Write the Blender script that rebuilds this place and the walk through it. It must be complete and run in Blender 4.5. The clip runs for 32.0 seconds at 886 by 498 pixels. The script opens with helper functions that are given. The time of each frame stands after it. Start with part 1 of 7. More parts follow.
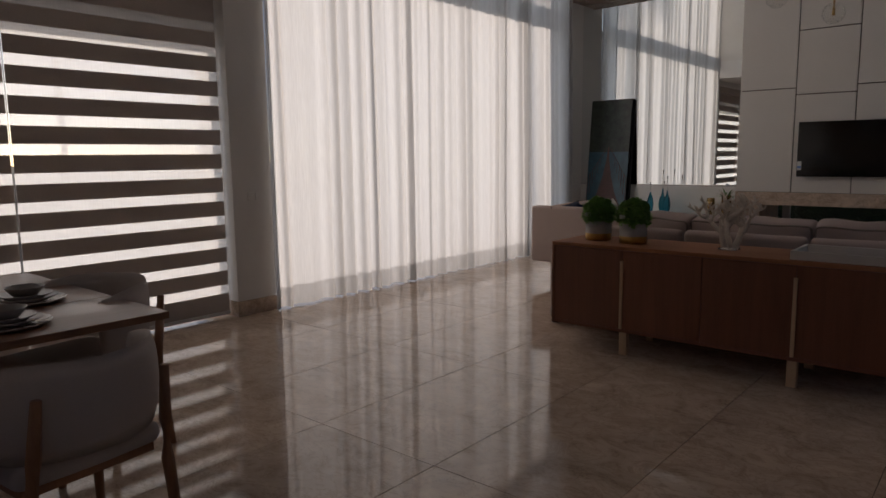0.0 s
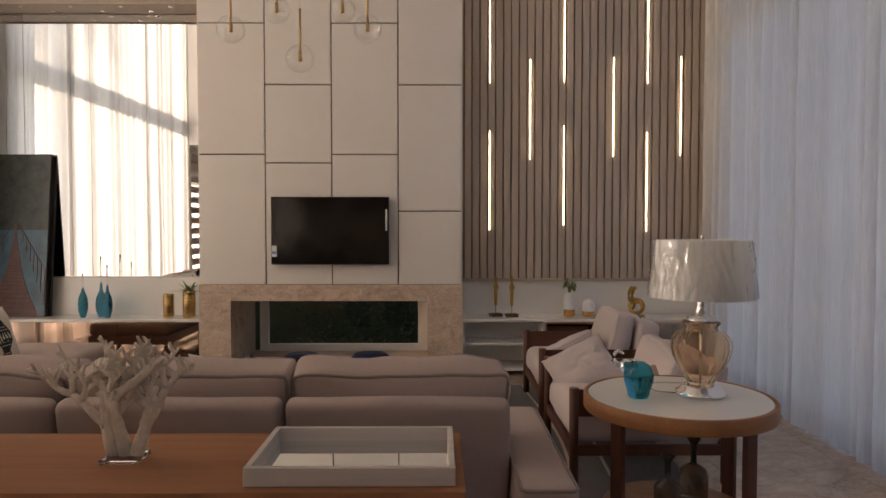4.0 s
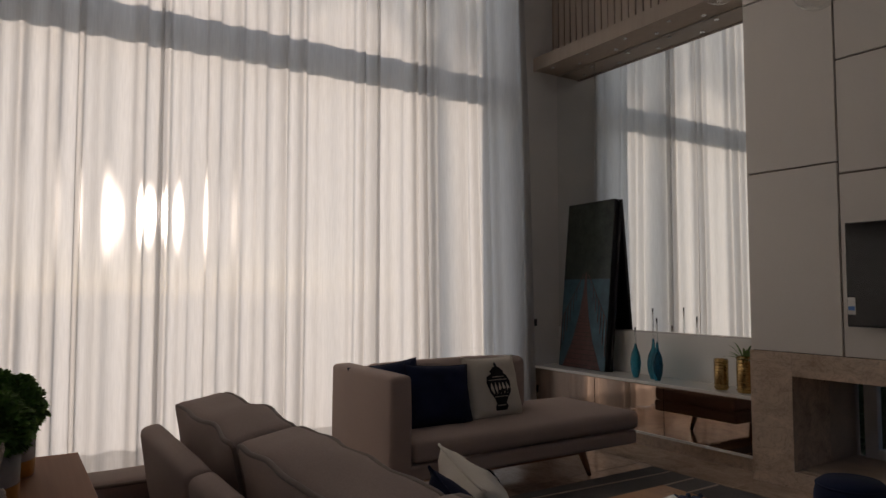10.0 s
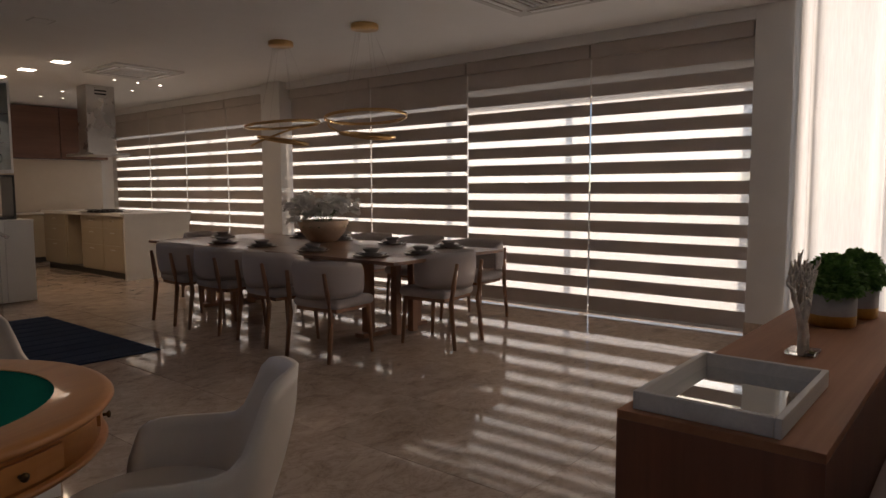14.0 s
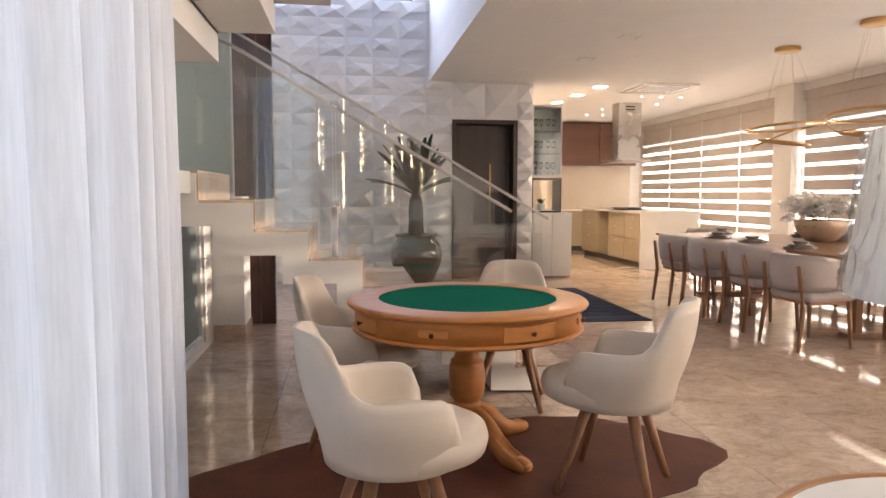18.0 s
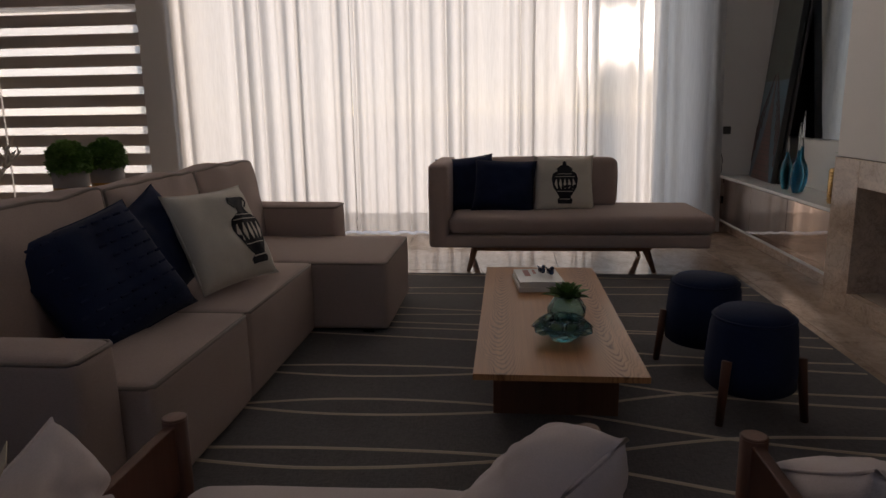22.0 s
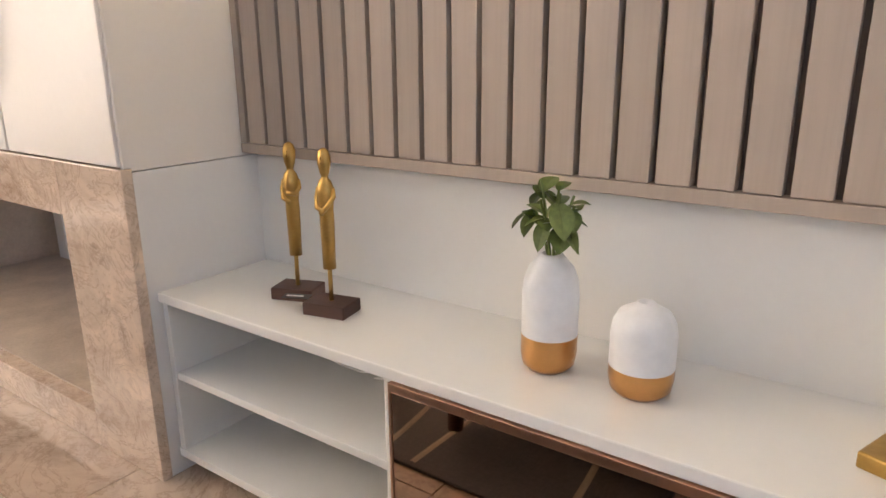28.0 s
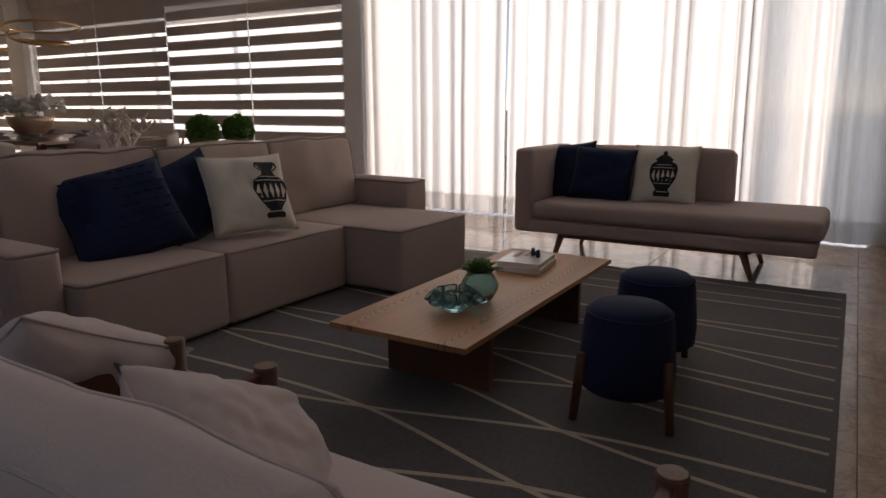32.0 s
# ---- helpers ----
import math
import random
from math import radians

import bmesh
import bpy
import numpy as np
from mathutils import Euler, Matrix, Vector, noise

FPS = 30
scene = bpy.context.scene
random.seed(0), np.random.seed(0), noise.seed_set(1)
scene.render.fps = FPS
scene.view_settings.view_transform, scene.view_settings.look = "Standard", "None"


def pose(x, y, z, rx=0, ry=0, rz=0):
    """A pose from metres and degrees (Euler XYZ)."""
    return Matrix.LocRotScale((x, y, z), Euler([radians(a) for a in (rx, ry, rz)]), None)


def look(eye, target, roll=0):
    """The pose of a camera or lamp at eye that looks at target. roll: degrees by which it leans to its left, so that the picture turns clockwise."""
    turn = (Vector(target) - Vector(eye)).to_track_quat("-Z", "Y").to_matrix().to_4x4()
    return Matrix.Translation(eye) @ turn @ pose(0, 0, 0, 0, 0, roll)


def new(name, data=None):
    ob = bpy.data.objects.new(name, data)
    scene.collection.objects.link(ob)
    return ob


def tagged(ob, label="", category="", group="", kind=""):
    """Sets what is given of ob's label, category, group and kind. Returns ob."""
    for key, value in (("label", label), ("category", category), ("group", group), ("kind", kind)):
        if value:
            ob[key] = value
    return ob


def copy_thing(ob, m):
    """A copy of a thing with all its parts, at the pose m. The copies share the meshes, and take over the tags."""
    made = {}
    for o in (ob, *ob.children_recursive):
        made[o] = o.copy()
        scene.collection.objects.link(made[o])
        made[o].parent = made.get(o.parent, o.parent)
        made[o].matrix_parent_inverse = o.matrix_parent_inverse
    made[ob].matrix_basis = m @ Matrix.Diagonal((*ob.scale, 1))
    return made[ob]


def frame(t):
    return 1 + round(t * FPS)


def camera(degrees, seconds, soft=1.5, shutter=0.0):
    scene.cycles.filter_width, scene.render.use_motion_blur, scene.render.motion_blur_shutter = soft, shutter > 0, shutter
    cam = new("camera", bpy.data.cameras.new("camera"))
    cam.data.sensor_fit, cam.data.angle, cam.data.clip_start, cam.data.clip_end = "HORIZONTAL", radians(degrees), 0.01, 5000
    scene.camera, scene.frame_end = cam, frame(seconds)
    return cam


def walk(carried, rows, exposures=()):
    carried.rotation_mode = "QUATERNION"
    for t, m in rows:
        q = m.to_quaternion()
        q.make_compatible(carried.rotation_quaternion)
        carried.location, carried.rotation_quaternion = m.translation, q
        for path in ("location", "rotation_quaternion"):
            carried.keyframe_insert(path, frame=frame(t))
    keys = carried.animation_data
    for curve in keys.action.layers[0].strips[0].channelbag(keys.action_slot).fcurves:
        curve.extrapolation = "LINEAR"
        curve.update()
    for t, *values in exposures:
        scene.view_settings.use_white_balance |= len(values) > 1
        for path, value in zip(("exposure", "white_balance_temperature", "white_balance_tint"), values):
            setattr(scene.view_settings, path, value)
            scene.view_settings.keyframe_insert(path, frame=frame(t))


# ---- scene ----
cam = camera(66.3, 32.0, soft=1.5)
PATH = [
    (0, (0.124, 0.429, 1.38), (-1.159, 1.939, 1.109), -0.7),
    (0.5, (-0.007, 0.735, 1.358), (-1.046, 2.422, 1.081), -0.5),
    (1, (-0.096, 1.014, 1.331), (-0.86, 2.842, 1.057), -0.6),
    (1.5, (-0.157, 1.363, 1.319), (-0.688, 3.271, 1.042), -0.3),
    (2, (-0.235, 1.69, 1.311), (-0.525, 3.65, 1.037), -0.1),
    (2.5, (-0.31, 2.011, 1.294), (-0.397, 3.991, 1.022), -0.1),
    (4.5, (-0.35, 3.197, 1.516), (-0.333, 5.196, 1.567), -0.0),
    (5, (-0.314, 3.413, 1.561), (-0.31, 5.404, 1.754), 0.0),
    (5.5, (-0.339, 3.613, 1.616), (-0.342, 5.575, 2.0), 0.2),
    (6, (-0.308, 3.825, 1.687), (-0.318, 5.75, 2.229), 0.2),
    (6.5, (-0.228, 4.037, 1.736), (-0.256, 5.91, 2.437), 0.1),
    (7, (-0.172, 4.269, 1.741), (-0.302, 6.107, 2.52), -0.2),
    (7.5, (-0.13, 4.544, 1.696), (-0.431, 6.346, 2.508), -0.2),
    (8, (-0.093, 4.793, 1.621), (-0.615, 6.547, 2.426), -0.6),
    (8.5, (-0.083, 4.904, 1.561), (-0.948, 6.607, 2.152), -0.9),
    (9, (-0.027, 4.939, 1.455), (-1.171, 6.515, 1.911), -0.4),
    (9.5, (0.094, 4.909, 1.386), (-1.297, 6.304, 1.73), -0.2),
    (10, (0.245, 4.966, 1.324), (-1.432, 6.05, 1.44), -0.0),
    (10.5, (0.468, 5.0, 1.288), (-1.382, 5.755, 1.2), 0.2),
    (11, (0.621, 4.966, 1.264), (-1.304, 5.485, 1.099), 0.1),
    (11.5, (0.765, 4.994, 1.288), (-1.214, 5.216, 1.1), 0.1),
    (12, (0.91, 5.089, 1.303), (-1.075, 4.923, 1.118), 0.1),
    (12.5, (1.138, 5.171, 1.351), (-0.793, 4.688, 1.159), -0.3),
    (13, (1.293, 5.252, 1.366), (-0.555, 4.51, 1.18), -0.2),
    (13.5, (1.327, 5.35, 1.344), (-0.383, 4.329, 1.165), -0.1),
    (14, (1.429, 5.477, 1.363), (-0.109, 4.211, 1.184), -0.2),
    (14.5, (1.68, 5.557, 1.406), (0.304, 4.118, 1.213), 0.6),
    (15, (1.69, 5.59, 1.401), (0.498, 3.994, 1.22), -0.1),
    (15.5, (1.7, 5.715, 1.366), (0.712, 3.985, 1.193), -0.0),
    (17.5, (1.705, 6.358, 1.335), (1.456, 4.381, 1.169), -0.0),
    (18, (1.661, 6.555, 1.303), (1.387, 4.581, 1.139), 0.1),
    (19, (1.55, 6.892, 1.264), (0.894, 5.009, 1.105), 0.2),
    (20, (1.542, 7.054, 1.182), (0.134, 5.644, 1.018), -0.2),
    (21, (1.665, 7.266, 1.216), (-0.163, 6.497, 0.961), -0.5),
    (21.5, (1.769, 7.341, 1.197), (-0.156, 6.873, 0.922), -1.0),
    (22, (1.729, 7.409, 1.199), (-0.222, 7.22, 0.801), -0.9),
    (22.5, (1.739, 7.477, 1.196), (-0.198, 7.51, 0.699), -1.3),
    (23, (1.705, 7.489, 1.185), (-0.197, 7.753, 0.624), -0.8),
    (23.5, (1.724, 7.523, 1.187), (-0.116, 8.056, 0.614), -1.3),
    (24, (1.718, 7.525, 1.193), (-0.018, 8.332, 0.615), -1.1),
    (24.5, (1.72, 7.534, 1.196), (0.131, 8.599, 0.614), -0.9),
    (25, (1.724, 7.561, 1.191), (0.296, 8.834, 0.608), -0.7),
    (25.5, (1.727, 7.549, 1.198), (0.467, 8.99, 0.616), -0.4),
    (26, (1.706, 7.573, 1.202), (0.601, 9.137, 0.625), -0.3),
    (26.5, (1.662, 7.745, 1.18), (0.674, 9.381, 0.59), -0.8),
    (28.5, (1.436, 8.725, 1.157), (0.157, 10.178, 0.652), 0.1),
    (29, (1.352, 8.926, 1.14), (-0.231, 10.054, 0.668), -0.2),
    (29.5, (1.323, 9.053, 1.135), (-0.51, 9.711, 0.683), -0.6),
    (30, (1.354, 9.113, 1.133), (-0.591, 9.279, 0.699), -0.1),
    (30.5, (1.416, 9.075, 1.144), (-0.533, 8.942, 0.714), -0.0),
    (31, (1.425, 9.043, 1.129), (-0.482, 8.615, 0.705), -0.2),
    (32, (1.447, 8.986, 1.12), (-0.231, 7.978, 0.711), -0.1),
]
EXPOSURES = [(0.0, -0.52, 6650, 20), (1.0, -0.16, 6600, 19), (2.0, 0.6, 6900, 22), (4.5, 1.05, 8200, 24), (6.0, 1.1, 8500, 25), (7.5, 1.05, 8900, 26), (9.0, 0.12, 7400, 24), (10.0, -0.66, 7000, 20), (11.0, -0.75, 7000, 20), (13.0, -0.4, 6800, 20), (15.0, 0.7, 7500, 22), (17.5, 2.5, 7400, 20), (19.4, 2.62, 7400, 20), (20.0, 1.75, 7500, 20), (20.6, 0.2, 7600, 21), (21.3, -0.55, 6800, 20), (22.0, -0.3, 6900, 21), (23.0, 0.42, 7300, 26), (24.4, 1.75, 8200, 22), (25.0, 2.4, 8500, 20), (26.0, 2.66, 8100, 20), (29.0, 2.6, 7300, 20), (30.0, 1.6, 7700, 23), (31.0, 0.2, 7000, 24), (32.0, 0.24, 6800, 22)]
walk(cam, [(t, look(eye, target, roll)) for t, eye, target, roll in PATH], EXPOSURES)

# ---- world, sun and large lights ----
world = bpy.data.worlds.new("sky")
scene.world = world
world.use_nodes = True
wn = world.node_tree
sky = wn.nodes.new("ShaderNodeTexSky")
sky.sky_type = "NISHITA"
sky.sun_disc = False
SUN_TO = Vector((-0.980, 0.170, 0.103)).normalized()
sky.sun_elevation = math.asin(SUN_TO.z)
sky.sun_rotation = math.atan2(SUN_TO.x, SUN_TO.y)
sky.air_density, sky.dust_density, sky.ozone_density = 0.4, 0.2, 1.0
wn.nodes["Background"].inputs["Strength"].default_value = 0.13
wn.links.new(sky.outputs[0], wn.nodes["Background"].inputs[0])
sun = new("sun", bpy.data.lights.new("sun", "SUN"))
sun.data.energy, sun.data.angle, sun.data.color = 3.6, radians(0.6), (1.0, 0.9, 0.76)
sun.matrix_world = look(SUN_TO * 40, (0, 0, 0))


def window_light(name, x, y, z, sx, sy, energy, color, toward):
    """Sky light that enters by a window's opening."""
    ob = new(name, bpy.data.lights.new(name, "AREA"))
    ob.data.shape, ob.data.size, ob.data.size_y = "RECTANGLE", sx, sy
    ob.data.energy, ob.data.color = energy, color
    ob.matrix_world = look((x, y, z), (x + toward[0], y + toward[1], z + toward[2]))
    return ob


window_light("window_sky_living", -5.62, 6.75, 2.85, 5.2, 5.6, 60, (0.93, 0.96, 1.0), (1, 0, 0))
window_light("window_sky_right", 2.95, 6.7, 2.85, 5.2, 5.6, 5.2, (1.0, 0.92, 0.94), (-1, 0, 0))
window_light("window_sky_dining", -5.62, 0.4, 1.12, 6.5, 2.2, 34, (0.95, 0.97, 1.0), (1, 0, 0))
window_light("window_sky_kitchen", -5.62, -6.0, 1.12, 5.2, 2.2, 28, (0.95, 0.97, 1.0), (1, 0, 0))
window_light("window_sky_stairs", 2.0, -3.75, 4.7, 2.6, 1.1, 24, (0.5, 0.66, 1.0), (0, 1, -0.3))

# ---- materials ----
def nodes_of(name):
    m = bpy.data.materials.new(name)
    m.use_nodes = True
    t = m.node_tree
    return m, t, t.nodes, t.links, t.nodes["Principled BSDF"]


def ramp(n, stops):
    r = n.new("ShaderNodeValToRGB")
    el = r.color_ramp.elements
    while len(el) < len(stops):
        el.new(0.5)
    for e, (p, c) in zip(el, stops):
        e.position, e.color = p, (*c, 1)
    return r


def tint(c, k):
    return tuple(min(1.0, v * k) for v in c)


def coords(n, l, scale=(1, 1, 1), kind="Object"):
    tc = n.new("ShaderNodeTexCoord")
    mp = n.new("ShaderNodeMapping")
    mp.inputs["Scale"].default_value = scale
    l.new(tc.outputs[kind], mp.inputs[0])
    return mp.outputs[0]


def noise_tex(n, l, vec, scale, detail=5, rough=0.6, dist=0.0):
    t = n.new("ShaderNodeTexNoise")
    t.inputs["Scale"].default_value = scale
    t.inputs["Detail"].default_value = detail
    t.inputs["Roughness"].default_value = rough
    t.inputs["Distortion"].default_value = dist
    l.new(vec, t.inputs["Vector"])
    return t.outputs["Fac"]


def bump_to(n, l, p, height, strength, distance=0.01):
    b = n.new("ShaderNodeBump")
    b.inputs["Strength"].default_value = strength
    b.inputs["Distance"].default_value = distance
    l.new(height, b.inputs["Height"])
    l.new(b.outputs[0], p.inputs["Normal"])


def plain(name, c, rough=0.5, metal=0.0, var=0.08, scale=3.0, fine=60.0, bump=0.0, coat=0.0, sheen=0.0, dist=0.004, per_piece=0.0):
    """A painted, woven, leather or metal surface with two scales of variation."""
    m, t, n, l, p = nodes_of(name)
    v = coords(n, l)
    big, small = noise_tex(n, l, v, scale), noise_tex(n, l, v, fine, 3)
    add = n.new("ShaderNodeMath")
    add.operation = "ADD"
    l.new(big, add.inputs[0])
    mul = n.new("ShaderNodeMath")
    mul.operation = "MULTIPLY"
    mul.inputs[1].default_value = 0.35
    l.new(small, mul.inputs[0])
    l.new(mul.outputs[0], add.inputs[1])
    r = ramp(n, [(0.45, tint(c, 1 - var)), (0.9, tint(c, 1 + var))])
    l.new(add.outputs[0], r.inputs[0])
    colour = r.outputs[0]
    if per_piece:
        info = n.new("ShaderNodeObjectInfo")
        hs = n.new("ShaderNodeHueSaturation")
        mr = n.new("ShaderNodeMapRange")
        mr.inputs["To Min"].default_value, mr.inputs["To Max"].default_value = 1 - per_piece, 1 + per_piece
        l.new(info.outputs["Random"], mr.inputs["Value"])
        l.new(mr.outputs[0], hs.inputs["Value"])
        l.new(colour, hs.inputs["Color"])
        colour = hs.outputs[0]
    l.new(colour, p.inputs["Base Color"])
    p.inputs["Metallic"].default_value = metal
    rr = n.new("ShaderNodeMapRange")
    rr.inputs["To Min"].default_value, rr.inputs["To Max"].default_value = max(0.02, rough * 0.85), min(1, rough * 1.15)
    l.new(big, rr.inputs["Value"])
    l.new(rr.outputs[0], p.inputs["Roughness"])
    p.inputs["Coat Weight"].default_value = coat
    p.inputs["Coat Roughness"].default_value = 0.1
    p.inputs["Sheen Weight"].default_value = sheen
    if bump:
        bump_to(n, l, p, small, bump, dist)
    return m


def fabric(name, c, weave=420.0, var=0.1, bump=0.35, sheen=0.25, rough=0.9):
    m, t, n, l, p = nodes_of(name)
    v = coords(n, l)
    big = noise_tex(n, l, v, 2.5)
    threads = noise_tex(n, l, coords(n, l, (weave, weave * 0.25, weave)), 1.0, 2)
    threads2 = noise_tex(n, l, coords(n, l, (weave * 0.25, weave, weave)), 1.0, 2)
    mx = n.new("ShaderNodeMath")
    mx.operation = "MULTIPLY_ADD"
    mx.inputs[1].default_value = 0.6
    l.new(threads, mx.inputs[0])
    half = n.new("ShaderNodeMath")
    half.operation = "MULTIPLY"
    half.inputs[1].default_value = 0.6
    l.new(threads2, half.inputs[0])
    l.new(half.outputs[0], mx.inputs[2])
    mix = n.new("ShaderNodeMath")
    mix.operation = "MULTIPLY_ADD"
    mix.inputs[1].default_value = 0.5
    l.new(big, mix.inputs[0])
    l.new(mx.outputs[0], mix.inputs[2])
    r = ramp(n, [(0.55, tint(c, 1 - var)), (1.0, tint(c, 1 + var))])
    l.new(mix.outputs[0], r.inputs[0])
    l.new(r.outputs[0], p.inputs["Base Color"])
    p.inputs["Roughness"].default_value = rough
    p.inputs["Sheen Weight"].default_value = sheen
    p.inputs["Specular IOR Level"].default_value = 0.2
    bump_to(n, l, p, mx.outputs[0], bump, 0.002)
    return m


def timber(name, dark, light, along="x", rough=0.4, grain=7.0, coat=0.0, per_piece=0.06):
    m, t, n, l, p = nodes_of(name)
    s = {"x": (0.35, grain, grain), "y": (grain, 0.35, grain), "z": (grain, grain, 0.35), "xd": (0.5, grain, grain)}[along]
    v = coords(n, l, s)
    rings = noise_tex(n, l, v, 1.6, 8, 0.65, 0.6)
    s2 = tuple(k * 14 if k > 1 else k * 6 for k in s)
    pores = noise_tex(n, l, coords(n, l, s2), 1.0, 2)
    mx = n.new("ShaderNodeMath")
    mx.operation = "MULTIPLY_ADD"
    mx.inputs[1].default_value = 0.28
    l.new(pores, mx.inputs[0])
    l.new(rings, mx.inputs[2])
    r = ramp(n, [(0.40, dark), (0.62, tuple((a + b) / 2 for a, b in zip(dark, light))), (0.85, light)])
    l.new(mx.outputs[0], r.inputs[0])
    info = n.new("ShaderNodeObjectInfo")
    hs = n.new("ShaderNodeHueSaturation")
    mr = n.new("ShaderNodeMapRange")
    mr.inputs["To Min"].default_value, mr.inputs["To Max"].default_value = 1 - per_piece, 1 + per_piece
    l.new(info.outputs["Random"], mr.inputs["Value"])
    l.new(mr.outputs[0], hs.inputs["Value"])
    l.new(r.outputs[0], hs.inputs["Color"])
    l.new(hs.outputs[0], p.inputs["Base Color"])
    p.inputs["Roughness"].default_value = rough
    p.inputs["Coat Weight"].default_value = coat
    bump_to(n, l, p, pores, 0.12, 0.002)
    return m


def marble(name, base, dark, vein, rough=0.12, scale=1.0, per_piece=0.04):
    """Polished beige marble with clouds, drawn-out veins and small pits."""
    m, t, n, l, p = nodes_of(name)
    info = n.new("ShaderNodeObjectInfo")
    tc = n.new("ShaderNodeTexCoord")
    off = n.new("ShaderNodeVectorMath")
    off.operation = "MULTIPLY_ADD"
    off.inputs[1].default_value = (1, 1, 1)
    comb = n.new("ShaderNodeCombineXYZ")
    k = n.new("ShaderNodeMath")
    k.operation = "MULTIPLY"
    k.inputs[1].default_value = 37.0
    l.new(info.outputs["Random"], k.inputs[0])
    for i in range(3):
        l.new(k.outputs[0], comb.inputs[i])
    l.new(tc.outputs["Object"], off.inputs[0])
    l.new(comb.outputs[0], off.inputs[2])
    mp = n.new("ShaderNodeMapping")
    mp.inputs["Scale"].default_value = (1.1 * scale, 1.5 * scale, 1.5 * scale)
    mp.inputs["Rotation"].default_value = (0, 0, 0.5)
    l.new(off.outputs[0], mp.inputs[0])
    v = mp.outputs[0]
    clouds = noise_tex(n, l, v, 2.0, 9, 0.66, 1.3)
    r1 = ramp(n, [(0.33, dark), (0.5, base), (0.7, tint(base, 1.12))])
    l.new(clouds, r1.inputs[0])
    veins = noise_tex(n, l, v, 3.6, 8, 0.68, 2.2)
    r2 = ramp(n, [(0.47, (0, 0, 0)), (0.505, (1, 1, 1)), (0.54, (0, 0, 0))])
    l.new(veins, r2.inputs[0])
    mix = n.new("ShaderNodeMix")
    mix.data_type = "RGBA"
    f = n.new("ShaderNodeMath")
    f.operation = "MULTIPLY"
    f.inputs[1].default_value = 0.7
    l.new(r2.outputs[0], f.inputs[0])
    l.new(f.outputs[0], mix.inputs["Factor"])
    l.new(r1.outputs[0], mix.inputs["A"])
    mix.inputs["B"].default_value = (*vein, 1)
    pits = noise_tex(n, l, v, 26, 3, 0.5, 0.4)
    r3 = ramp(n, [(0.60, (0, 0, 0)), (0.68, (1, 1, 1))])
    l.new(pits, r3.inputs[0])
    gate = noise_tex(n, l, v, 2.3, 3)
    gr = ramp(n, [(0.5, (0, 0, 0)), (0.68, (1, 1, 1))])
    l.new(gate, gr.inputs[0])
    g2 = n.new("ShaderNodeMath")
    g2.operation = "MULTIPLY"
    l.new(r3.outputs[0], g2.inputs[0])
    l.new(gr.outputs[0], g2.inputs[1])
    g3 = n.new("ShaderNodeMath")
    g3.operation = "MULTIPLY"
    g3.inputs[1].default_value = 0.85
    l.new(g2.outputs[0], g3.inputs[0])
    mix2 = n.new("ShaderNodeMix")
    mix2.data_type = "RGBA"
    l.new(g3.outputs[0], mix2.inputs["Factor"])
    l.new(mix.outputs["Result"], mix2.inputs["A"])
    mix2.inputs["B"].default_value = (*tint(dark, 0.55), 1)
    hs = n.new("ShaderNodeHueSaturation")
    mr = n.new("ShaderNodeMapRange")
    mr.inputs["To Min"].default_value, mr.inputs["To Max"].default_value = 1 - per_piece, 1 + per_piece
    l.new(info.outputs["Random"], mr.inputs["Value"])
    l.new(mr.outputs[0], hs.inputs["Value"])
    flakes = noise_tex(n, l, v, 3.0, 8, 0.68, 0.9)
    flat = ramp(n, [(0.35, tint(base, 1.28)), (0.45, base), (0.54, tint(base, 0.86)), (0.63, tint(dark, 0.75))])
    l.new(flakes, flat.inputs[0])
    mix3 = n.new("ShaderNodeMix")
    mix3.data_type = "RGBA"
    mix3.inputs["Factor"].default_value = 0.45
    l.new(mix2.outputs["Result"], mix3.inputs["A"])
    l.new(flat.outputs[0], mix3.inputs["B"])
    l.new(mix3.outputs["Result"], hs.inputs["Color"])
    l.new(hs.outputs[0], p.inputs["Base Color"])
    rr = n.new("ShaderNodeMapRange")
    rr.inputs["To Min"].default_value, rr.inputs["To Max"].default_value = rough * 0.75, rough * 1.5
    l.new(clouds, rr.inputs["Value"])
    l.new(rr.outputs[0], p.inputs["Roughness"])
    bump_to(n, l, p, clouds, 0.008, 0.01)
    return m


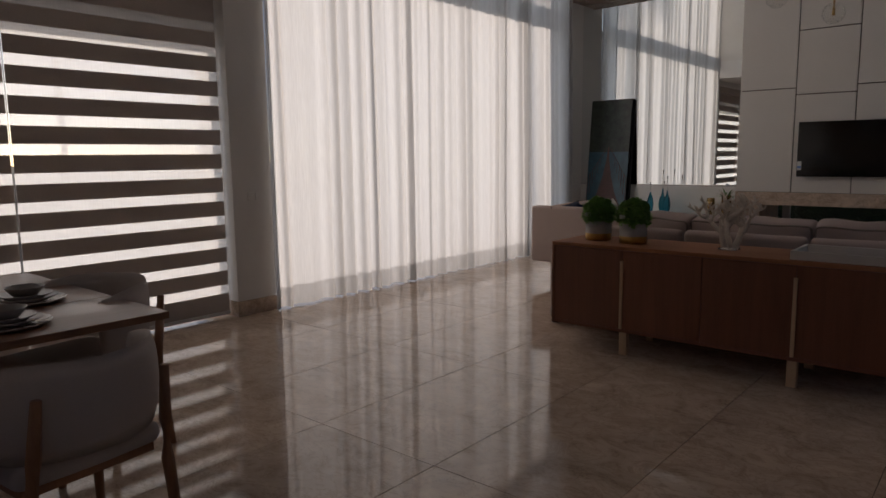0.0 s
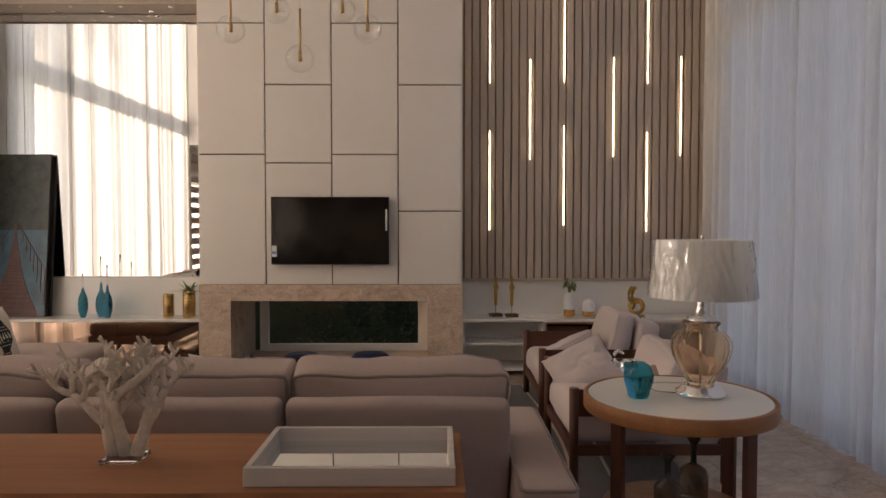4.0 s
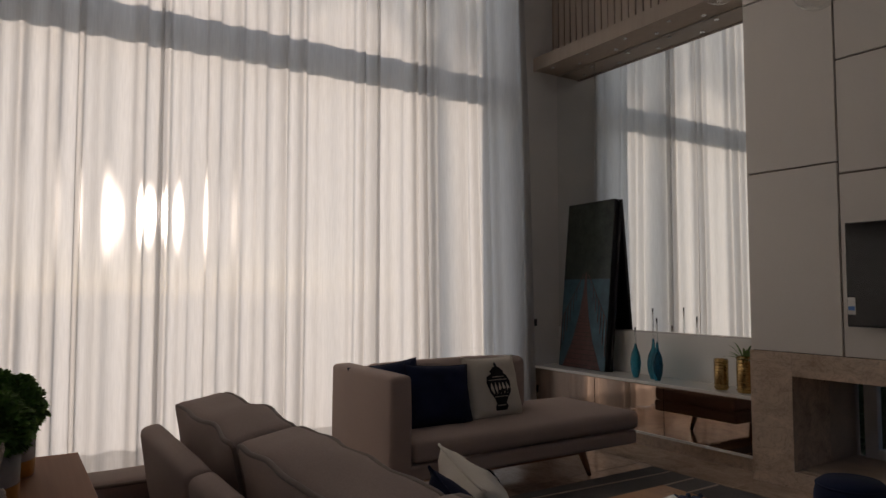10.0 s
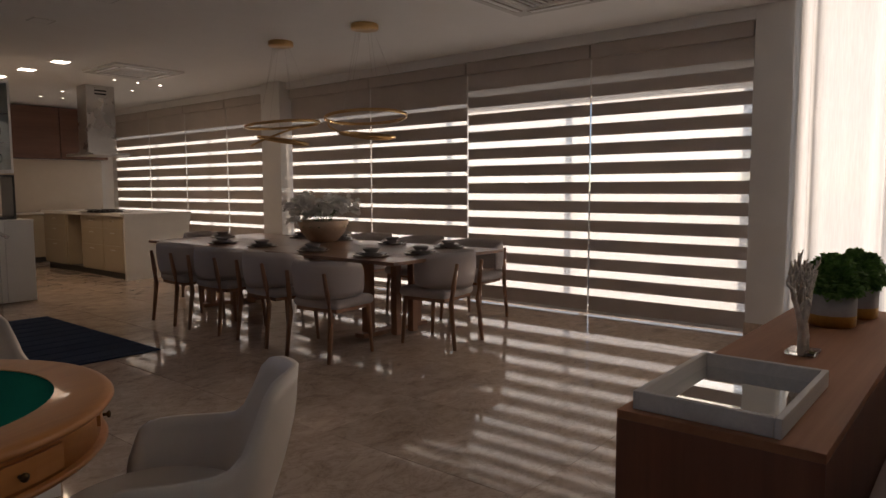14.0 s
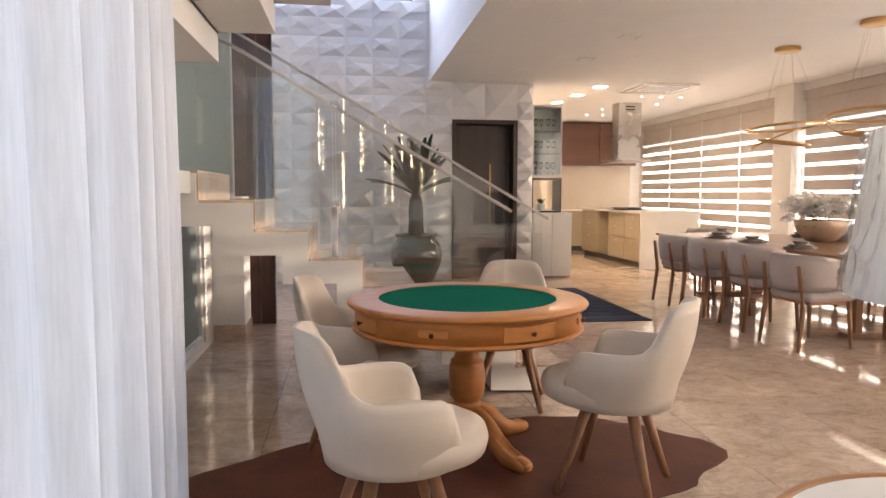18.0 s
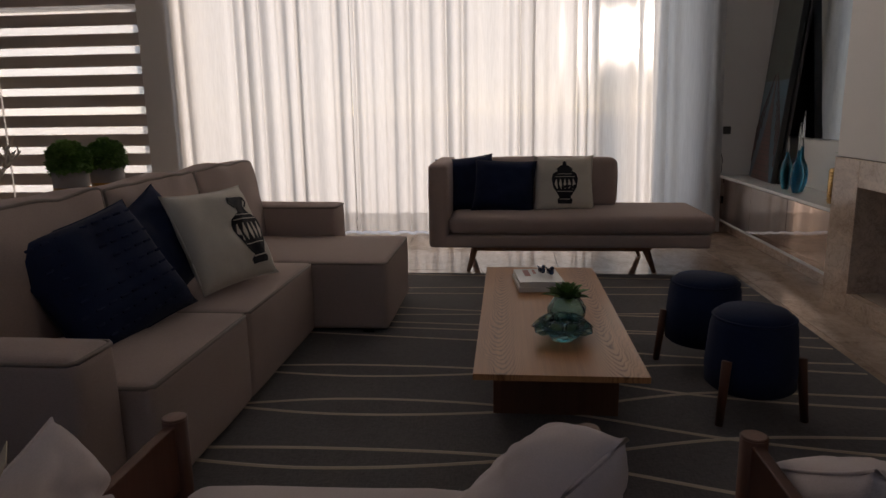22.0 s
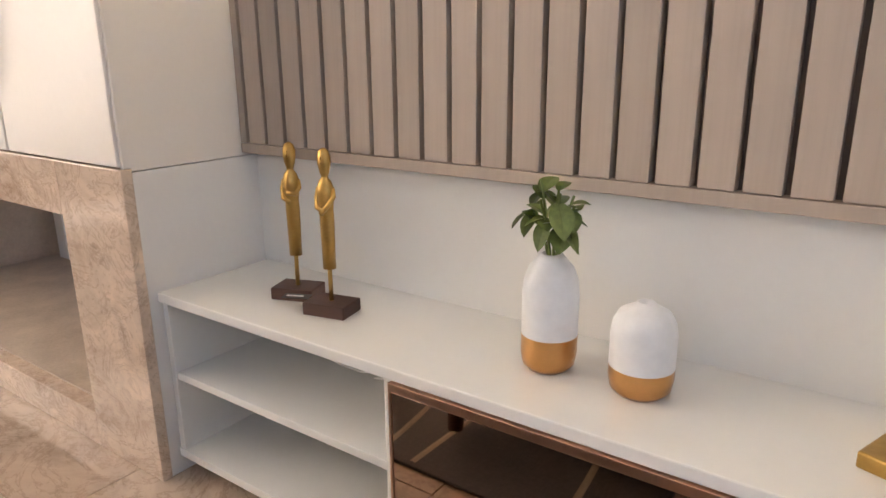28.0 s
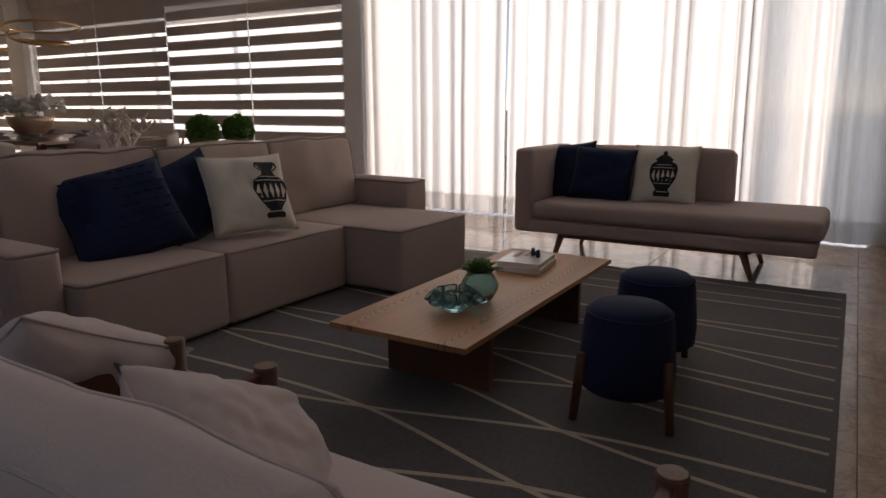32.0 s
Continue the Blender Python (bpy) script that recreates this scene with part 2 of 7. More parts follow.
def sheer(name, c, clear, glow=0.75, doubled=0.0, forward=0.0):
    """A thin cloth that lets light through; doubled: how much darker the strips painted for overlapped folds are;
    forward: the share that it scatters straight on between its threads.
    """
    m, t, n, l, p = nodes_of(name)
    out = n["Material Output"]
    v = coords(n, l, (90, 90, 6))
    th = noise_tex(n, l, v, 1.0, 2)
    r = ramp(n, [(0.3, tint(c, 0.9)), (0.7, c)])
    l.new(th, r.inputs[0])
    if doubled:
        # upright noise strips darken the colour, imitating the shade of overlapped folds
        d = ramp(n, [(0.36, (1 - doubled,) * 3), (0.5, (1 - doubled * 0.4,) * 3), (0.6, (1, 1, 1))])
        l.new(noise_tex(n, l, coords(n, l, (0.2, 4.0, 0.02)), 1.0, 2, 0.6), d.inputs[0])
        mu = n.new("ShaderNodeMix")
        mu.data_type, mu.blend_type = "RGBA", "MULTIPLY"
        mu.inputs[0].default_value = 1.0
        l.new(r.outputs[0], mu.inputs[6])
        l.new(d.outputs[0], mu.inputs[7])
        r = mu
    tr, di, ts = n.new("ShaderNodeBsdfTranslucent"), n.new("ShaderNodeBsdfDiffuse"), n.new("ShaderNodeBsdfTransparent")
    cloth = r.outputs[2] if doubled else r.outputs[0]
    l.new(cloth, tr.inputs[0])
    l.new(cloth, di.inputs[0])
    a, b = n.new("ShaderNodeMixShader"), n.new("ShaderNodeMixShader")
    a.inputs[0].default_value = glow
    l.new(di.outputs[0], a.inputs[1])
    l.new(tr.outputs[0], a.inputs[2])
    b.inputs[0].default_value = clear
    l.new(a.outputs[0], b.inputs[1])
    l.new(ts.outputs[0], b.inputs[2])
    last = b
    if forward:
        on, last = n.new("ShaderNodeBsdfRefraction"), n.new("ShaderNodeMixShader")
        on.inputs["IOR"].default_value, on.inputs["Roughness"].default_value = 1.04, 0.74
        l.new(cloth, on.inputs[0])
        last.inputs[0].default_value = forward
        l.new(b.outputs[0], last.inputs[1])
        l.new(on.outputs[0], last.inputs[2])
    l.new(last.outputs[0], out.inputs[0])
    n.remove(p)
    return m


def glass(name, c=(1, 1, 1), rough=0.0, ior=1.45, thin=False, shine=0.03):
    m, t, n, l, p = nodes_of(name)
    if thin:
        out = n["Material Output"]
        g, ts, mx = n.new("ShaderNodeBsdfGlossy"), n.new("ShaderNodeBsdfTransparent"), n.new("ShaderNodeMixShader")
        lw, fr = n.new("ShaderNodeLayerWeight"), n.new("ShaderNodeMapRange")
        lw.inputs["Blend"].default_value = 0.22
        fr.inputs["To Min"].default_value, fr.inputs["To Max"].default_value = shine, 0.6
        l.new(lw.outputs["Facing"], fr.inputs[0])
        g.inputs["Roughness"].default_value = rough
        ts.inputs[0].default_value = (*c, 1)
        l.new(fr.outputs[0], mx.inputs[0])
        l.new(ts.outputs[0], mx.inputs[1])
        l.new(g.outputs[0], mx.inputs[2])
        l.new(mx.outputs[0], out.inputs[0])
        n.remove(p)
        return m
    p.inputs["Base Color"].default_value = (*c, 1)
    p.inputs["Transmission Weight"].default_value = 1
    p.inputs["Roughness"].default_value = rough
    p.inputs["IOR"].default_value = ior
    return m


def glow(name, c, strength):
    m, t, n, l, p = nodes_of(name)
    p.inputs["Base Color"].default_value = (*c, 1)
    p.inputs["Emission Color"].default_value = (*c, 1)
    p.inputs["Emission Strength"].default_value = strength
    return m


def mirror(name, c, rough=0.01):
    m, t, n, l, p = nodes_of(name)
    v = coords(n, l)
    r = ramp(n, [(0.3, tint(c, 0.97)), (0.8, c)])
    l.new(noise_tex(n, l, v, 2.0), r.inputs[0])
    l.new(r.outputs[0], p.inputs["Base Color"])
    p.inputs["Metallic"].default_value = 1
    p.inputs["Roughness"].default_value = rough
    return m


M_WALL = plain("wall_paint", (0.78, 0.76, 0.73), 0.7, var=0.03, bump=0.05)
M_CEIL = plain("ceiling_paint", (0.82, 0.81, 0.79), 0.8, var=0.02, bump=0.03)
M_FLOOR = marble("floor_marble", (0.54, 0.415, 0.322), (0.38, 0.275, 0.205), (0.25, 0.16, 0.115), 0.05)
M_GROUT = plain("grout", (0.22, 0.17, 0.13), 0.9)
M_MARBLE = marble("fireplace_marble", (0.69, 0.54, 0.42), (0.50, 0.36, 0.26), (0.30, 0.18, 0.115), 0.13, 1.6, 0.015)
M_FIREBRICK = plain("fireplace_lining", (0.50, 0.39, 0.30), 0.6, var=0.18, scale=6, bump=0.3)
M_PANEL = plain("ivory_panel", (0.78, 0.73, 0.67), 0.38, var=0.03, scale=1.2, bump=0.02)
M_GROOVE = plain("panel_groove", (0.20, 0.16, 0.13), 0.6)
M_SLAT = timber("slat_wood", (0.415, 0.335, 0.268), (0.48, 0.39, 0.315), "z", 0.55, 9)
M_SLAT_BACK = plain("slat_gap", (0.19, 0.135, 0.10), 0.8)
M_WHITE = plain("white_lacquer", (0.80, 0.79, 0.75), 0.25, var=0.02, coat=0.3)
M_MIRROR = mirror("mirror_silver", (0.86, 0.88, 0.87))
M_BRONZE = mirror("bronze_mirror", (0.42, 0.30, 0.23), 0.03)
M_CURTAIN = sheer("sheer_curtain_cloth", (0.80, 0.797, 0.795), 0.012, 0.80, 0.08, 0.024)
M_CURTAIN_R = sheer("sheer_curtain_lined", (0.90, 0.90, 0.92), 0.03, 0.75, 0.08)
M_BAND = fabric("blind_band", (0.54, 0.48, 0.44), 300, 0.12, 0.3, 0.0)
M_SHEERBAND = sheer("blind_mesh", (0.95, 0.95, 0.94), 0.44, 0.82)
M_ALU = plain("white_aluminium", (0.75, 0.75, 0.74), 0.35, var=0.02)
M_GLASS = glass("window_glass", (0.95, 0.98, 0.97), 0.0, thin=True)
M_RAILGLASS = glass("railing_glass", (0.955, 0.975, 0.97), 0.0, thin=True, shine=0.09)
M_SOFA = fabric("taupe_linen", (0.405, 0.317, 0.283), 380, 0.10, 0.35, 0.04)
# piping of the sofa's linen, the shadow along the seams put into its darker colour
M_PIPING_SHADE = fabric("shaded_taupe_piping", (0.25, 0.205, 0.18), 380, 0.08)
M_PINK = fabric("pale_pinkish_linen", (0.57, 0.49, 0.475), 420, 0.06, 0.35, 0.06)
M_NAVY = fabric("navy_cloth", (0.010, 0.018, 0.052), 300, 0.22, 0.5, 0.05)
M_CREAM = fabric("cream_linen", (0.66, 0.61, 0.53), 360, 0.08)
M_INK = plain("black_ink", (0.015, 0.015, 0.02), 0.8)
M_WALNUT = timber("walnut", (0.07, 0.021, 0.010), (0.12, 0.040, 0.019), "z", 0.55, 8)
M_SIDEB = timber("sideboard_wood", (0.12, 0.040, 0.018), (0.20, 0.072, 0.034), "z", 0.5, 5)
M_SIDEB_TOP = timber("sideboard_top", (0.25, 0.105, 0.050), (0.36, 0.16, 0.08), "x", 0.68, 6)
M_SIDEB_TOP.node_tree.nodes["Principled BSDF"].inputs["Specular IOR Level"].default_value = 0.2
M_LIGHTOAK = timber("light_oak", (0.40, 0.26, 0.15), (0.55, 0.38, 0.24), "z", 0.45, 6)


def arched_oak(name, dark, light, rough):
    """Book-matched flat-sawn oak: nested arches along both long edges, straight grain between them, fine pores."""
    m, t, n, l, p = nodes_of(name)

    def calc(op, *args):
        q = n.new("ShaderNodeMath")
        q.operation = op
        for i, v in enumerate(args):
            if isinstance(v, (int, float)):
                q.inputs[i].default_value = v
            else:
                l.new(v, q.inputs[i])
        return q.outputs[0]

    sep = n.new("ShaderNodeSeparateXYZ")
    l.new(coords(n, l, (1, 1, 1)), sep.inputs[0])
    wander = noise_tex(n, l, coords(n, l, (2.2, 5, 5)), 1.0, 3)
    across = calc("ADD", calc("SUBTRACT", calc("ABSOLUTE", sep.outputs[1]), 0.215), calc("MULTIPLY", calc("SUBTRACT", wander, 0.5), 0.10))
    bow = calc("MULTIPLY", calc("POWER", calc("ABSOLUTE", calc("DIVIDE", across, 0.02)), 1.7), 0.55)
    field = calc("ADD", calc("ADD", calc("DIVIDE", sep.outputs[0], 0.055), bow), calc("MULTIPLY", wander, 5.0))
    line = calc("POWER", calc("MULTIPLY_ADD", calc("SINE", calc("MULTIPLY", field, 6.283)), 0.5, 0.5), 2.5)
    near = calc("MULTIPLY_ADD", calc("SMOOTH_MAX", calc("SUBTRACT", 1.0, calc("DIVIDE", calc("ABSOLUTE", across), 0.105)), 0.0, 0.2), 0.85, 0.05)
    straight = noise_tex(n, l, coords(n, l, (0.8, 60, 60)), 1.0, 2)
    pores = noise_tex(n, l, coords(n, l, (9, 260, 260)), 1.0, 2)
    tone = calc("SUBTRACT", calc("ADD", calc("MULTIPLY_ADD", pores, 0.35, 0.45), calc("MULTIPLY", straight, 0.45)), calc("MULTIPLY", calc("MULTIPLY", line, near), 0.55))
    r = ramp(n, [(0.30, dark), (0.62, tuple((a * 0.4 + b * 0.6) for a, b in zip(dark, light))), (0.95, light)])
    l.new(tone, r.inputs[0])
    l.new(r.outputs[0], p.inputs["Base Color"])
    p.inputs["Roughness"].default_value = rough
    bump_to(n, l, p, pores, 0.1, 0.002)
    return m


M_OAK = arched_oak("oak_veneer", (0.17, 0.070, 0.026), (0.48, 0.235, 0.098), 0.42)
M_OAK.node_tree.nodes["Principled BSDF"].inputs["Specular IOR Level"].default_value = 0.3
M_HONEY = timber("honey_wood", (0.42, 0.150, 0.038), (0.57, 0.235, 0.068), "xd", 0.44, 5, 0.12)
M_LEGWOOD = timber("leg_wood", (0.22, 0.10, 0.05), (0.36, 0.18, 0.095), "z", 0.4, 9)
M_FELT = fabric("green_felt", (0.006, 0.125, 0.085), 700, 0.15, 0.2, 0.0, 1.0)
M_LEATHER = plain("cream_leather", (0.60, 0.52, 0.44), 0.42, var=0.05, scale=5, fine=260, bump=0.15, dist=0.001)
M_HIDE = plain("brown_cowhide", (0.105, 0.031, 0.014), 0.8, var=0.45, scale=4, fine=120, bump=0.3)
M_RUG = fabric("grey_rug", (0.082, 0.074, 0.073), 150, 0.4, 0.8, 0.2)
M_RUGLINE = fabric("rug_line", (0.46, 0.38, 0.29), 200, 0.1, 0.4, 0.2)
M_NAVYRUG = fabric("navy_mat", (0.018, 0.028, 0.055), 160, 0.3, 0.6, 0.0, 1.0)
M_BLACK = plain("black_plastic", (0.012, 0.012, 0.013), 0.35)
M_SCREEN = plain("tv_screen", (0.006, 0.006, 0.007), 0.08)
M_GOLD = plain("gold_leaf", (0.52, 0.325, 0.105), 0.37, 1.0, 0.2, 14, bump=0.18)
M_BRASS = plain("brushed_brass", (0.58, 0.38, 0.17), 0.3, 1.0, 0.06)
M_CHROME = plain("chrome", (0.78, 0.78, 0.79), 0.06, 1.0, 0.02)
M_STEEL = plain("brushed_steel", (0.52, 0.50, 0.48), 0.28, 1.0, 0.05)
M_LED = glow("led_strip", (1.0, 0.86, 0.55), 6.5)
M_LAMPON = glow("downlight_glow", (1.0, 0.93, 0.80), 9)

M_FELT.node_tree.nodes["Principled BSDF"].inputs["Specular IOR Level"].default_value = 0.0
M_RIMWOOD = timber("rim_wood", (0.25, 0.10, 0.034), (0.38, 0.165, 0.058), "x", 0.45, 5)

# ---- mesh helpers ----
def thing(name, x=0, y=0, z=0, rz=0, label="", category="", group="", kind=""):
    ob = new(name)
    ob.empty_display_size = 0.1
    ob.matrix_world = pose(x, y, z, 0, 0, rz)
    return tagged(ob, label, category, group, kind)


def part(name, bm, material, parent=None, label="", smooth=False):
    """Link a bmesh as one mesh object under a thing or a part."""
    me = bpy.data.meshes.new(name)
    bmesh.ops.recalc_face_normals(bm, faces=bm.faces)
    bm.to_mesh(me)
    bm.free()
    for mt in material if isinstance(material, (list, tuple)) else [material]:
        me.materials.append(mt)
    if smooth:
        me.polygons.foreach_set("use_smooth", [True] * len(me.polygons))
    ob = new(name, me)
    if parent:
        ob.parent = parent
    if label:
        ob["label"] = label
    return ob


def piece(name, mesh, parent, m):
    ob = new(name, mesh)
    ob.parent = parent
    ob.matrix_local = m
    return ob


def box(bm, x0, x1, y0, y1, z0, z1, bevel=0.0, seg=2):
    r = bmesh.ops.create_cube(bm, size=1)
    vs = r["verts"]
    bmesh.ops.scale(bm, vec=(x1 - x0, y1 - y0, z1 - z0), verts=vs)
    bmesh.ops.translate(bm, vec=((x0 + x1) / 2, (y0 + y1) / 2, (z0 + z1) / 2), verts=vs)
    if bevel:
        es = list({e for v in vs for e in v.link_edges})
        bmesh.ops.bevel(bm, geom=es, offset=bevel, segments=seg, affect="EDGES", profile=0.5)
    return bm


def boxes(*rows, bevel=0.0):
    bm = bmesh.new()
    for r in rows:
        box(bm, *r, bevel=bevel)
    return bm


def box_mesh(name, sx, sy, sz, material, bevel=0.0):
    bm = boxes((-sx / 2, sx / 2, -sy / 2, sy / 2, -sz / 2, sz / 2), bevel=bevel)
    me = bpy.data.meshes.new(name)
    bm.to_mesh(me)
    bm.free()
    me.materials.append(material)
    return me


def rod(bm, a, b, r0, r1=None, seg=12):
    a, b = Vector(a), Vector(b)
    d = b - a
    m = Matrix.Translation((a + b) / 2) @ d.to_track_quat("Z", "Y").to_matrix().to_4x4()
    bmesh.ops.create_cone(bm, cap_ends=True, segments=seg, radius1=r0, radius2=r0 if r1 is None else r1, depth=d.length, matrix=m)
    return bm


def lathe(bm, prof, seg=32, cx=0, cy=0, cz=0, ripple=0, amp=0.0):
    rings = []
    for r, z in prof:
        if r < 1e-5:
            rings.append([bm.verts.new((cx, cy, cz + z))])
        else:
            rings.append([bm.verts.new((cx + (r * (1 + amp * math.cos(ripple * a))) * math.cos(a), cy + (r * (1 + amp * math.cos(ripple * a))) * math.sin(a), cz + z))
                          for a in (2 * math.pi * i / seg for i in range(seg))])
    for p, q in zip(rings, rings[1:]):
        if len(p) == 1 and len(q) == 1:
            continue
        for i in range(seg):
            j = (i + 1) % seg
            if len(p) == 1:
                bm.faces.new((p[0], q[i], q[j]))
            elif len(q) == 1:
                bm.faces.new((p[i], p[j], q[0]))
            else:
                bm.faces.new((p[i], p[j], q[j], q[i]))
    return bm


def tube(bm, pts, r, seg=8, closed=False, taper=None):
    pts = [Vector(p) for p in pts]
    n = len(pts)
    rings = []
    up = Vector((0, 0, 1))
    for i, p in enumerate(pts):
        if closed:
            d = pts[(i + 1) % n] - pts[i - 1]
        else:
            d = pts[min(i + 1, n - 1)] - pts[max(i - 1, 0)]
        d.normalize()
        side = d.cross(up)
        if side.length < 0.05:
            side = d.cross(Vector((1, 0, 0)))
        side.normalize()
        other = side.cross(d)
        rr = r if taper is None else r * taper(i / max(1, n - 1))
        rings.append([bm.verts.new(p + side * rr * math.cos(a) + other * rr * math.sin(a)) for a in (2 * math.pi * k / seg for k in range(seg))])
    pairs = list(zip(rings, rings[1:])) + ([(rings[-1], rings[0])] if closed else [])
    for a, b in pairs:
        for k in range(seg):
            bm.faces.new((a[k], a[(k + 1) % seg], b[(k + 1) % seg], b[k]))
    if not closed:
        bm.faces.new(rings[0][::-1])
        bm.faces.new(rings[-1])
    return bm


def swell(o, h, bulge, wob, seed):
    """Moves a point of a padded block of half size h out with its swollen, slightly uneven faces."""
    u = [o[i] / h[i] for i in range(3)]
    for i in range(3):
        j, k = (i + 1) % 3, (i + 2) % 3
        o[i] += bulge[i] * u[i] * max(0, 1 - u[j] ** 2) * max(0, 1 - u[k] ** 2)
    if wob:
        o += noise.noise_vector(Vector((o.x * 5 + seed * 7.3, o.y * 5, o.z * 5))) * wob
    return o


def seam_ring(size, r, side, bulge, wob, seed, m):
    """The closed line of the piping round one broad face (side -1 or 1 along y) of a padded block."""
    h = [k / 2 for k in size]
    a, b, c = (k - r * .29 for k in h)
    ring = []
    for u, v in [(-1 + .08 * i, -1) for i in range(25)] + [(1, -1 + .08 * i) for i in range(25)] + [(1 - .08 * i, 1) for i in range(25)] + [(-1, 1 - .08 * i) for i in range(25)]:
        trim = 1 - .02 * (abs(u) > .95 and abs(v) > .95)
        ring.append(m @ swell(Vector((u * a * trim, side * b, v * c * trim)), h, bulge, wob, seed))
    return ring


def soft(bm, cx, cy, cz, sx, sy, sz, r=0.03, bulge=(0, 0, 0), wob=0.0, seed=0, inner=5, m=None):
    """A padded block: rounded edges, faces that swell, slightly uneven."""
    h = (sx / 2, sy / 2, sz / 2)
    r = min(r, *[k * 0.98 for k in h])

    def samples(k):
        a = [-k, -k + 0.25 * r, -k + 0.6 * r, -k + r]
        inn = [-(k - r) + 2 * (k - r) * i / (inner + 1) for i in range(1, inner + 1)]
        return a + inn + [-v for v in reversed(a)]

    ax = [samples(k) for k in h]
    seen = {}

    def vert(p):
        key = tuple(round(v, 5) for v in p)
        if key not in seen:
            q = [max(-(k - r), min(k - r, v)) for v, k in zip(p, h)]
            d = Vector([v - w for v, w in zip(p, q)])
            o = Vector(q) + (d.normalized() * r if d.length > 1e-9 else d)
            o = swell(o, h, bulge, wob, seed) + Vector((cx, cy, cz))
            seen[key] = bm.verts.new(m @ o if m else o)
        return seen[key]

    for i in range(3):
        j, k = (i + 1) % 3, (i + 2) % 3
        for s in (-1, 1):
            for a0, a1 in zip(ax[j], ax[j][1:]):
                for b0, b1 in zip(ax[k], ax[k][1:]):
                    q = []
                    for a, b in ((a0, b0), (a1, b0), (a1, b1), (a0, b1)):
                        p = [0, 0, 0]
                        p[i], p[j], p[k] = s * h[i], a, b
                        q.append(vert(p))
                    if s < 0:
                        q.reverse()
                    if len(set(q)) > 2:
                        bm.faces.new(list(dict.fromkeys(q)))
    return bm


def pillow(bm, w, h, t, n=18, seed=0, crease=0.012, m=None, fold=0.0):
    """A stuffed cushion in the local x-z plane, thick along y, with drawn-out corners; fold: the depth of its crumpled folds."""
    def at(u, v, side):
        pinch = 1 - 0.07 * (1 - abs(u) ** 2.2) * abs(v) ** 3
        pinch2 = 1 - 0.07 * (1 - abs(v) ** 2.2) * abs(u) ** 3
        th = t / 2 * (max(0, 1 - u ** 4) ** 0.6) * (max(0, 1 - v ** 4) ** 0.6)
        c = noise.noise(Vector((u * 1.9 + seed * 3.1, v * 1.9 - seed, side * 2.0))) * crease * 1.6 + noise.noise(Vector((u * 5 + seed, v * 5, side))) * crease * 0.6
        edge = max(0, 1 - max(abs(u), abs(v)) ** 6)
        if fold:
            q = Vector((u * 1.0 + v * .5 + seed * 1.7, v * 1.3 - seed, side * .7))
            c -= fold * max(0, 1 - 4.0 * abs(noise.noise(q))) ** 2 + fold * .5 * max(0, 1 - 5.0 * abs(noise.noise(q * 1.8))) ** 2
        p = Vector((u * w / 2 * pinch2, side * (th + c * edge), v * h / 2 * pinch))
        return m @ p if m else p
    vs = {}
    for side in (-1, 1):
        for i in range(n + 1):
            for j in range(n + 1):
                u, v = -1 + 2 * i / n, -1 + 2 * j / n
                rim = i in (0, n) or j in (0, n)
                key = (0 if rim else side, i, j)
                if key not in vs:
                    vs[key] = bm.verts.new(at(u, v, side))
        for i in range(n):
            for j in range(n):
                q = []
                for a, b in ((i, j), (i + 1, j), (i + 1, j + 1), (i, j + 1)):
                    rim = a in (0, n) or b in (0, n)
                    q.append(vs[(0 if rim else side, a, b)])
                if side > 0:
                    q.reverse()
                bm.faces.new(q)
    return bm


def prism(bm, outline, z0, z1, axis="z"):
    """A plate of the given outline; axis: the way it is thick."""
    def at(a, b, c):
        return {"z": (a, b, c), "y": (a, c, b), "x": (c, a, b)}[axis]
    lo = [bm.verts.new(at(a, b, z0)) for a, b in outline]
    hi = [bm.verts.new(at(a, b, z1)) for a, b in outline]
    bm.faces.new(lo[::-1])
    bm.faces.new(hi)
    n = len(lo)
    for i in range(n):
        bm.faces.new((lo[i], lo[(i + 1) % n], hi[(i + 1) % n], hi[i]))
    return bm

# ---- plan (metres) ----
XW, XR = -5.25, 2.45          # window wall, right wall of the living room
YB = 9.85                     # back wall
Z_LOW, Z_HIGH = 2.95, 5.73    # ceilings
Y_EDGE, X_VOID = 4.08, 0.47   # where the low ceiling ends
Y_3D = -3.6                   # wall with faceted panels
X_FAR = 3.65


def struct(name, bm, material, label="", category="wall", smooth=False):
    return tagged(part(name, bm, material, None, "", smooth), label, category, "", "structure")


# ground and garden outside
struct("ground", boxes((-260, 260, -260, 260, -0.5, -0.22)), plain("paving_outside", (0.34, 0.31, 0.27), 0.9, var=0.15), "pale paved ground outside the house", "ground")
struct("floor_slab", boxes((-5.6, 3.9, -9.3, 10.3, -0.22, -0.012)), M_GROUT, "stone floor bed with narrow grout joints", "floor")

# window wall on the left: solid pieces round the openings
struct("wall_west", boxes((-5.55, -5.05, 9.22, 10.05, 0, Z_HIGH + .3), (-5.55, XW, 4.12, 9.22, 5.66, Z_HIGH + .3),
                          (-5.55, XW, -9.2, 3.72, 2.34, 6.2), (-5.55, XW, -9.2, -8.6, 0, 2.34)),
       M_WALL, "plain white plastered window wall", "wall")
struct("column_1", boxes((-5.55, -5.04, 3.72, 4.12, 0.13, Z_HIGH + .3), bevel=0.004), M_WALL, "white plastered square column beside the tall curtain", "column")
struct("column_base_1", boxes((-5.56, -5.028, 3.71, 4.13, 0, 0.13), bevel=0.003), M_MARBLE, "beige marble plinth of the column", "baseboard")
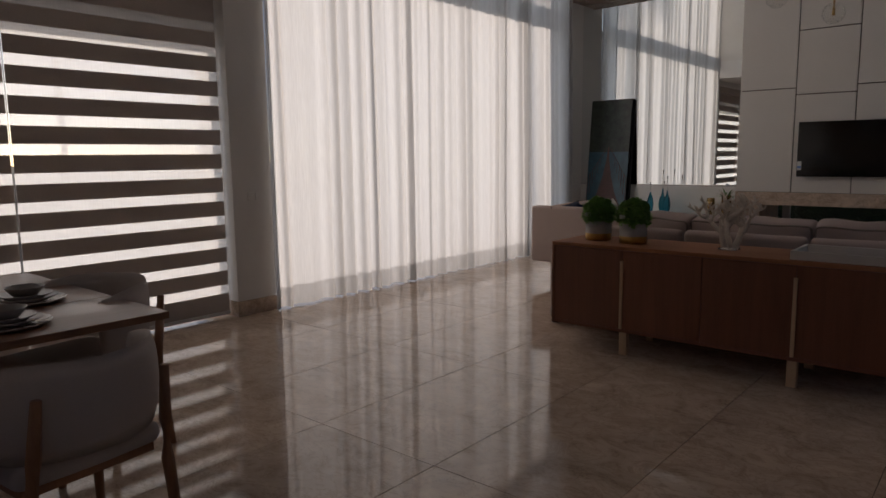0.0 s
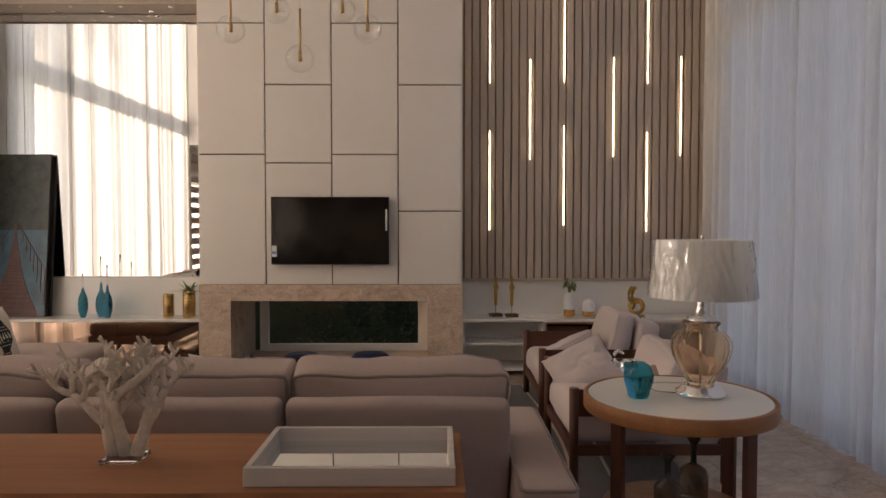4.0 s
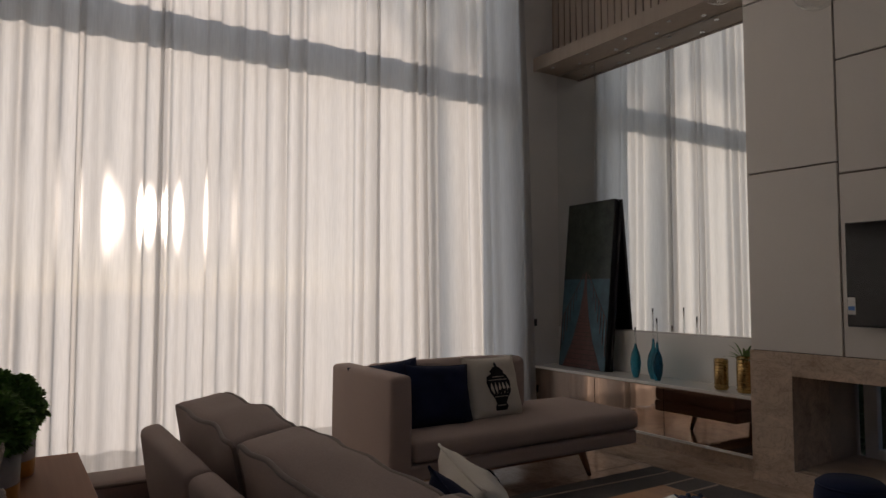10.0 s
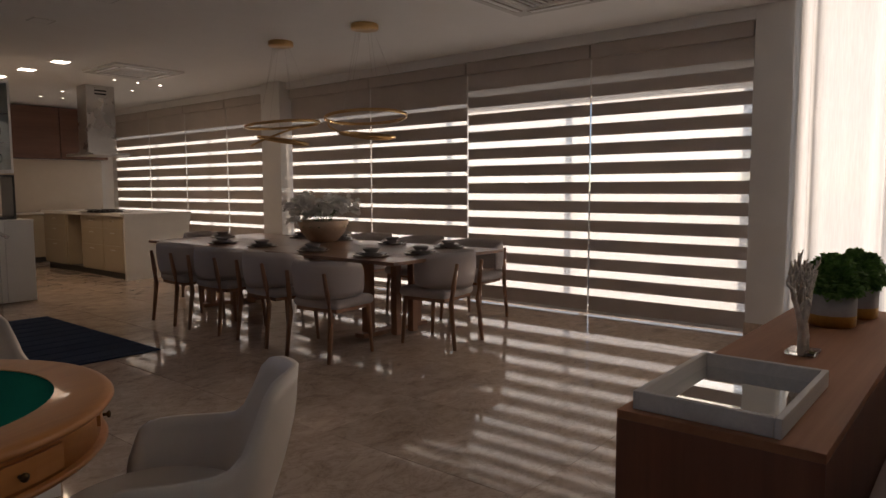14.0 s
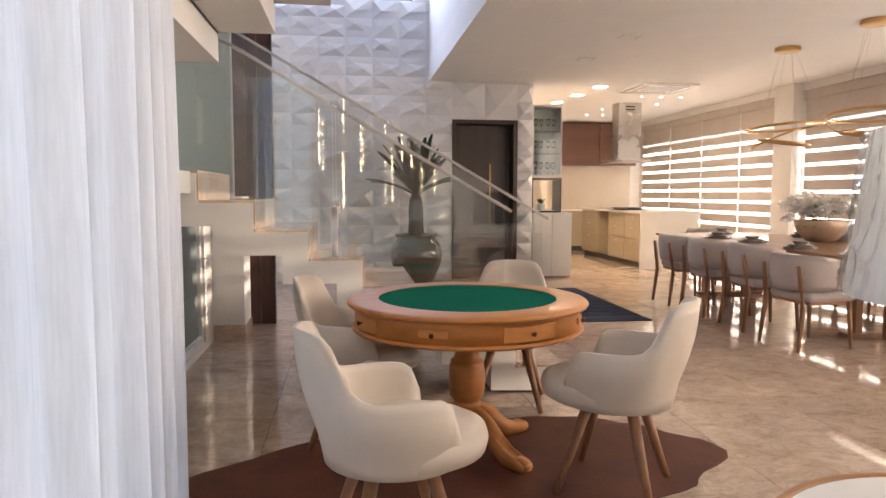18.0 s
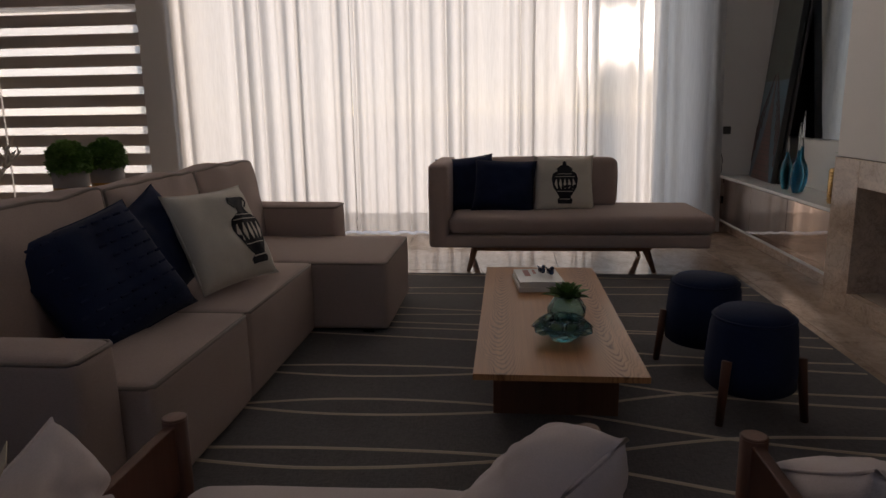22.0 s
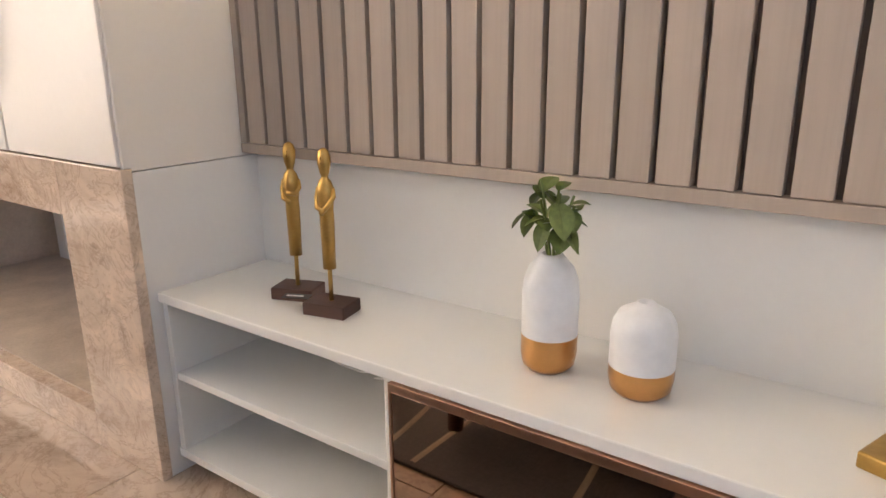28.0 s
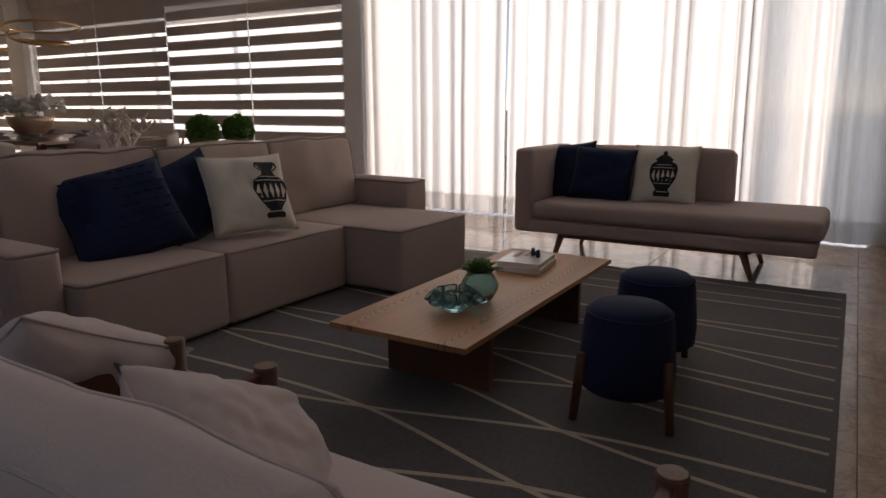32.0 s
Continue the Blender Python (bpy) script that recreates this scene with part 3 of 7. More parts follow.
struct("column_2", boxes((-5.55, -4.93, -3.36, -2.9, 0, Z_LOW), bevel=0.004), M_WALL, "white square column between the blinds", "column")
# north wall behind mirror and slats, with the hearth opening
struct("wall_north", boxes((-5.55, -2.55, YB, 10.05, 0, Z_HIGH + .3), (-0.2, 2.75, YB, 10.05, 0, Z_HIGH + .3), (-2.55, -0.2, YB, 10.05, 0.9, Z_HIGH + .3)),
       M_WALL, "plain white wall behind the panelling", "wall")
# right wall of the living room with a tall window
struct("wall_east", boxes((XR, XR + .3, 9.3, 10.05, 0, Z_HIGH + .3), (XR, XR + .3, 4.2, 9.3, 5.66, Z_HIGH + .3), (XR, XR + .3, 3.95, 4.2, 0, Z_HIGH + .3)),
       M_WALL, "plain white wall with a tall curtained window", "wall")
struct("wall_stairs", boxes((X_FAR, X_FAR + .25, -3.9, 4.1, 0, Z_HIGH + .3), (XR + .3, X_FAR + .25, 3.95, 4.2, 0, Z_HIGH + .3)), M_WALL, "plain white wall beside the stairs", "wall")
# wall behind the stairs, with a door and a high window band
struct("wall_south", boxes((X_VOID - 1.45, -0.86, Y_3D - .25, Y_3D, 0, Z_LOW), (-0.86, 0.1, Y_3D - .25, Y_3D, 2.37, Z_LOW), (0.1, X_FAR, Y_3D - .25, Y_3D, 0, 4.1),
                           (X_VOID, X_FAR, Y_3D - .25, Y_3D, 5.2, Z_HIGH + .3), (X_VOID, 0.7, Y_3D - .25, Y_3D, 4.1, 5.2), (3.3, X_FAR, Y_3D - .25, Y_3D, 4.1, 5.2)),
       M_WALL, "white wall behind the faceted panels", "wall")
struct("wall_kitchen", boxes((-5.55, -0.9, -9.2, -9.0, 0, Z_LOW), (-0.98, -0.9, -9.0, Y_3D - .25, 0, Z_LOW)), M_WALL, "plain wall round the kitchen", "wall")
struct("wall_upper_floor", boxes((-5.55, X_VOID, 3.96, Y_EDGE, 3.3, Z_HIGH + .3), (X_VOID - .12, X_VOID, -3.85, 3.96, 3.3, Z_HIGH + .3)), M_WALL, "white wall of the floor above", "wall")
struct("ceiling_low", boxes((-5.55, X_VOID, -9.2, Y_EDGE, Z_LOW, 3.3)), M_CEIL, "smooth white lower ceiling over the dining area", "ceiling")
struct("ceiling_high", boxes((-5.55, XR + .3, Y_EDGE - .12, 10.05, Z_HIGH, 6.0), (X_VOID - .12, X_FAR + .25, -3.9, Y_EDGE - .12, Z_HIGH, 6.0), (XR + .3, X_FAR + .25, Y_EDGE - .12, 4.2, Z_HIGH, 6.0)),
       M_CEIL, "smooth white ceiling of the double-height room", "ceiling")
struct("trim_ceiling", boxes((-5.22, -5.06, -2.9, 3.72, 2.84, Z_LOW), (-5.22, -5.06, -8.6, -3.36, 2.84, Z_LOW)), M_CEIL, "white bulkhead above the blinds", "trim")
# room behind the door, its dimness put into the dark wall colour
struct("wall_hall", boxes((-1.2, 0.5, -6.1, -6.0, 0, 2.6), (0.4, 0.5, -6.0, Y_3D - .25, 0, 2.6), (-1.0, 0.5, -6.0, Y_3D - .25, 2.5, 2.6)), plain("hall_dimness_colour", (0.2, 0.16, 0.13), 0.7), "dim hall seen by the open door", "wall")


# ---- windows ----
def window(name, x, y0, y1, z0, z1, posts, rails, label):
    w = thing(name, x, y0, z0, 0, label, "window", "", "structure")
    t = 0.05
    for i, (a, b, c, d) in enumerate([(0, t, 0, z1 - z0), (y1 - y0 - t, y1 - y0, 0, z1 - z0), (t, y1 - y0 - t, 0, t), (t, y1 - y0 - t, z1 - z0 - t, z1 - z0)]):
        part("window_frame", boxes((-.04, .04, a, b, c, d), bevel=0.003), M_ALU, w)
    for p in posts:
        part("mullion", boxes((-.035, .035, p - y0 - .035, p - y0 + .035, t, z1 - z0 - t), bevel=0.003), M_ALU, w)
    for a, b in rails:
        part("transom", boxes((-.034, .034, t, y1 - y0 - t, a - z0, b - z0), bevel=0.003), M_ALU, w)
    cuts = [y0] + list(posts) + [y1]
    for a, b in zip(cuts, cuts[1:]):
        g = part("pane", boxes((-.004, .004, a - y0 + .05, b - y0 - .05, t, z1 - z0 - t)), M_GLASS, w)
        g.visible_shadow = False
    return w


window("window_1", -5.42, 4.12, 9.22, 0, 5.66, (), ((3.14, 3.41),), "tall white-framed window with a deep transom")
window("window_2", 2.6, 4.2, 9.3, 0, 5.66, (5.9, 7.6), ((3.24, 3.5),), "tall white-framed window behind the right curtain")
window("window_3", -5.42, -2.9, 3.72, 0, 2.34, (-1.45, 0.22, 1.88), (), "wide sliding window behind the banded blinds")
window("window_4", -5.42, -8.6, -3.36, 0, 2.34, (-6.9, -5.1), (), "sliding window of the kitchen behind the blinds")

struct("wall_outside", boxes((-7.5, -5.55, 9.24, 9.42, -0.22, 6.0)), M_WALL, "plain white side wall of the house outside the tall window", "wall")
# pale boundary wall and pergola posts seen blurred by the blinds
struct("backdrop_wall", boxes((-16.2, -16, -30, 34, -0.22, 0.9)), plain("garden_wall", (0.6, 0.56, 0.5), 0.9), "pale low garden wall outside", "backdrop")


# ---- curtains ----
def curtain(name, x, y0, y1, z0, z1, folds, amp, material, seed, label, n_v=14, gather=0.0):
    """A hanging cloth whose folds double back on themselves here and there; gather: how far its end draws in at the top."""
    bm = bmesh.new()
    n = folds * 14
    rows = []
    rnd = random.Random(seed)
    ph = [rnd.uniform(-0.5, 0.5) for _ in range(folds + 2)]
    am = [rnd.uniform(0.3, 1.4) for _ in range(folds + 2)]
    lap = [rnd.choice((0.0, 0.0, 0.0, 0.006, 0.012, 0.022)) for _ in range(folds + 2)]
    for j in range(n_v + 1):
        w = 0 if j == 0 else .033 + .967 * (j - 1) / (n_v - 1)
        z = z0 + (z1 - z0) * w
        row = []
        for i in range(n + 1):
            u = i / n * folds
            u = min(folds - 1e-6, max(0, u + 0.9 * noise.noise(Vector((u * 0.45, seed * 7.0, 0))) * min(1, u, folds - u)))
            k = int(u)
            f = u - k
            ampl = amp * (am[k] * (1 - f) + am[k + 1] * f) * (0.72 + 0.28 * (1 - w))
            over = (lap[k] * (1 - f) + lap[k + 1] * f) * (0.8 + 0.35 * noise.noise(Vector((u, w * 2.2, seed + 3.0))))
            a = 2 * math.pi * (u + (ph[k] * (1 - f) + ph[k + 1] * f) * 0.55 + 0.10 * noise.noise(Vector((u * 0.6, w * 1.6, seed + 9.0))))
            dx = ampl * math.sin(a) + 0.012 * noise.noise(Vector((u * 0.7, w * 3, seed)))
            dy = ampl * 0.25 * math.cos(a) - over * math.sin(2 * a) + 0.02 * (1 - w) * noise.noise(Vector((u * 0.5, seed, w)))
            row.append(bm.verts.new((x + dx, y0 + (y1 - y0 - gather * w) * i / n + dy, z)))
        rows.append(row)
    rows_h = [[v.co.copy() for v in r] for r in rows[:2]]
    for p, q in zip(rows, rows[1:]):
        for i in range(n):
            bm.faces.new((p[i], p[i + 1], q[i + 1], q[i]))
    ob = part(name, bm, material, None, "", True)
    hem = bmesh.new()
    low = [[hem.verts.new((v.x + off, v.y, v.z + .001)) for v in r] for r, off in zip(rows_h, (.004, .004))]
    for i in range(n):
        hem.faces.new((low[0][i], low[0][i + 1], low[1][i + 1], low[1][i]))
    part("hem", hem, material, ob, "doubled hem", True)
    return tagged(ob, label, "curtain", "sheer curtains")


for k, (a, b) in enumerate(((4.06, 5.9), (5.88, 7.66), (7.64, 9.44))):
    curtain("sheer_curtain", -4.975, a, b, 0.012, 5.66, 10, 0.042, M_CURTAIN, k, "floor-length white sheer curtain in soft folds, backlit by the sun", 14, .17 if k == 2 else 0)
for k, (a, b) in enumerate(((4.02, 5.8), (5.78, 7.6), (7.58, 9.55))):
    curtain("sheer_curtain", 2.26, a, b, 0.012, 5.66, 10, 0.045, M_CURTAIN_R, k + 10, "floor-length white curtain in soft folds with a cool bluish tone")
rail = thing("curtain_rail", 0, 0, 5.66, 0, "white ceiling curtain track above the tall sheers", "curtain rail", "", "structure")
part("track", boxes((-5.005, -4.945, 4.14, 9.45, 0, 0.03), bevel=0.004), M_ALU, rail)
part("track", boxes((2.23, 2.29, 4.0, 9.6, 0, 0.03), bevel=0.004), M_ALU, rail)


# ---- banded roller blinds ----
def blind(y0, y1, gap, low, label):
    """low: the middle of the lowest open strip."""
    w, pitch = y1 - y0 - 0.016, 0.2024
    b = thing("zebra_blind", -5.14, (y0 + y1) / 2, 0, 0, label, "blind", "banded blinds along the window")
    part("cassette", boxes((-.045, .045, -w / 2, w / 2, 2.70, 2.84), bevel=0.008), M_BAND, b, "cloth-covered headbox")
    top = 2.71
    band = box_mesh("band", 0.006, w, pitch - gap, M_BAND)
    mesh = box_mesh("mesh_band", 0.002, w, gap, M_SHEERBAND)
    z = low - gap / 2
    piece("band", box_mesh("band", 0.006, w, z - .045, M_BAND), b, pose(0, 0, (z + .045) / 2))
    while z + pitch < top:
        piece("mesh_band", mesh, b, pose(0, 0, z + gap / 2))
        piece("band", band, b, pose(0, 0, z + (gap + pitch) / 2))
        z += pitch
    if top - z > .005:
        piece("band", box_mesh("band", 0.006, w, top - z, M_BAND), b, pose(0, 0, (z + top) / 2))
    part("bottom_rail", boxes((-.014, .014, -w / 2, w / 2, 0.02, 0.05), bevel=0.005), M_ALU, b)
    part("guide_wire", rod(bmesh.new(), (0.012, w / 2 + .004, 0.03), (0.012, w / 2 + .004, 2.77), 0.003, seg=6), M_ALU, b)
    return b


for y0, y1, gap, low in ((2.09, 3.70, 0.078, 0.246), (0.467, 2.09, 0.078, 0.246), (-1.185, 0.467, 0.048, 0.118), (-2.89, -1.185, 0.048, 0.118),
                         (-4.6, -3.37, 0.056, 0.15), (-5.9, -4.6, 0.056, 0.15), (-7.2, -5.9, 0.056, 0.15), (-8.58, -7.2, 0.056, 0.15)):
    blind(y0, y1, gap, low, "dark taupe banded roller blind with light strips between the bands")

# ---- chimney breast with ivory panels and marble hearth ----
VX = (-2.615, -1.982, -1.354, -0.725, -0.118)
JOINTS = ((0.893, 2.13, 3.36, 4.6, Z_HIGH), (0.893, 2.05, 2.785, 3.956, 4.64, Z_HIGH), (0.893, 2.13, 3.36, 4.6, Z_HIGH), (0.893, 1.594, 2.785, 3.956, 5.11, Z_HIGH))
chim = tagged(new("chimney_breast"), "tall chimney breast clad in ivory panels with dark joints", "wall", "", "structure")
part("core", boxes((VX[0] + .012, VX[4] - .012, 9.412, 9.85, 0.885, Z_HIGH)), M_GROOVE, chim)
part("side_panel", boxes((VX[4] - .012, VX[4], 9.40, 9.85, 0.8865, Z_HIGH), bevel=0.002), M_PANEL, chim)
part("side_panel", boxes((VX[0], VX[0] + .012, 9.40, 9.85, 0.8865, Z_HIGH), bevel=0.002), M_PANEL, chim)
for c in range(4):
    x0, x1 = VX[c] + (.0125 if c == 0 else .006), VX[c + 1] - (.0125 if c == 3 else .006)
    for z0, z1 in zip(JOINTS[c], JOINTS[c][1:]):
        part("panel", boxes((x0, x1, 9.392, 9.413, z0 + .006, z1 - .006), bevel=0.003), M_PANEL, chim)
OX0, OX1, OZ0, OZ1 = -2.32, -0.447, 0.115, 0.738
hearth = tagged(new("fireplace"), "beige marble fireplace surround with a deep open hearth", "fireplace", "", "structure")
part("surround_left", boxes((-2.62, OX0, 9.388, 9.85, 0, 0.895), bevel=0.003), M_MARBLE, hearth)
part("surround_right", boxes((OX1, -0.112, 9.388, 9.42, 0, 0.895), bevel=0.003), M_MARBLE, hearth)
part("lintel", boxes((OX0, OX1, 9.388, 9.85, OZ1, 0.895), bevel=0.003), M_MARBLE, hearth)
part("sill", boxes((OX0, OX1, 9.388, 10.2, 0, OZ0), bevel=0.003), M_MARBLE, hearth)
part("hearth_floor", boxes((OX0 + .002, OX1 - .002, 9.44, 10.2, OZ0 + .0005, OZ0 + .006)), plain("rough_hearth_stone", (0.52, 0.42, 0.33), 0.75, var=0.2, scale=5, fine=90, bump=0.25), hearth, "dusty matte hearth floor")
part("lining", boxes((OX0 - .06, OX0, 9.85, 10.25, 0, 0.9), (OX1, OX1 + .06, 9.42, 10.25, 0, 0.88), (OX0, OX1, 9.85, 10.25, OZ1, 0.9)), M_FIREBRICK, hearth)
part("white_cheek", boxes((OX1 + .06, -0.116, 9.42, 9.85, 0, 0.884)), M_WALL, hearth)
fw = thing("window_5", 0, 10.2, 0, 0, "low white-framed hearth window looking onto a hedge", "window", "", "structure")
for a, b, c, d in ((-2.25, -2.16, OZ0, OZ1), (-0.56, -0.45, OZ0, OZ1), (-2.16, -0.56, OZ0, 0.19), (-2.16, -0.56, 0.70, OZ1)):
    part("window_frame", boxes((a, b, -.03, .03, c, d), bevel=0.003), M_ALU, fw)
gp = part("pane", boxes((-2.16, -.56, -.004, .004, .19, .70)), M_GLASS, fw)
gp.visible_shadow = False


# ---- slatted walls ----
def slats(name, x0, x1, groove, pitch, z0, z1, label):
    """groove: the place of one gap between two slats."""
    w = tagged(new(name), label, "wall panelling", "", "structure")
    part("backing", boxes((x0, x1, 9.80, 9.848, z0, z1)), M_SLAT_BACK, w)
    cuts = [groove + pitch * k for k in range(-60, 61) if x0 + .012 < groove + pitch * k < x1 - .012]
    me = box_mesh("slat", pitch - 0.013, 0.034, z1 - z0 - 0.03, M_SLAT, 0.002)
    for a, b in zip(cuts, cuts[1:]):
        piece("slat", me, w, pose((a + b) / 2, 9.784, (z0 + z1) / 2 + .015))
    for a, b in ((x0, cuts[0] - .0065), (cuts[-1] + .0065, x1)):
        piece("slat", box_mesh("slat", b - a, 0.034, z1 - z0 - 0.03, M_SLAT), w, pose((a + b) / 2, 9.784, (z0 + z1) / 2 + .015))
    part("edge_strip", boxes((x0, x1, 9.765, 9.81, z0, z0 + .028), bevel=0.002), M_SLAT, w)
    return w


slats("slat_wall_right", -0.117, 2.33, -.007, .0786, 0.895, Z_HIGH, "taupe wooden slat wall with glowing vertical light lines")
slats("slat_wall_left", -5.048, -2.616, -4.088, .0861, 3.70, Z_HIGH, "taupe wooden slat panelling above the mirror")

# ---- light lines on the slat wall ----
for x, z0, z1 in ((.17, 4.31, 5.27), (.17, 2.88, 3.86), (.17, 1.41, 2.41), (.575, 3.72, 4.69), (.575, 2.12, 3.12), (.915, 4.32, 5.29), (.915, 2.89, 3.86), (.915, 1.46, 2.46),
                  (1.41, 3.72, 4.68), (1.41, 2.15, 3.14), (1.75, 4.32, 5.29), (1.75, 2.88, 3.86), (1.75, 1.40, 2.40), (2.085, 3.73, 4.70), (2.085, 2.16, 3.15)):
    led = thing("light_line", x, 9.766, z0, 0, "slim glowing vertical light line set in the slat wall", "wall lamp", "light lines on the slat wall")
    part("housing", boxes((-.006, .006, -.004, .012, 0, z1 - z0), bevel=0.001), M_ALU, led)
    part("diffuser", boxes((-.0031, .0031, -.009, -.003, .004, z1 - z0 - .004), bevel=0.002), M_LED, led, "glowing warm white diffuser")

# ---- mirror, white back panel and pelmet of the left niche ----
mir = thing("wall_mirror", -3.9, 9.83, 0.945, 0, "tall frameless wall mirror in two sheets reflecting the curtain", "mirror")
for a, b in ((-1.147, -0.602), (-0.598, 1.283)):
    part("mirror_sheet", boxes((a, b, -.006, .006, 0, 2.62), bevel=0.0015), M_MIRROR, mir)
part("bottom_trim", boxes((-1.147, 1.283, -.012, .008, -.012, 0), bevel=0.002), M_STEEL, mir)
struct("trim_niche", boxes((-5.048, -2.617, 9.82, 9.85, 0.55, 0.932)), M_WHITE, "white back panel above the left cabinet", "trim")
struct("trim_niche_right", boxes((-0.117, 2.4, 9.82, 9.85, 0.55, 0.893)), M_WHITE, "white back panel above the right cabinet", "trim")
pel = tagged(new("pelmet"), "taupe pelmet box with small downlights over the mirror", "pelmet", "", "structure")
part("front_board", boxes((-5.047, -2.617, 9.50, 9.53, 3.565, 3.70), bevel=0.003), M_SLAT, pel)
part("top_board", boxes((-5.047, -2.617, 9.53, 9.84, 3.67, 3.70)), M_SLAT, pel)
part("soffit", boxes((-5.047, -2.617, 9.53, 9.84, 3.575, 3.595)), M_SLAT, pel)
for i in range(5):
    for y, o in ((9.60, 0), (9.74, 0.24)):
        x = -4.86 + 0.48 * i + o
        if x < -2.7:
            s = part("spotlight", lathe(bmesh.new(), [(0, 3.572), (.013, 3.572), (.013, 3.569), (.02, 3.569), (.022, 3.577)], 14, x, y), M_CHROME, pel)
            part("spot_lens", lathe(bmesh.new(), [(0, 3.567), (.011, 3.567), (.012, 3.5715)], 12, x, y), M_WHITE, s)


# ---- low cabinets ----
M_COPPER = plain("copper_edge", (0.66, 0.41, 0.29), 0.3, 1.0)


def door_panel(parent, x0, x1, z0, z1, y, material, trim=True):
    d = part("door", boxes((x0, x1, y - .018, y, z0, z1), bevel=0.002), material, parent, "bronze mirrored door")
    if trim:
        part("copper_edge", boxes((x0, x1, y - .021, y, z1, z1 + .020), bevel=0.001), M_COPPER, d)
        for a in (x0, x1 - .007):
            part("copper_edge", boxes((a, a + .007, y - .0205, y - .0185, z0, z1), bevel=0.0005), M_COPPER, d)
    return d


lc = thing("low_cabinet", -3.79, 9.46, 0, 0, "long white low cabinet with bronze mirrored doors beside the fireplace", "cabinet")
part("top", boxes((-1.254, 1.165, -.012, .36, .532, .556), bevel=0.003), M_WHITE, lc)
part("carcass", boxes((-1.25, -1.23, 0.02, .36, .14, .53), (1.14, 1.16, 0.02, .36, .14, .53), (-1.25, 1.16, .02, .36, .12, .14), (-1.25, 1.16, .34, .36, .14, .53)), M_WHITE, lc)
part("bottom_edge", boxes((-1.254, 1.165, -.01, .02, .118, .138), bevel=0.002), M_WHITE, lc)
for a, b in ((-1.23, -.40), (-.396, .36), (.364, 1.14)):
    door_panel(lc, a, b, .14, .528, .012, M_BRONZE, False)
struct("baseboard_niche", boxes((-5.048, -2.622, 9.55, 9.84, 0, .118)), M_MARBLE, "beige marble plinth under the low cabinet", "baseboard")
struct("baseboard_west", boxes((-5.05, -5.037, 9.2, 9.55, 0, .13)), M_MARBLE, "beige marble skirting on the window wall", "baseboard")
rc = thing("low_cabinet", 0, 9.455, 0, 0, "long white cabinet with open shelves and bronze mirrored doors", "cabinet")
part("top", boxes((-.112, 2.2, -.012, .4, .53, .557), bevel=0.003), M_WHITE, rc)
part("side", boxes((-.112, -.09, 0, .4, .08, .53), bevel=0.002), M_WHITE, rc)
part("divider", boxes((.67, .692, 0, .4, .08, .53), bevel=0.002), M_WHITE, rc)
part("side", boxes((2.18, 2.2, 0, .4, .08, .53), bevel=0.002), M_WHITE, rc)
part("shelf", boxes((-.09, .67, .004, .4, .30, .322), bevel=0.002), M_WHITE, rc)
part("bottom", boxes((-.112, 2.2, -.004, .4, .055, .08), bevel=0.002), M_WHITE, rc)
part("back", boxes((-.09, 2.18, .38, .4, .08, .53)), M_WHITE, rc)
for a, b in ((.696, 1.43), (1.434, 2.178)):
    door_panel(rc, a, b, .085, .508, .002, M_BRONZE)
cable = tube(bmesh.new(), [(.34 + .12 * math.sin(k * .5) - .012 * k, .34 - .02 * math.cos(k * .9), .325 + .006 * (k % 3) + (.0 if k < 9 else .015 * (k - 9))) for k in range(15)], .0035, 6)
tagged(part("power_cable", cable, M_WHITE, None, "", True), "loose white power cable lying on the open shelf", "cable").location = (0.05, 9.42, 0)

# ---- television ----
tv = thing("television", -1.36, 9.308, 1.09, 0, "flat black wall-mounted television with a white energy sticker", "television")
part("screen", boxes((-.548, .548, -.004, .004, .012, .63), bevel=0.001), M_SCREEN, tv)
part("bezel", boxes((-.553, .553, .002, .03, 0, .637), bevel=0.006), M_BLACK, tv)
part("back_box", boxes((-.38, .38, .03, .07, .1, .5), bevel=0.01), M_BLACK, tv)
part("wall_bracket", boxes((-.2, .2, .07, .09, .15, .45)), M_STEEL, tv)
part("sticker", boxes((-.545, -.50, -.0062, -.0045, .075, .18)), M_WHITE, tv, "white energy sticker")
part("sticker_band", boxes((-.541, -.504, -.0074, -.0064, .10, .125)), plain("sticker_blue", (0.1, 0.25, 0.6), 0.5), tv)
part("sticker", boxes((.52, .535, -.0062, -.0045, .32, .52)), M_ALU, tv, "clear shiny side sticker")

# ---- leaning picture ----
M_PIC_DARK = plain("picture_foliage", (0.024, 0.033, 0.023), 0.35, var=0.8, scale=9, fine=40, coat=0.4)
M_PIC_LAKE = plain("picture_lake", (0.04, 0.10, 0.135), 0.3, var=0.4, scale=7, coat=0.4)
M_PIC_DECK = plain("picture_planks", (0.115, 0.05, 0.042), 0.4, var=0.35, scale=14)
pic = thing("leaning_picture", -4.56, 9.66, 0.558, 0, "large dark canvas of a footbridge over a lake, leaning", "picture")
pic.matrix_world = pose(-4.55, 9.64, 0.558, -5.5, 0, -4)
part("canvas", boxes((-.335, .335, 0, .045, 0, 1.62), bevel=0.004), M_BLACK, pic)
part("print_sky", boxes((-.33, .33, -.003, -.0005, .86, 1.615)), M_PIC_DARK, pic)
part("print_lake", boxes((-.33, .33, -.003, -.0005, .005, .859)), M_PIC_LAKE, pic)
bm = prism(bmesh.new(), [(-.27, .006), (.27, .006), (.15, .25), (.07, .5), (.022, .75), (.006, .93), (-.006, .93), (-.022, .75), (-.07, .5), (-.15, .25)], -.005, -.0035, "y")
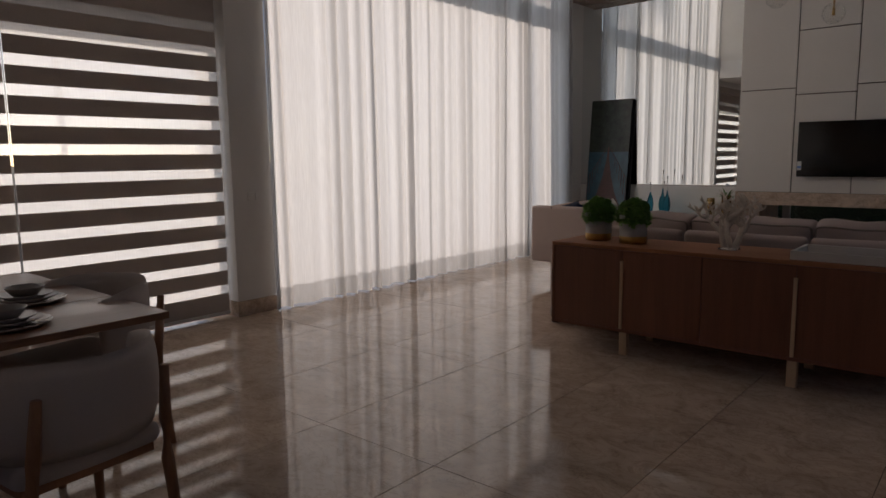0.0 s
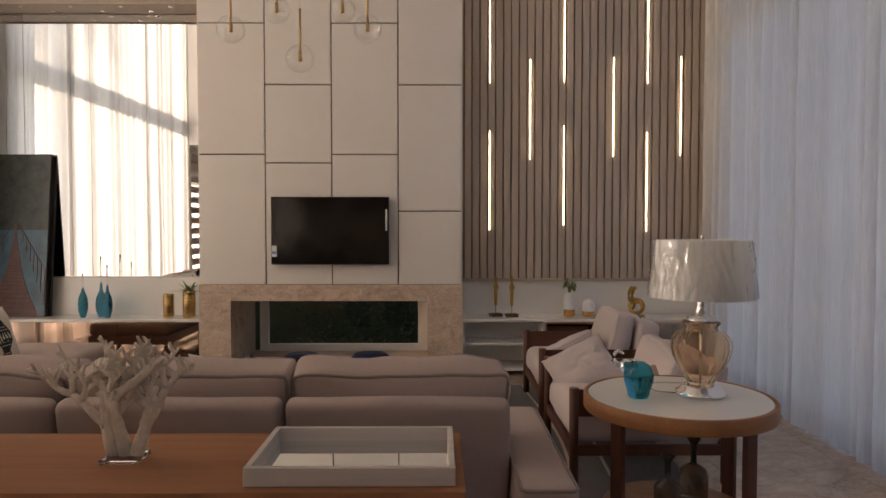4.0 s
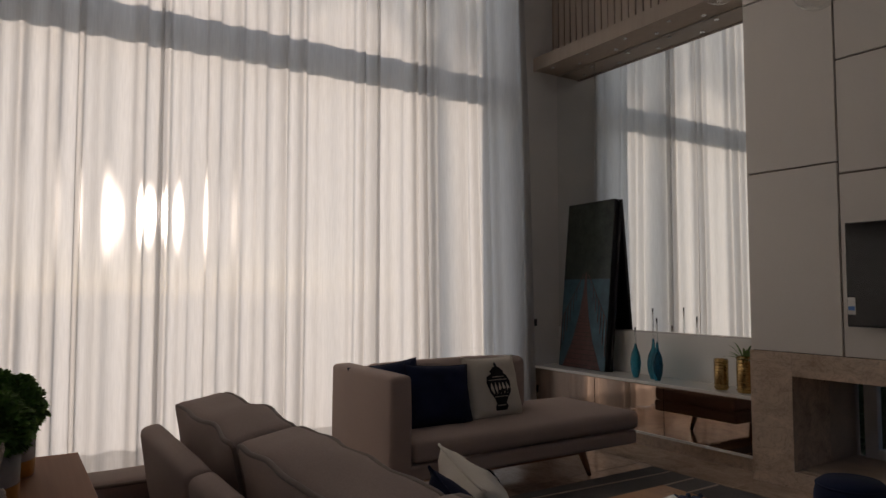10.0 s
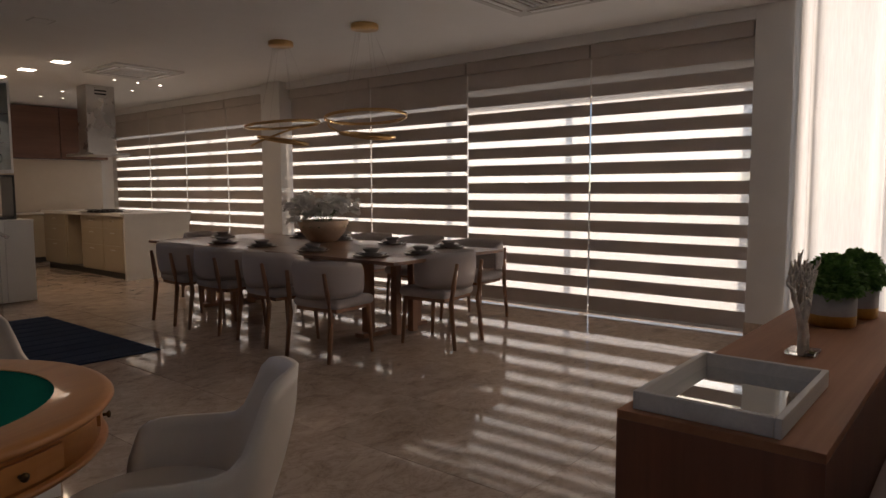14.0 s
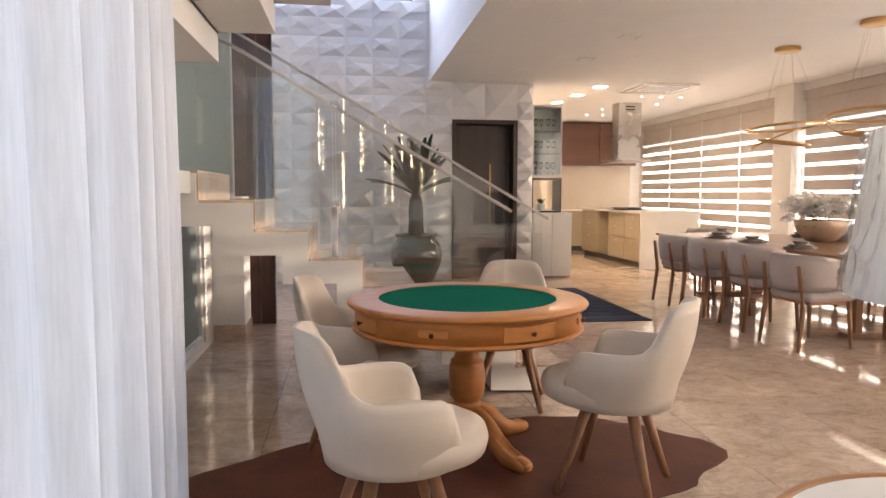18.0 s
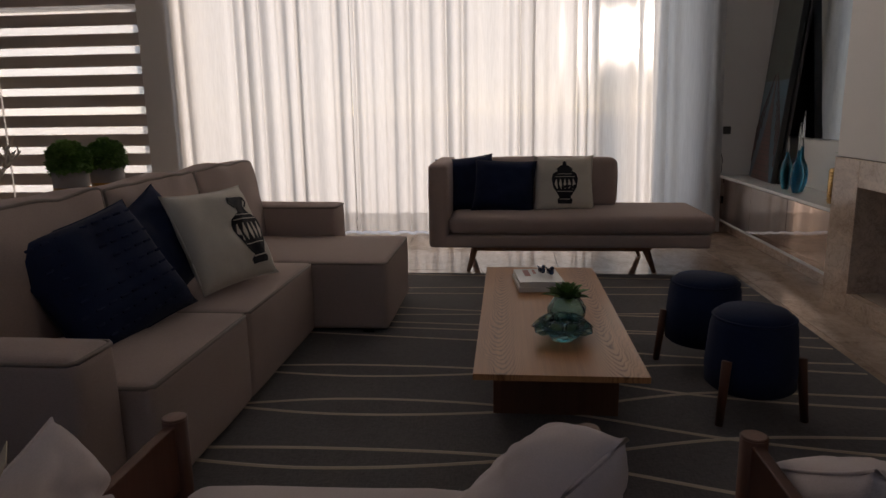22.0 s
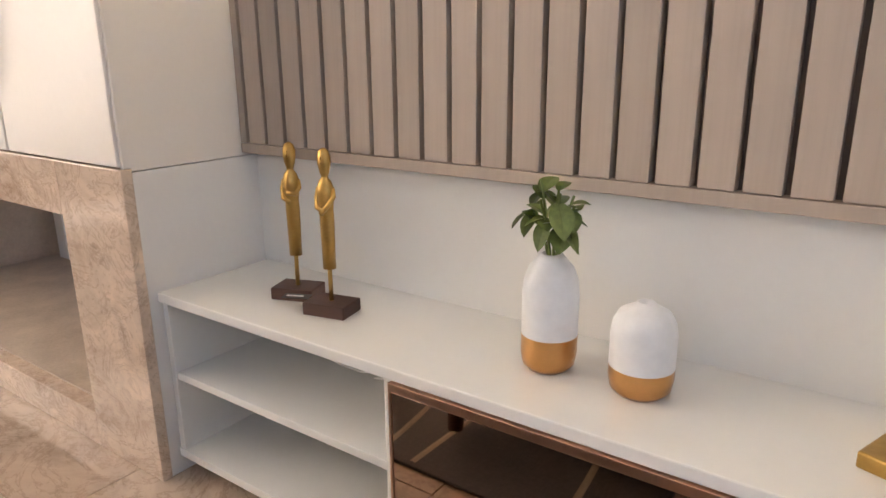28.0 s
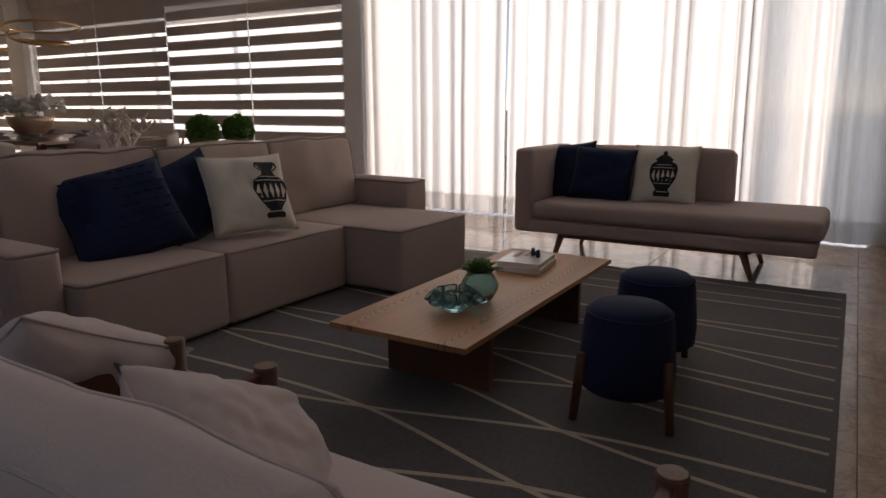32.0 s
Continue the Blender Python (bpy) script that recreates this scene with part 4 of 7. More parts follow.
part("print_bridge", bm, M_PIC_DECK, pic)
bm = bmesh.new()
z = .03
while z < .80:
    f = z / .93
    w = .26 * (1 - f) ** 1.75
    box(bm, -w, w, -.0058, -.0051, z, z + .005 * (1 - f) + .001)
    z += .05 * (1 - f) + .004
part("print_plank_gaps", bm, M_PIC_DARK, pic)
for s in (-1, 1):
    bm = bmesh.new()
    for k in range(7):
        f = 1 - k / 7.5
        rod(bm, (s * (.02 + .30 * f), -.006, .90 - .76 * f), (s * (.02 + .30 * f), -.006, .93 - .46 * f), .004 * f + .001, seg=6)
    tube(bm, [(s * (.02 + .30 * f), -.006, .93 - .46 * f) for f in (1, .75, .5, .25, .05)], .003, 6)
    part("print_railing", bm, M_PIC_DECK, pic)
part("wedge_frame", boxes((.18, .36, .05, .075, 0, 1.60), bevel=0.003), M_BLACK, pic, "black second frame standing behind")

# ---- glass bottles, brass pots ----
M_BLUEGLASS = glass("blue_glass", (0.03, 0.30, 0.44), 0.02)
M_CLEARGLASS = glass("clear_glass", (0.95, 0.97, 0.97), 0.0)
for x, y, h, r in ((-3.82, 9.58, .43, .047), (-3.66, 9.62, .60, .055), (-3.57, 9.56, .52, .047)):
    b = thing("glass_bottle", x, y, .557, 0, "slender blue glass bottle with a long clear neck", "bottle", "blue bottles")
    k = h
    part("body", lathe(bmesh.new(), [(0, 0), (r * .5, 0), (r * .55, .01), (r * .9, .07), (r, .13), (r * .8, .2), (r * .3, .26), (.009, .29 + (k - .43) * .3)], 24), M_BLUEGLASS, b, "", True)
    part("neck", lathe(bmesh.new(), [(.009, .29 + (k - .43) * .3), (.007, k * .8), (.006, k), (.0, k)], 16), M_CLEARGLASS, b, "clear glass neck", True)


def leaf(bm, base, tip, w, droop=0.2, fold=0.25, n=5):
    """One leaf blade, folded along its rib."""
    base, tip = Vector(base), Vector(tip)
    d = tip - base
    side = d.cross(Vector((0, 0, 1)))
    if side.length < 1e-4:
        side = Vector((1, 0, 0))
    side.normalize()
    up = side.cross(d).normalized()
    rows = []
    for i in range(n + 1):
        f = i / n
        c = base + d * f - up * 0 + Vector((0, 0, -droop * d.length * f * f))
        ww = w * math.sin(math.pi * min(1, 0.08 + f * 0.92)) ** 0.8
        rows.append((bm.verts.new(c + side * ww + up * fold * ww), bm.verts.new(c), bm.verts.new(c - side * ww + up * fold * ww)))
    for a, b in zip(rows, rows[1:]):
        bm.faces.new((a[0], a[1], b[1], b[0]))
        bm.faces.new((a[1], a[2], b[2], b[1]))


M_LEAF = plain("leaf_green", (0.06, 0.13, 0.035), 0.45, var=0.35, scale=20, fine=90)
M_SPRIG = plain("sprig_green", (0.125, 0.175, 0.04), 0.35, var=0.4, scale=25, fine=90)
M_LEAF_L = plain("leaf_light", (0.12, 0.22, 0.06), 0.5, var=0.3, scale=20, fine=90)
M_PALM = plain("palm_leaf", (0.035, 0.065, 0.035), 0.5, var=0.35, scale=12)
M_HAMMER = plain("hammered_brass", (0.50, 0.33, 0.14), 0.25, 1.0, 0.2, 30, 80, bump=0.5)
for x, h, r in ((-2.985, .23, .05), (-2.785, .27, .058)):
    b = thing("brass_pot", x, 9.58, .557, 0, "hammered brass cylinder pot" + (" with a spiky green plant" if h > .25 else ""), "pot", "brass pots")
    bm = lathe(bmesh.new(), [(0, 0), (r * .92, 0), (r, .012), (r * 1.03, h * .5), (r, h), (r * .9, h), (r * .88, h * .8), (0, h * .8)], 28)
    part("vessel", bm, M_HAMMER, b, "", True)
    bm = bmesh.new()
    for k in range(9):
        tube(bm, [((r * 1.035) * math.cos(a), (r * 1.035) * math.sin(a), .02 + k * (h - .04) / 8) for a in (2 * math.pi * i / 24 for i in range(24))], .004, 5, True)
    part("bands", bm, M_HAMMER, b, "", True)
    if h > .25:
        bm = bmesh.new()
        rnd = random.Random(4)
        for k in range(26):
            a, e = rnd.uniform(0, 6.28), rnd.uniform(.3, 1.3)
            L = rnd.uniform(.14, .25)
            leaf(bm, (.01 * math.cos(a), .01 * math.sin(a), h * .85), (L * math.cos(a) * math.cos(e), L * math.sin(a) * math.cos(e), h * .85 + L * math.sin(e)), .011, .35)
        part("leaves", bm, M_LEAF_L, b)

# ---- gold figures, vases and knot on the right cabinet ----
M_DKWOOD = timber("dark_block_wood", (0.06, 0.025, 0.018), (0.11, 0.05, 0.035), "x", 0.5)
for x, y, rz in ((.225, 9.64, 20), (.38, 9.605, 12)):
    s = thing("figurine", x, y, .557, rz, "slim gilded abstract statuette on a rod and dark wooden block", "figurine", "gold statuettes")
    part("block", boxes((-.058, .058, -.042, .042, 0, .032), bevel=0.003), M_DKWOOD, s, "dark wooden base block")
    bm = rod(bmesh.new(), (0, 0, .03), (0, 0, .14), .0055)
    lathe(bm, [(0, .118), (.0165, .119), (.0175, .20), (.0185, .245), (.0175, .27), (.0205, .30), (.0215, .325), (.016, .342), (.009, .350), (.009, .356), (.0125, .366), (.0165, .385), (.0168, .402), (.0125, .417), (.005, .423), (0, .424)], 20)
    tube(bm, [(-.0195, .0, .325), (-.0235, -.004, .30), (-.019, -.014, .277), (.002, -.020, .268)], .0062, 8)
    tube(bm, [(.0195, .0, .325), (.0235, -.004, .305), (.017, -.016, .289), (-.006, -.020, .293 if y > 9.62 else .262)], .0062, 8)
    tube(bm, [(0, -.0150, .402), (0, -.0185, .392), (0, -.0155, .386)], .0028, 6)
    for v in bm.verts:
        v.co.z *= .955
        if v.co.z > .113:
            v.co.y *= .82
    part("body", bm, M_GOLD, s, "", True)
tag = thing("price_tag", .29, 9.575, .5885, 25, "small black hang tag with pale print lying on the wooden block", "tag")
part("card", boxes((-.035, .035, -.016, .016, 0, .0015)), M_BLACK, tag)
part("print_bar", boxes((-.026, .018, -.004, .005, .0016, .0022)), M_ALU, tag)


def two_tone(x, r, h, neck, label):
    v = thing("vase", x, 9.635, .557, 0, label, "vase", "white and copper vases")
    part("base", lathe(bmesh.new(), [(0, 0), (r * .72, 0), (r * .93, .012), (r, .035), (r, h * .31)], 32), plain("copper_glaze", (0.62, 0.33, 0.13), 0.28, 1.0, 0.1), v, "copper lower part", True)
    prof = [(r, h * .31), (r, h * .66), (r * .95, h * .78), (r * .78, h * .89), (neck * 1.3, h * .97), (neck, h), (neck * .8, h), (neck * .75, h * .93), (0, h * .9)]
    part("upper", lathe(bmesh.new(), prof, 32), plain("white_veined_glaze", (0.78, 0.78, 0.78), 0.3, 0, 0.12, 7, 20), v, "white marbled upper part", True)
    return v


va = two_tone(.955, .056, .238, .021, "tall white and copper vase with leafy green sprigs")
two_tone(1.145, .060, .178, .016, "short rounded white and copper vase")
rnd = random.Random(8)
for k in range(7):
    a = k * .9
    bm = bmesh.new()
    top = Vector((.042 * math.cos(a), .04 * math.sin(a), .335 + .014 * (k % 4)))
    tube(bm, [(0, 0, .2), tuple(Vector((0, 0, .24)).lerp(top, .5)), tuple(top)], .0028, 5)
    for _ in range(4):
        b = a + rnd.uniform(-1.6, 1.6)
        p0 = Vector((0, 0, .24)).lerp(top, rnd.uniform(.45, 1))
        long = rnd.uniform(.030, .048)
        leaf(bm, p0, p0 + Vector((long * math.cos(b), long * math.sin(b), rnd.uniform(-.045, .05))), long * .52, .35, .15, 7)
    part("sprig", bm, M_SPRIG, va, "glossy rounded green leaves")
kn = thing("knot_sculpture", 1.60, 9.60, .557, -20, "gilded open knot sculpture on a square gold base", "sculpture")
part("base", boxes((-.09, .09, -.05, .05, 0, .028), bevel=0.004), M_GOLD, kn)
bm = bmesh.new()
tube(bm, [(.012 + .066 * math.cos(a), .016 * math.sin(a), .107 + .066 * math.sin(a)) for a in (2 * math.pi * i / 36 for i in range(36))], .0175, 10, True)
part("ring", bm, M_GOLD, kn, "", True)
bm = bmesh.new()
tube(bm, [(.05, -.030, .06), (.066, -.024, .095), (.055, -.004, .135), (.02, .026, .15), (-.018, .030, .135), (-.045, .02, .15), (-.06, .004, .19), (-.062, 0, .23), (-.05, 0, .27), (-.028, 0, .302)], .0165, 10)
for q in bm.verts:
    q.co.y -= .012
part("strand", bm, M_GOLD, kn, "", True)
bm = bmesh.new()
tube(bm, [(-.035, .03, .07), (-.012, .034, .10), (-.02, .022, .15), (-.03, .012, .19), (-.03, .010, .23), (-.018, .008, .265), (.004, .006, .295)], .0165, 10)
part("strand", bm, M_GOLD, kn, "", True)

# ---- rug ----
rug = thing("rug", -1.05, 7.5, 0, 0, "charcoal grey area rug with thin wavy beige lines", "rug")
part("field", boxes((-2.15, 2.15, -1.54, 1.54, .001, .012), bevel=0.004), M_RUG, rug)


def rug_line(pts, w=.013):
    bm = bmesh.new()
    rows = []
    for i, (x, y) in enumerate(pts):
        a, b = pts[max(0, i - 1)], pts[min(len(pts) - 1, i + 1)]
        d = Vector((b[0] - a[0], b[1] - a[1], 0)).normalized()
        s = Vector((-d.y, d.x, 0)) * w
        p = Vector((x, y, .0125))
        rows.append([bm.verts.new(p + s), bm.verts.new(p + Vector((0, 0, .0025))), bm.verts.new(p - s)])
    for p, q in zip(rows, rows[1:]):
        bm.faces.new((p[0], p[1], q[1], q[0]))
        bm.faces.new((p[1], p[2], q[2], q[1]))
    part("line", bm, M_RUGLINE, rug)


def woven_line(*xs, w=.0105):
    """A line across the rug by its x at even steps from the near edge to the far one."""
    pts, n = [], len(xs) - 1
    for i in range(31):
        f = i / 30 * n
        k = min(n - 1, int(f))
        f -= k
        a, b, c, d = xs[max(0, k - 1)], xs[k], xs[k + 1], xs[min(n, k + 2)]
        x = b + .5 * f * (c - a + f * (2 * a - 5 * b + 4 * c - d + f * (3 * (b - c) + d - a)))
        if abs(x + 1.05) < 2.14:
            pts.append((x + 1.05, -1.52 + 3.04 * i / 30))
    if len(pts) > 1:
        rug_line(pts, w)


for xs in ((-.44, -.48, -.45, -.24, -.10), (-.40, -.34, -.45, -.65, -.68), (-.78, -.91, -.86, -.63, -.52), (-.84, -.76, -.84, -1.06, -1.05), (.05, .07, -.01, -.25, -.31), (-.04, -.07, .0, .18, .30),
           (-1.22, -1.16, -1.25, -1.38, -1.31), (-1.25, -1.30, -1.25, -1.02, -.93), (-1.80, -1.73, -1.65, -1.49, -1.43), (-1.90, -1.88, -1.84, -1.82, -1.64)):
    woven_line(*xs)
for xs in ((-2.02, -1.93, -1.80), (-2.10, -2.16, -2.24), (-2.34, -2.2, -2.11), (-2.6, -2.62, -2.64), (-2.72, -2.79, -2.83), (-3.16, -3.1, -3.03), (.35, .48, .42), (.62, .7, .9)):
    woven_line(*xs)


# ---- L-shaped sofa ----
sofa = thing("corner_sofa", -1.32, 5.2, 0, 0, "taupe linen modular corner sofa with piped edges and a chaise end", "sofa")


def piped(bm, x0, x1, y0, y1, z):
    r = .018
    tube(bm, [(x0 + r, y0, z), (x1 - r, y0, z), (x1, y0 + r, z), (x1, y1 - r, z), (x1 - r, y1, z), (x0 + r, y1, z), (x0, y1 - r, z), (x0, y0 + r, z)], .0075, 8, True)
    return bm


def padded(name, x0, x1, y0, y1, z0, z1, r=.03, bulge=(.006, .006, .012), seed=0, parent=sofa, pipe=True, mat_=None):
    bm = soft(bmesh.new(), (x0 + x1) / 2, (y0 + y1) / 2, (z0 + z1) / 2, x1 - x0, y1 - y0, z1 - z0, r, bulge, .004, seed)
    ob = part(name, bm, mat_ or M_SOFA, parent, "", True)
    if pipe:
        part("piping", piped(bmesh.new(), x0 + .006, x1 - .006, y0 + .006, y1 - .006, z1 - .012), M_PIPING_SHADE, ob, "", True)
    return ob


padded("arm", 1.25, 1.455, .0, 1.07, .03, .565, .035, seed=1)
padded("arm", -1.475, -1.245, .02, 1.10, .03, .605, .035, seed=2)
padded("seat", .485, 1.247, .31, 1.16, .03, .412, .03, (.004, .006, .014), 3)
padded("seat", -.447, .481, .31, 1.16, .03, .412, .03, (.004, .006, .014), 4)
padded("chaise_seat", -1.243, -.451, .31, 1.565, .03, .412, .03, (.004, .006, .014), 5)
for k, (a, b) in enumerate(((.40, 1.245), (-.445, .396), (-1.243, -.449))):
    padded("rear_platform", a, b, .0, .31, .03, .40, .03, (.004, .004, .006), 6 + k, pipe=False)
    bm = soft(bmesh.new(), 0, 0, 0, b - a - .012, .085, .43, .03, (.004, .008, .006), .004, 9 + k)
    bmesh.ops.transform(bm, matrix=pose((a + b) / 2, .285, .595, 10, 0, 0), verts=bm.verts)
    part("back_panel", bm, M_SOFA, sofa, "", True)
for k, (a, b) in enumerate(((.40, 1.245), (-.45, .395), (-1.275, -.455))):
    m = pose((a + b) / 2, .485, .648, 10, 0, 0)
    c = part("back_cushion", soft(bmesh.new(), 0, 0, 0, b - a, .20, .50, .03, (.008, .05, .022), .018, 11 + k, 11, m), M_SOFA, sofa, "", True)
    for side in (-1, 1):
        part("piping", tube(bmesh.new(), seam_ring((b - a, .20, .50), .03, side, (.008, .05, .022), .018, 11 + k, m), .0078, 8, True), M_PIPING_SHADE, c, "", True)
for x, y in ((1.4, .06), (1.4, .98), (-1.42, .06), (-1.42, 1.0), (-.5, 1.45), (-1.2, 1.45), (0.48, 1.08)):
    part("foot", boxes((x - .03, x + .03, y - .03, y + .03, 0, .035)), M_BLACK, sofa)


def urn_print(lid=False):
    """Half widths and heights of the urn printed on a cushion, from its foot up."""
    if lid:
        return [(.05, -.12), (.055, -.10), (.04, -.085), (.085, -.03), (.095, .02), (.085, .05), (.05, .065), (.06, .075), (.03, .095), (.012, .10), (.016, .112), (.004, .122)]
    return [(.045, -.12), (.05, -.105), (.028, -.09), (.07, -.05), (.088, .0), (.078, .035), (.035, .055), (.03, .075), (.05, .10), (.05, .112)]


def throw_pillow(x, y, z, w, h, t, material, label, rx=-18, ry=0, rz=0, seed=0, urn=None, tufts=False, fold=0.0):
    p = thing("throw_pillow", 0, 0, 0, 0, label, "cushion", "scatter cushions")
    p.matrix_world = pose(x, y, z, rx, ry, rz)
    part("cover", pillow(bmesh.new(), w, h, t, 40 if fold else 20, seed, .012, None, fold), material, p, "", True)
    ring = []
    for u, v in [(-1 + .2 * i, -1) for i in range(10)] + [(1, -1 + .2 * i) for i in range(10)] + [(1 - .2 * i, 1) for i in range(10)] + [(-1, 1 - .2 * i) for i in range(10)]:
        ring.append((u * w / 2 * (1 - .07 * (1 - abs(v) ** 2.2) * abs(u) ** 3), 0, v * h / 2 * (1 - .07 * (1 - abs(u) ** 2.2) * abs(v) ** 3)))
    part("seam", tube(bmesh.new(), ring, .004, 6, True), material, p, "", True)
    if urn:
        k = h / .40 * 1.15
        slim, shift = (.82, 0) if urn == "lid" else (.88, .105)

        def on_front(a, b, off):
            u, v = a / (w / 2), b / (h / 2)
            th = t / 2 * (max(0, 1 - u ** 4) ** 0.6) * (max(0, 1 - v ** 4) ** 0.6)
            c = noise.noise(Vector((u * 1.9 + seed * 3.1, v * 1.9 - seed, -2.0))) * .012 * 1.6 + noise.noise(Vector((u * 5 + seed, v * 5, -1))) * .012 * .6
            return a, -(th + c * max(0, 1 - max(abs(u), abs(v)) ** 6)) - off, b

        def strip(rows, off, name, material, label=""):
            bm = bmesh.new()
            vs = [[bm.verts.new(on_front((a0 + (a1 - a0) * i / 8) * slim + shift, b * 1.07, off)) for i in range(9)] for a0, a1, b in rows]
            for p0, p1 in zip(vs, vs[1:]):
                for i in range(8):
                    bm.faces.new((p0[i], p0[i + 1], p1[i + 1], p1[i]))
            return part(name, bm, material, p, label)

        prof = urn_print(urn == "lid")
        fine = []
        for (a, b), (c, d) in zip(prof, prof[1:]):
            n = max(1, int(abs(d - b) / .012))
            fine += [(a + (c - a) * i / n, b + (d - b) * i / n) for i in range(n)]
        fine.append(prof[-1])
        strip([(-a * k, a * k, b * k) for a, b in fine], .004, "urn_print", M_INK, "black printed urn")
        for b, a, hh in ((-.098, .036, .004), (-.055, .058, .003), (.03, .072, .003), (.045, .05, .003)):
            strip([(-a * k, a * k, b * k), (-a * k, a * k, (b + hh) * k)], .0055, "print_band", M_CREAM)
        for q in (-2, -1, 0, 1, 2):
            strip([((q * .027 - .002) * k, (q * .027 + .002) * k, -.04 * k), ((q * .033 - .011) * k, (q * .033 + .011) * k, -.012 * k), ((q * .030 - .002) * k, (q * .030 + .002) * k, .018 * k)], .0055, "print_leaf", M_CREAM)
        if urn != "lid":
            for q in (-1, 1):
                strip([(q * .036 * k - .008, q * .036 * k + .008, .072 * k), (q * .058 * k - .006, q * .058 * k + .006, .09 * k), (q * .05 * k - .008, q * .05 * k + .008, .108 * k)], .0045, "print_handle", M_INK)
    if tufts:
        for i in range(9):
            for j in range(9):
                u, v = -.8 + .2 * i + (.1 if j % 2 else 0), -.8 + .2 * j
                if abs(u) < .85:
                    yy = -(t / 2 * (max(0, 1 - u ** 4) ** 0.6) * (max(0, 1 - v ** 4) ** 0.6))
                    part("tuft", soft(bmesh.new(), u * w / 2 * .96, yy - .002, v * h / 2 * .96, .034, .008, .010, .004, inner=1), material, p, "", True)
    return p


throw_pillow(-.57, 5.94, .615, .56, .50, .18, M_NAVY, "navy cushion with a woven diamond relief, leaning on the sofa", -32, -10, 165, 1, None, True)
throw_pillow(-.985, 5.90, .625, .48, .45, .15, M_NAVY, "plain dark navy cushion on the sofa", -20, -18, 178, 2)
throw_pillow(-1.24, 6.10, .645, .49, .47, .15, M_CREAM, "cream cushion printed with a black two-handled urn, on the sofa", -27, 0, 160, 3, "urn")

# ---- chaise longue under the window ----
ch = thing("chaise_longue", -3.6, 7.86, 0, 0, "taupe upholstered daybed with one arm and splayed wooden legs", "daybed")
padded("base", -.42, .42, -1.0, 1.0, .205, .30, .02, (.0, .0, .0), 31, ch, False)
padded("seat_mattress", -.40, .425, -.88, 1.03, .302, .435, .045, (.008, .01, .02), 32, ch, False)
padded("arm", -.42, .42, -1.03, -.885, .205, .82, .03, (.0, .008, .004), 33, ch, False)
padded("backrest", -.44, -.30, -.885, .40, .30, .79, .03, (.01, .0, .006), 34, ch, False)
padded("back_cushion", -.29, -.12, -.86, .41, .43, .82, .05, (.03, .01, .015), 35, ch, False)
for x in (-.285, .285):
    part("under_rail", boxes((x - .018, x + .018, -.72, .60, .160, .206), bevel=0.004), M_LEGWOOD, ch)
for y in (-.66, .60):
    part("cross_rail", boxes((-.265, .265, y - .018, y + .018, .165, .205), bevel=0.004), M_LEGWOOD, ch)
for sx in (-1, 1):
    for y, dy in ((-.69, -.055), (.56, .075)):
        part("leg", rod(bmesh.new(), (sx * .285, y, .20), (sx * .30, y + dy, 0.001), .030, .015), M_LEGWOOD, ch, "", True)
throw_pillow(-3.66, 7.07, .618, .47, .46, .16, M_NAVY, "dark navy cushion on the daybed", -14, -6, 80, 5)
throw_pillow(-3.54, 7.38, .625, .48, .41, .15, M_NAVY, "low navy cushion on the daybed", -18, 3, 86, 6)
throw_pillow(-3.57, 7.84, .635, .46, .44, .15, M_CREAM, "cream cushion printed with a black lidded urn, on the daybed", -16, 0, 92, 7, "lid")

# ---- coffee table and what lies on it ----
ct = thing("coffee_table", -1.34, 7.595, 0, 0, "long low oak coffee table with thin top and panel legs", "coffee table")
bm = prism(bmesh.new(), [(-.83, -.305), (.83, -.305), (.83, .305), (-.83, .305)], .274, .296)
part("top", bm, M_OAK, ct)
M_OAKD = timber("oak_dark_panel", (0.10, 0.045, 0.025), (0.17, 0.08, 0.045), "z", 0.5, 6)
for x in (-.49, .515):
    part("leg_panel", boxes((x - .018, x + .018, -.24, .25, .012, .274), bevel=0.002), M_OAKD, ct)
bk = thing("book_stack", -1.76, 7.57, .297, 6, "two white coffee table books lying flat", "books")
for k, (w, d, h) in enumerate(((.30, .235, .028), (.29, .225, .024))):
    z = .0 if k == 0 else .0285
    b = part("cover", boxes((-w / 2, w / 2, -d / 2, d / 2, z, z + h), bevel=0.002), M_WHITE, bk)
    part("pages", boxes((-w / 2 - .001, w / 2 - .01, -d / 2 - .001, d / 2 + .001, z + .004, z + h - .004)), plain("book_pages", (0.62, 0.58, 0.5), 0.9, var=0.1, fine=200), b)
part("cover_print", boxes((-.12, .02, -.07, -.04, .0526, .0534), (-.12, -.03, -.02, -.005, .0526, .0534)), plain("cover_print", (0.35, 0.15, 0.12), 0.6), bk)
bird = thing("bird_figurine", -1.78, 7.60, .351, 30, "two tiny dark blue glass birds on the books", "figurine")
bm = bmesh.new()
for dx, dy in ((-.02, 0), (.03, .02)):
    soft(bm, dx, dy, .018, .05, .026, .034, .013, inner=2)
    soft(bm, dx + .018, dy, .038, .024, .02, .022, .01, inner=2)
    rod(bm, (dx - .02, dy, .022), (dx - .045, dy, .034), .008, .002, 8)
part("body", bm, plain("dark_blue_glass", (0.02, 0.04, 0.09), 0.12, coat=0.8), bird, "", True)
M_TEALGLASS = glass("teal_glass", (0.50, 0.76, 0.78), 0.02)
vs = thing("glass_vase", -1.07, 7.66, .297, 0, "round ribbed teal glass vase with a green succulent", "vase")
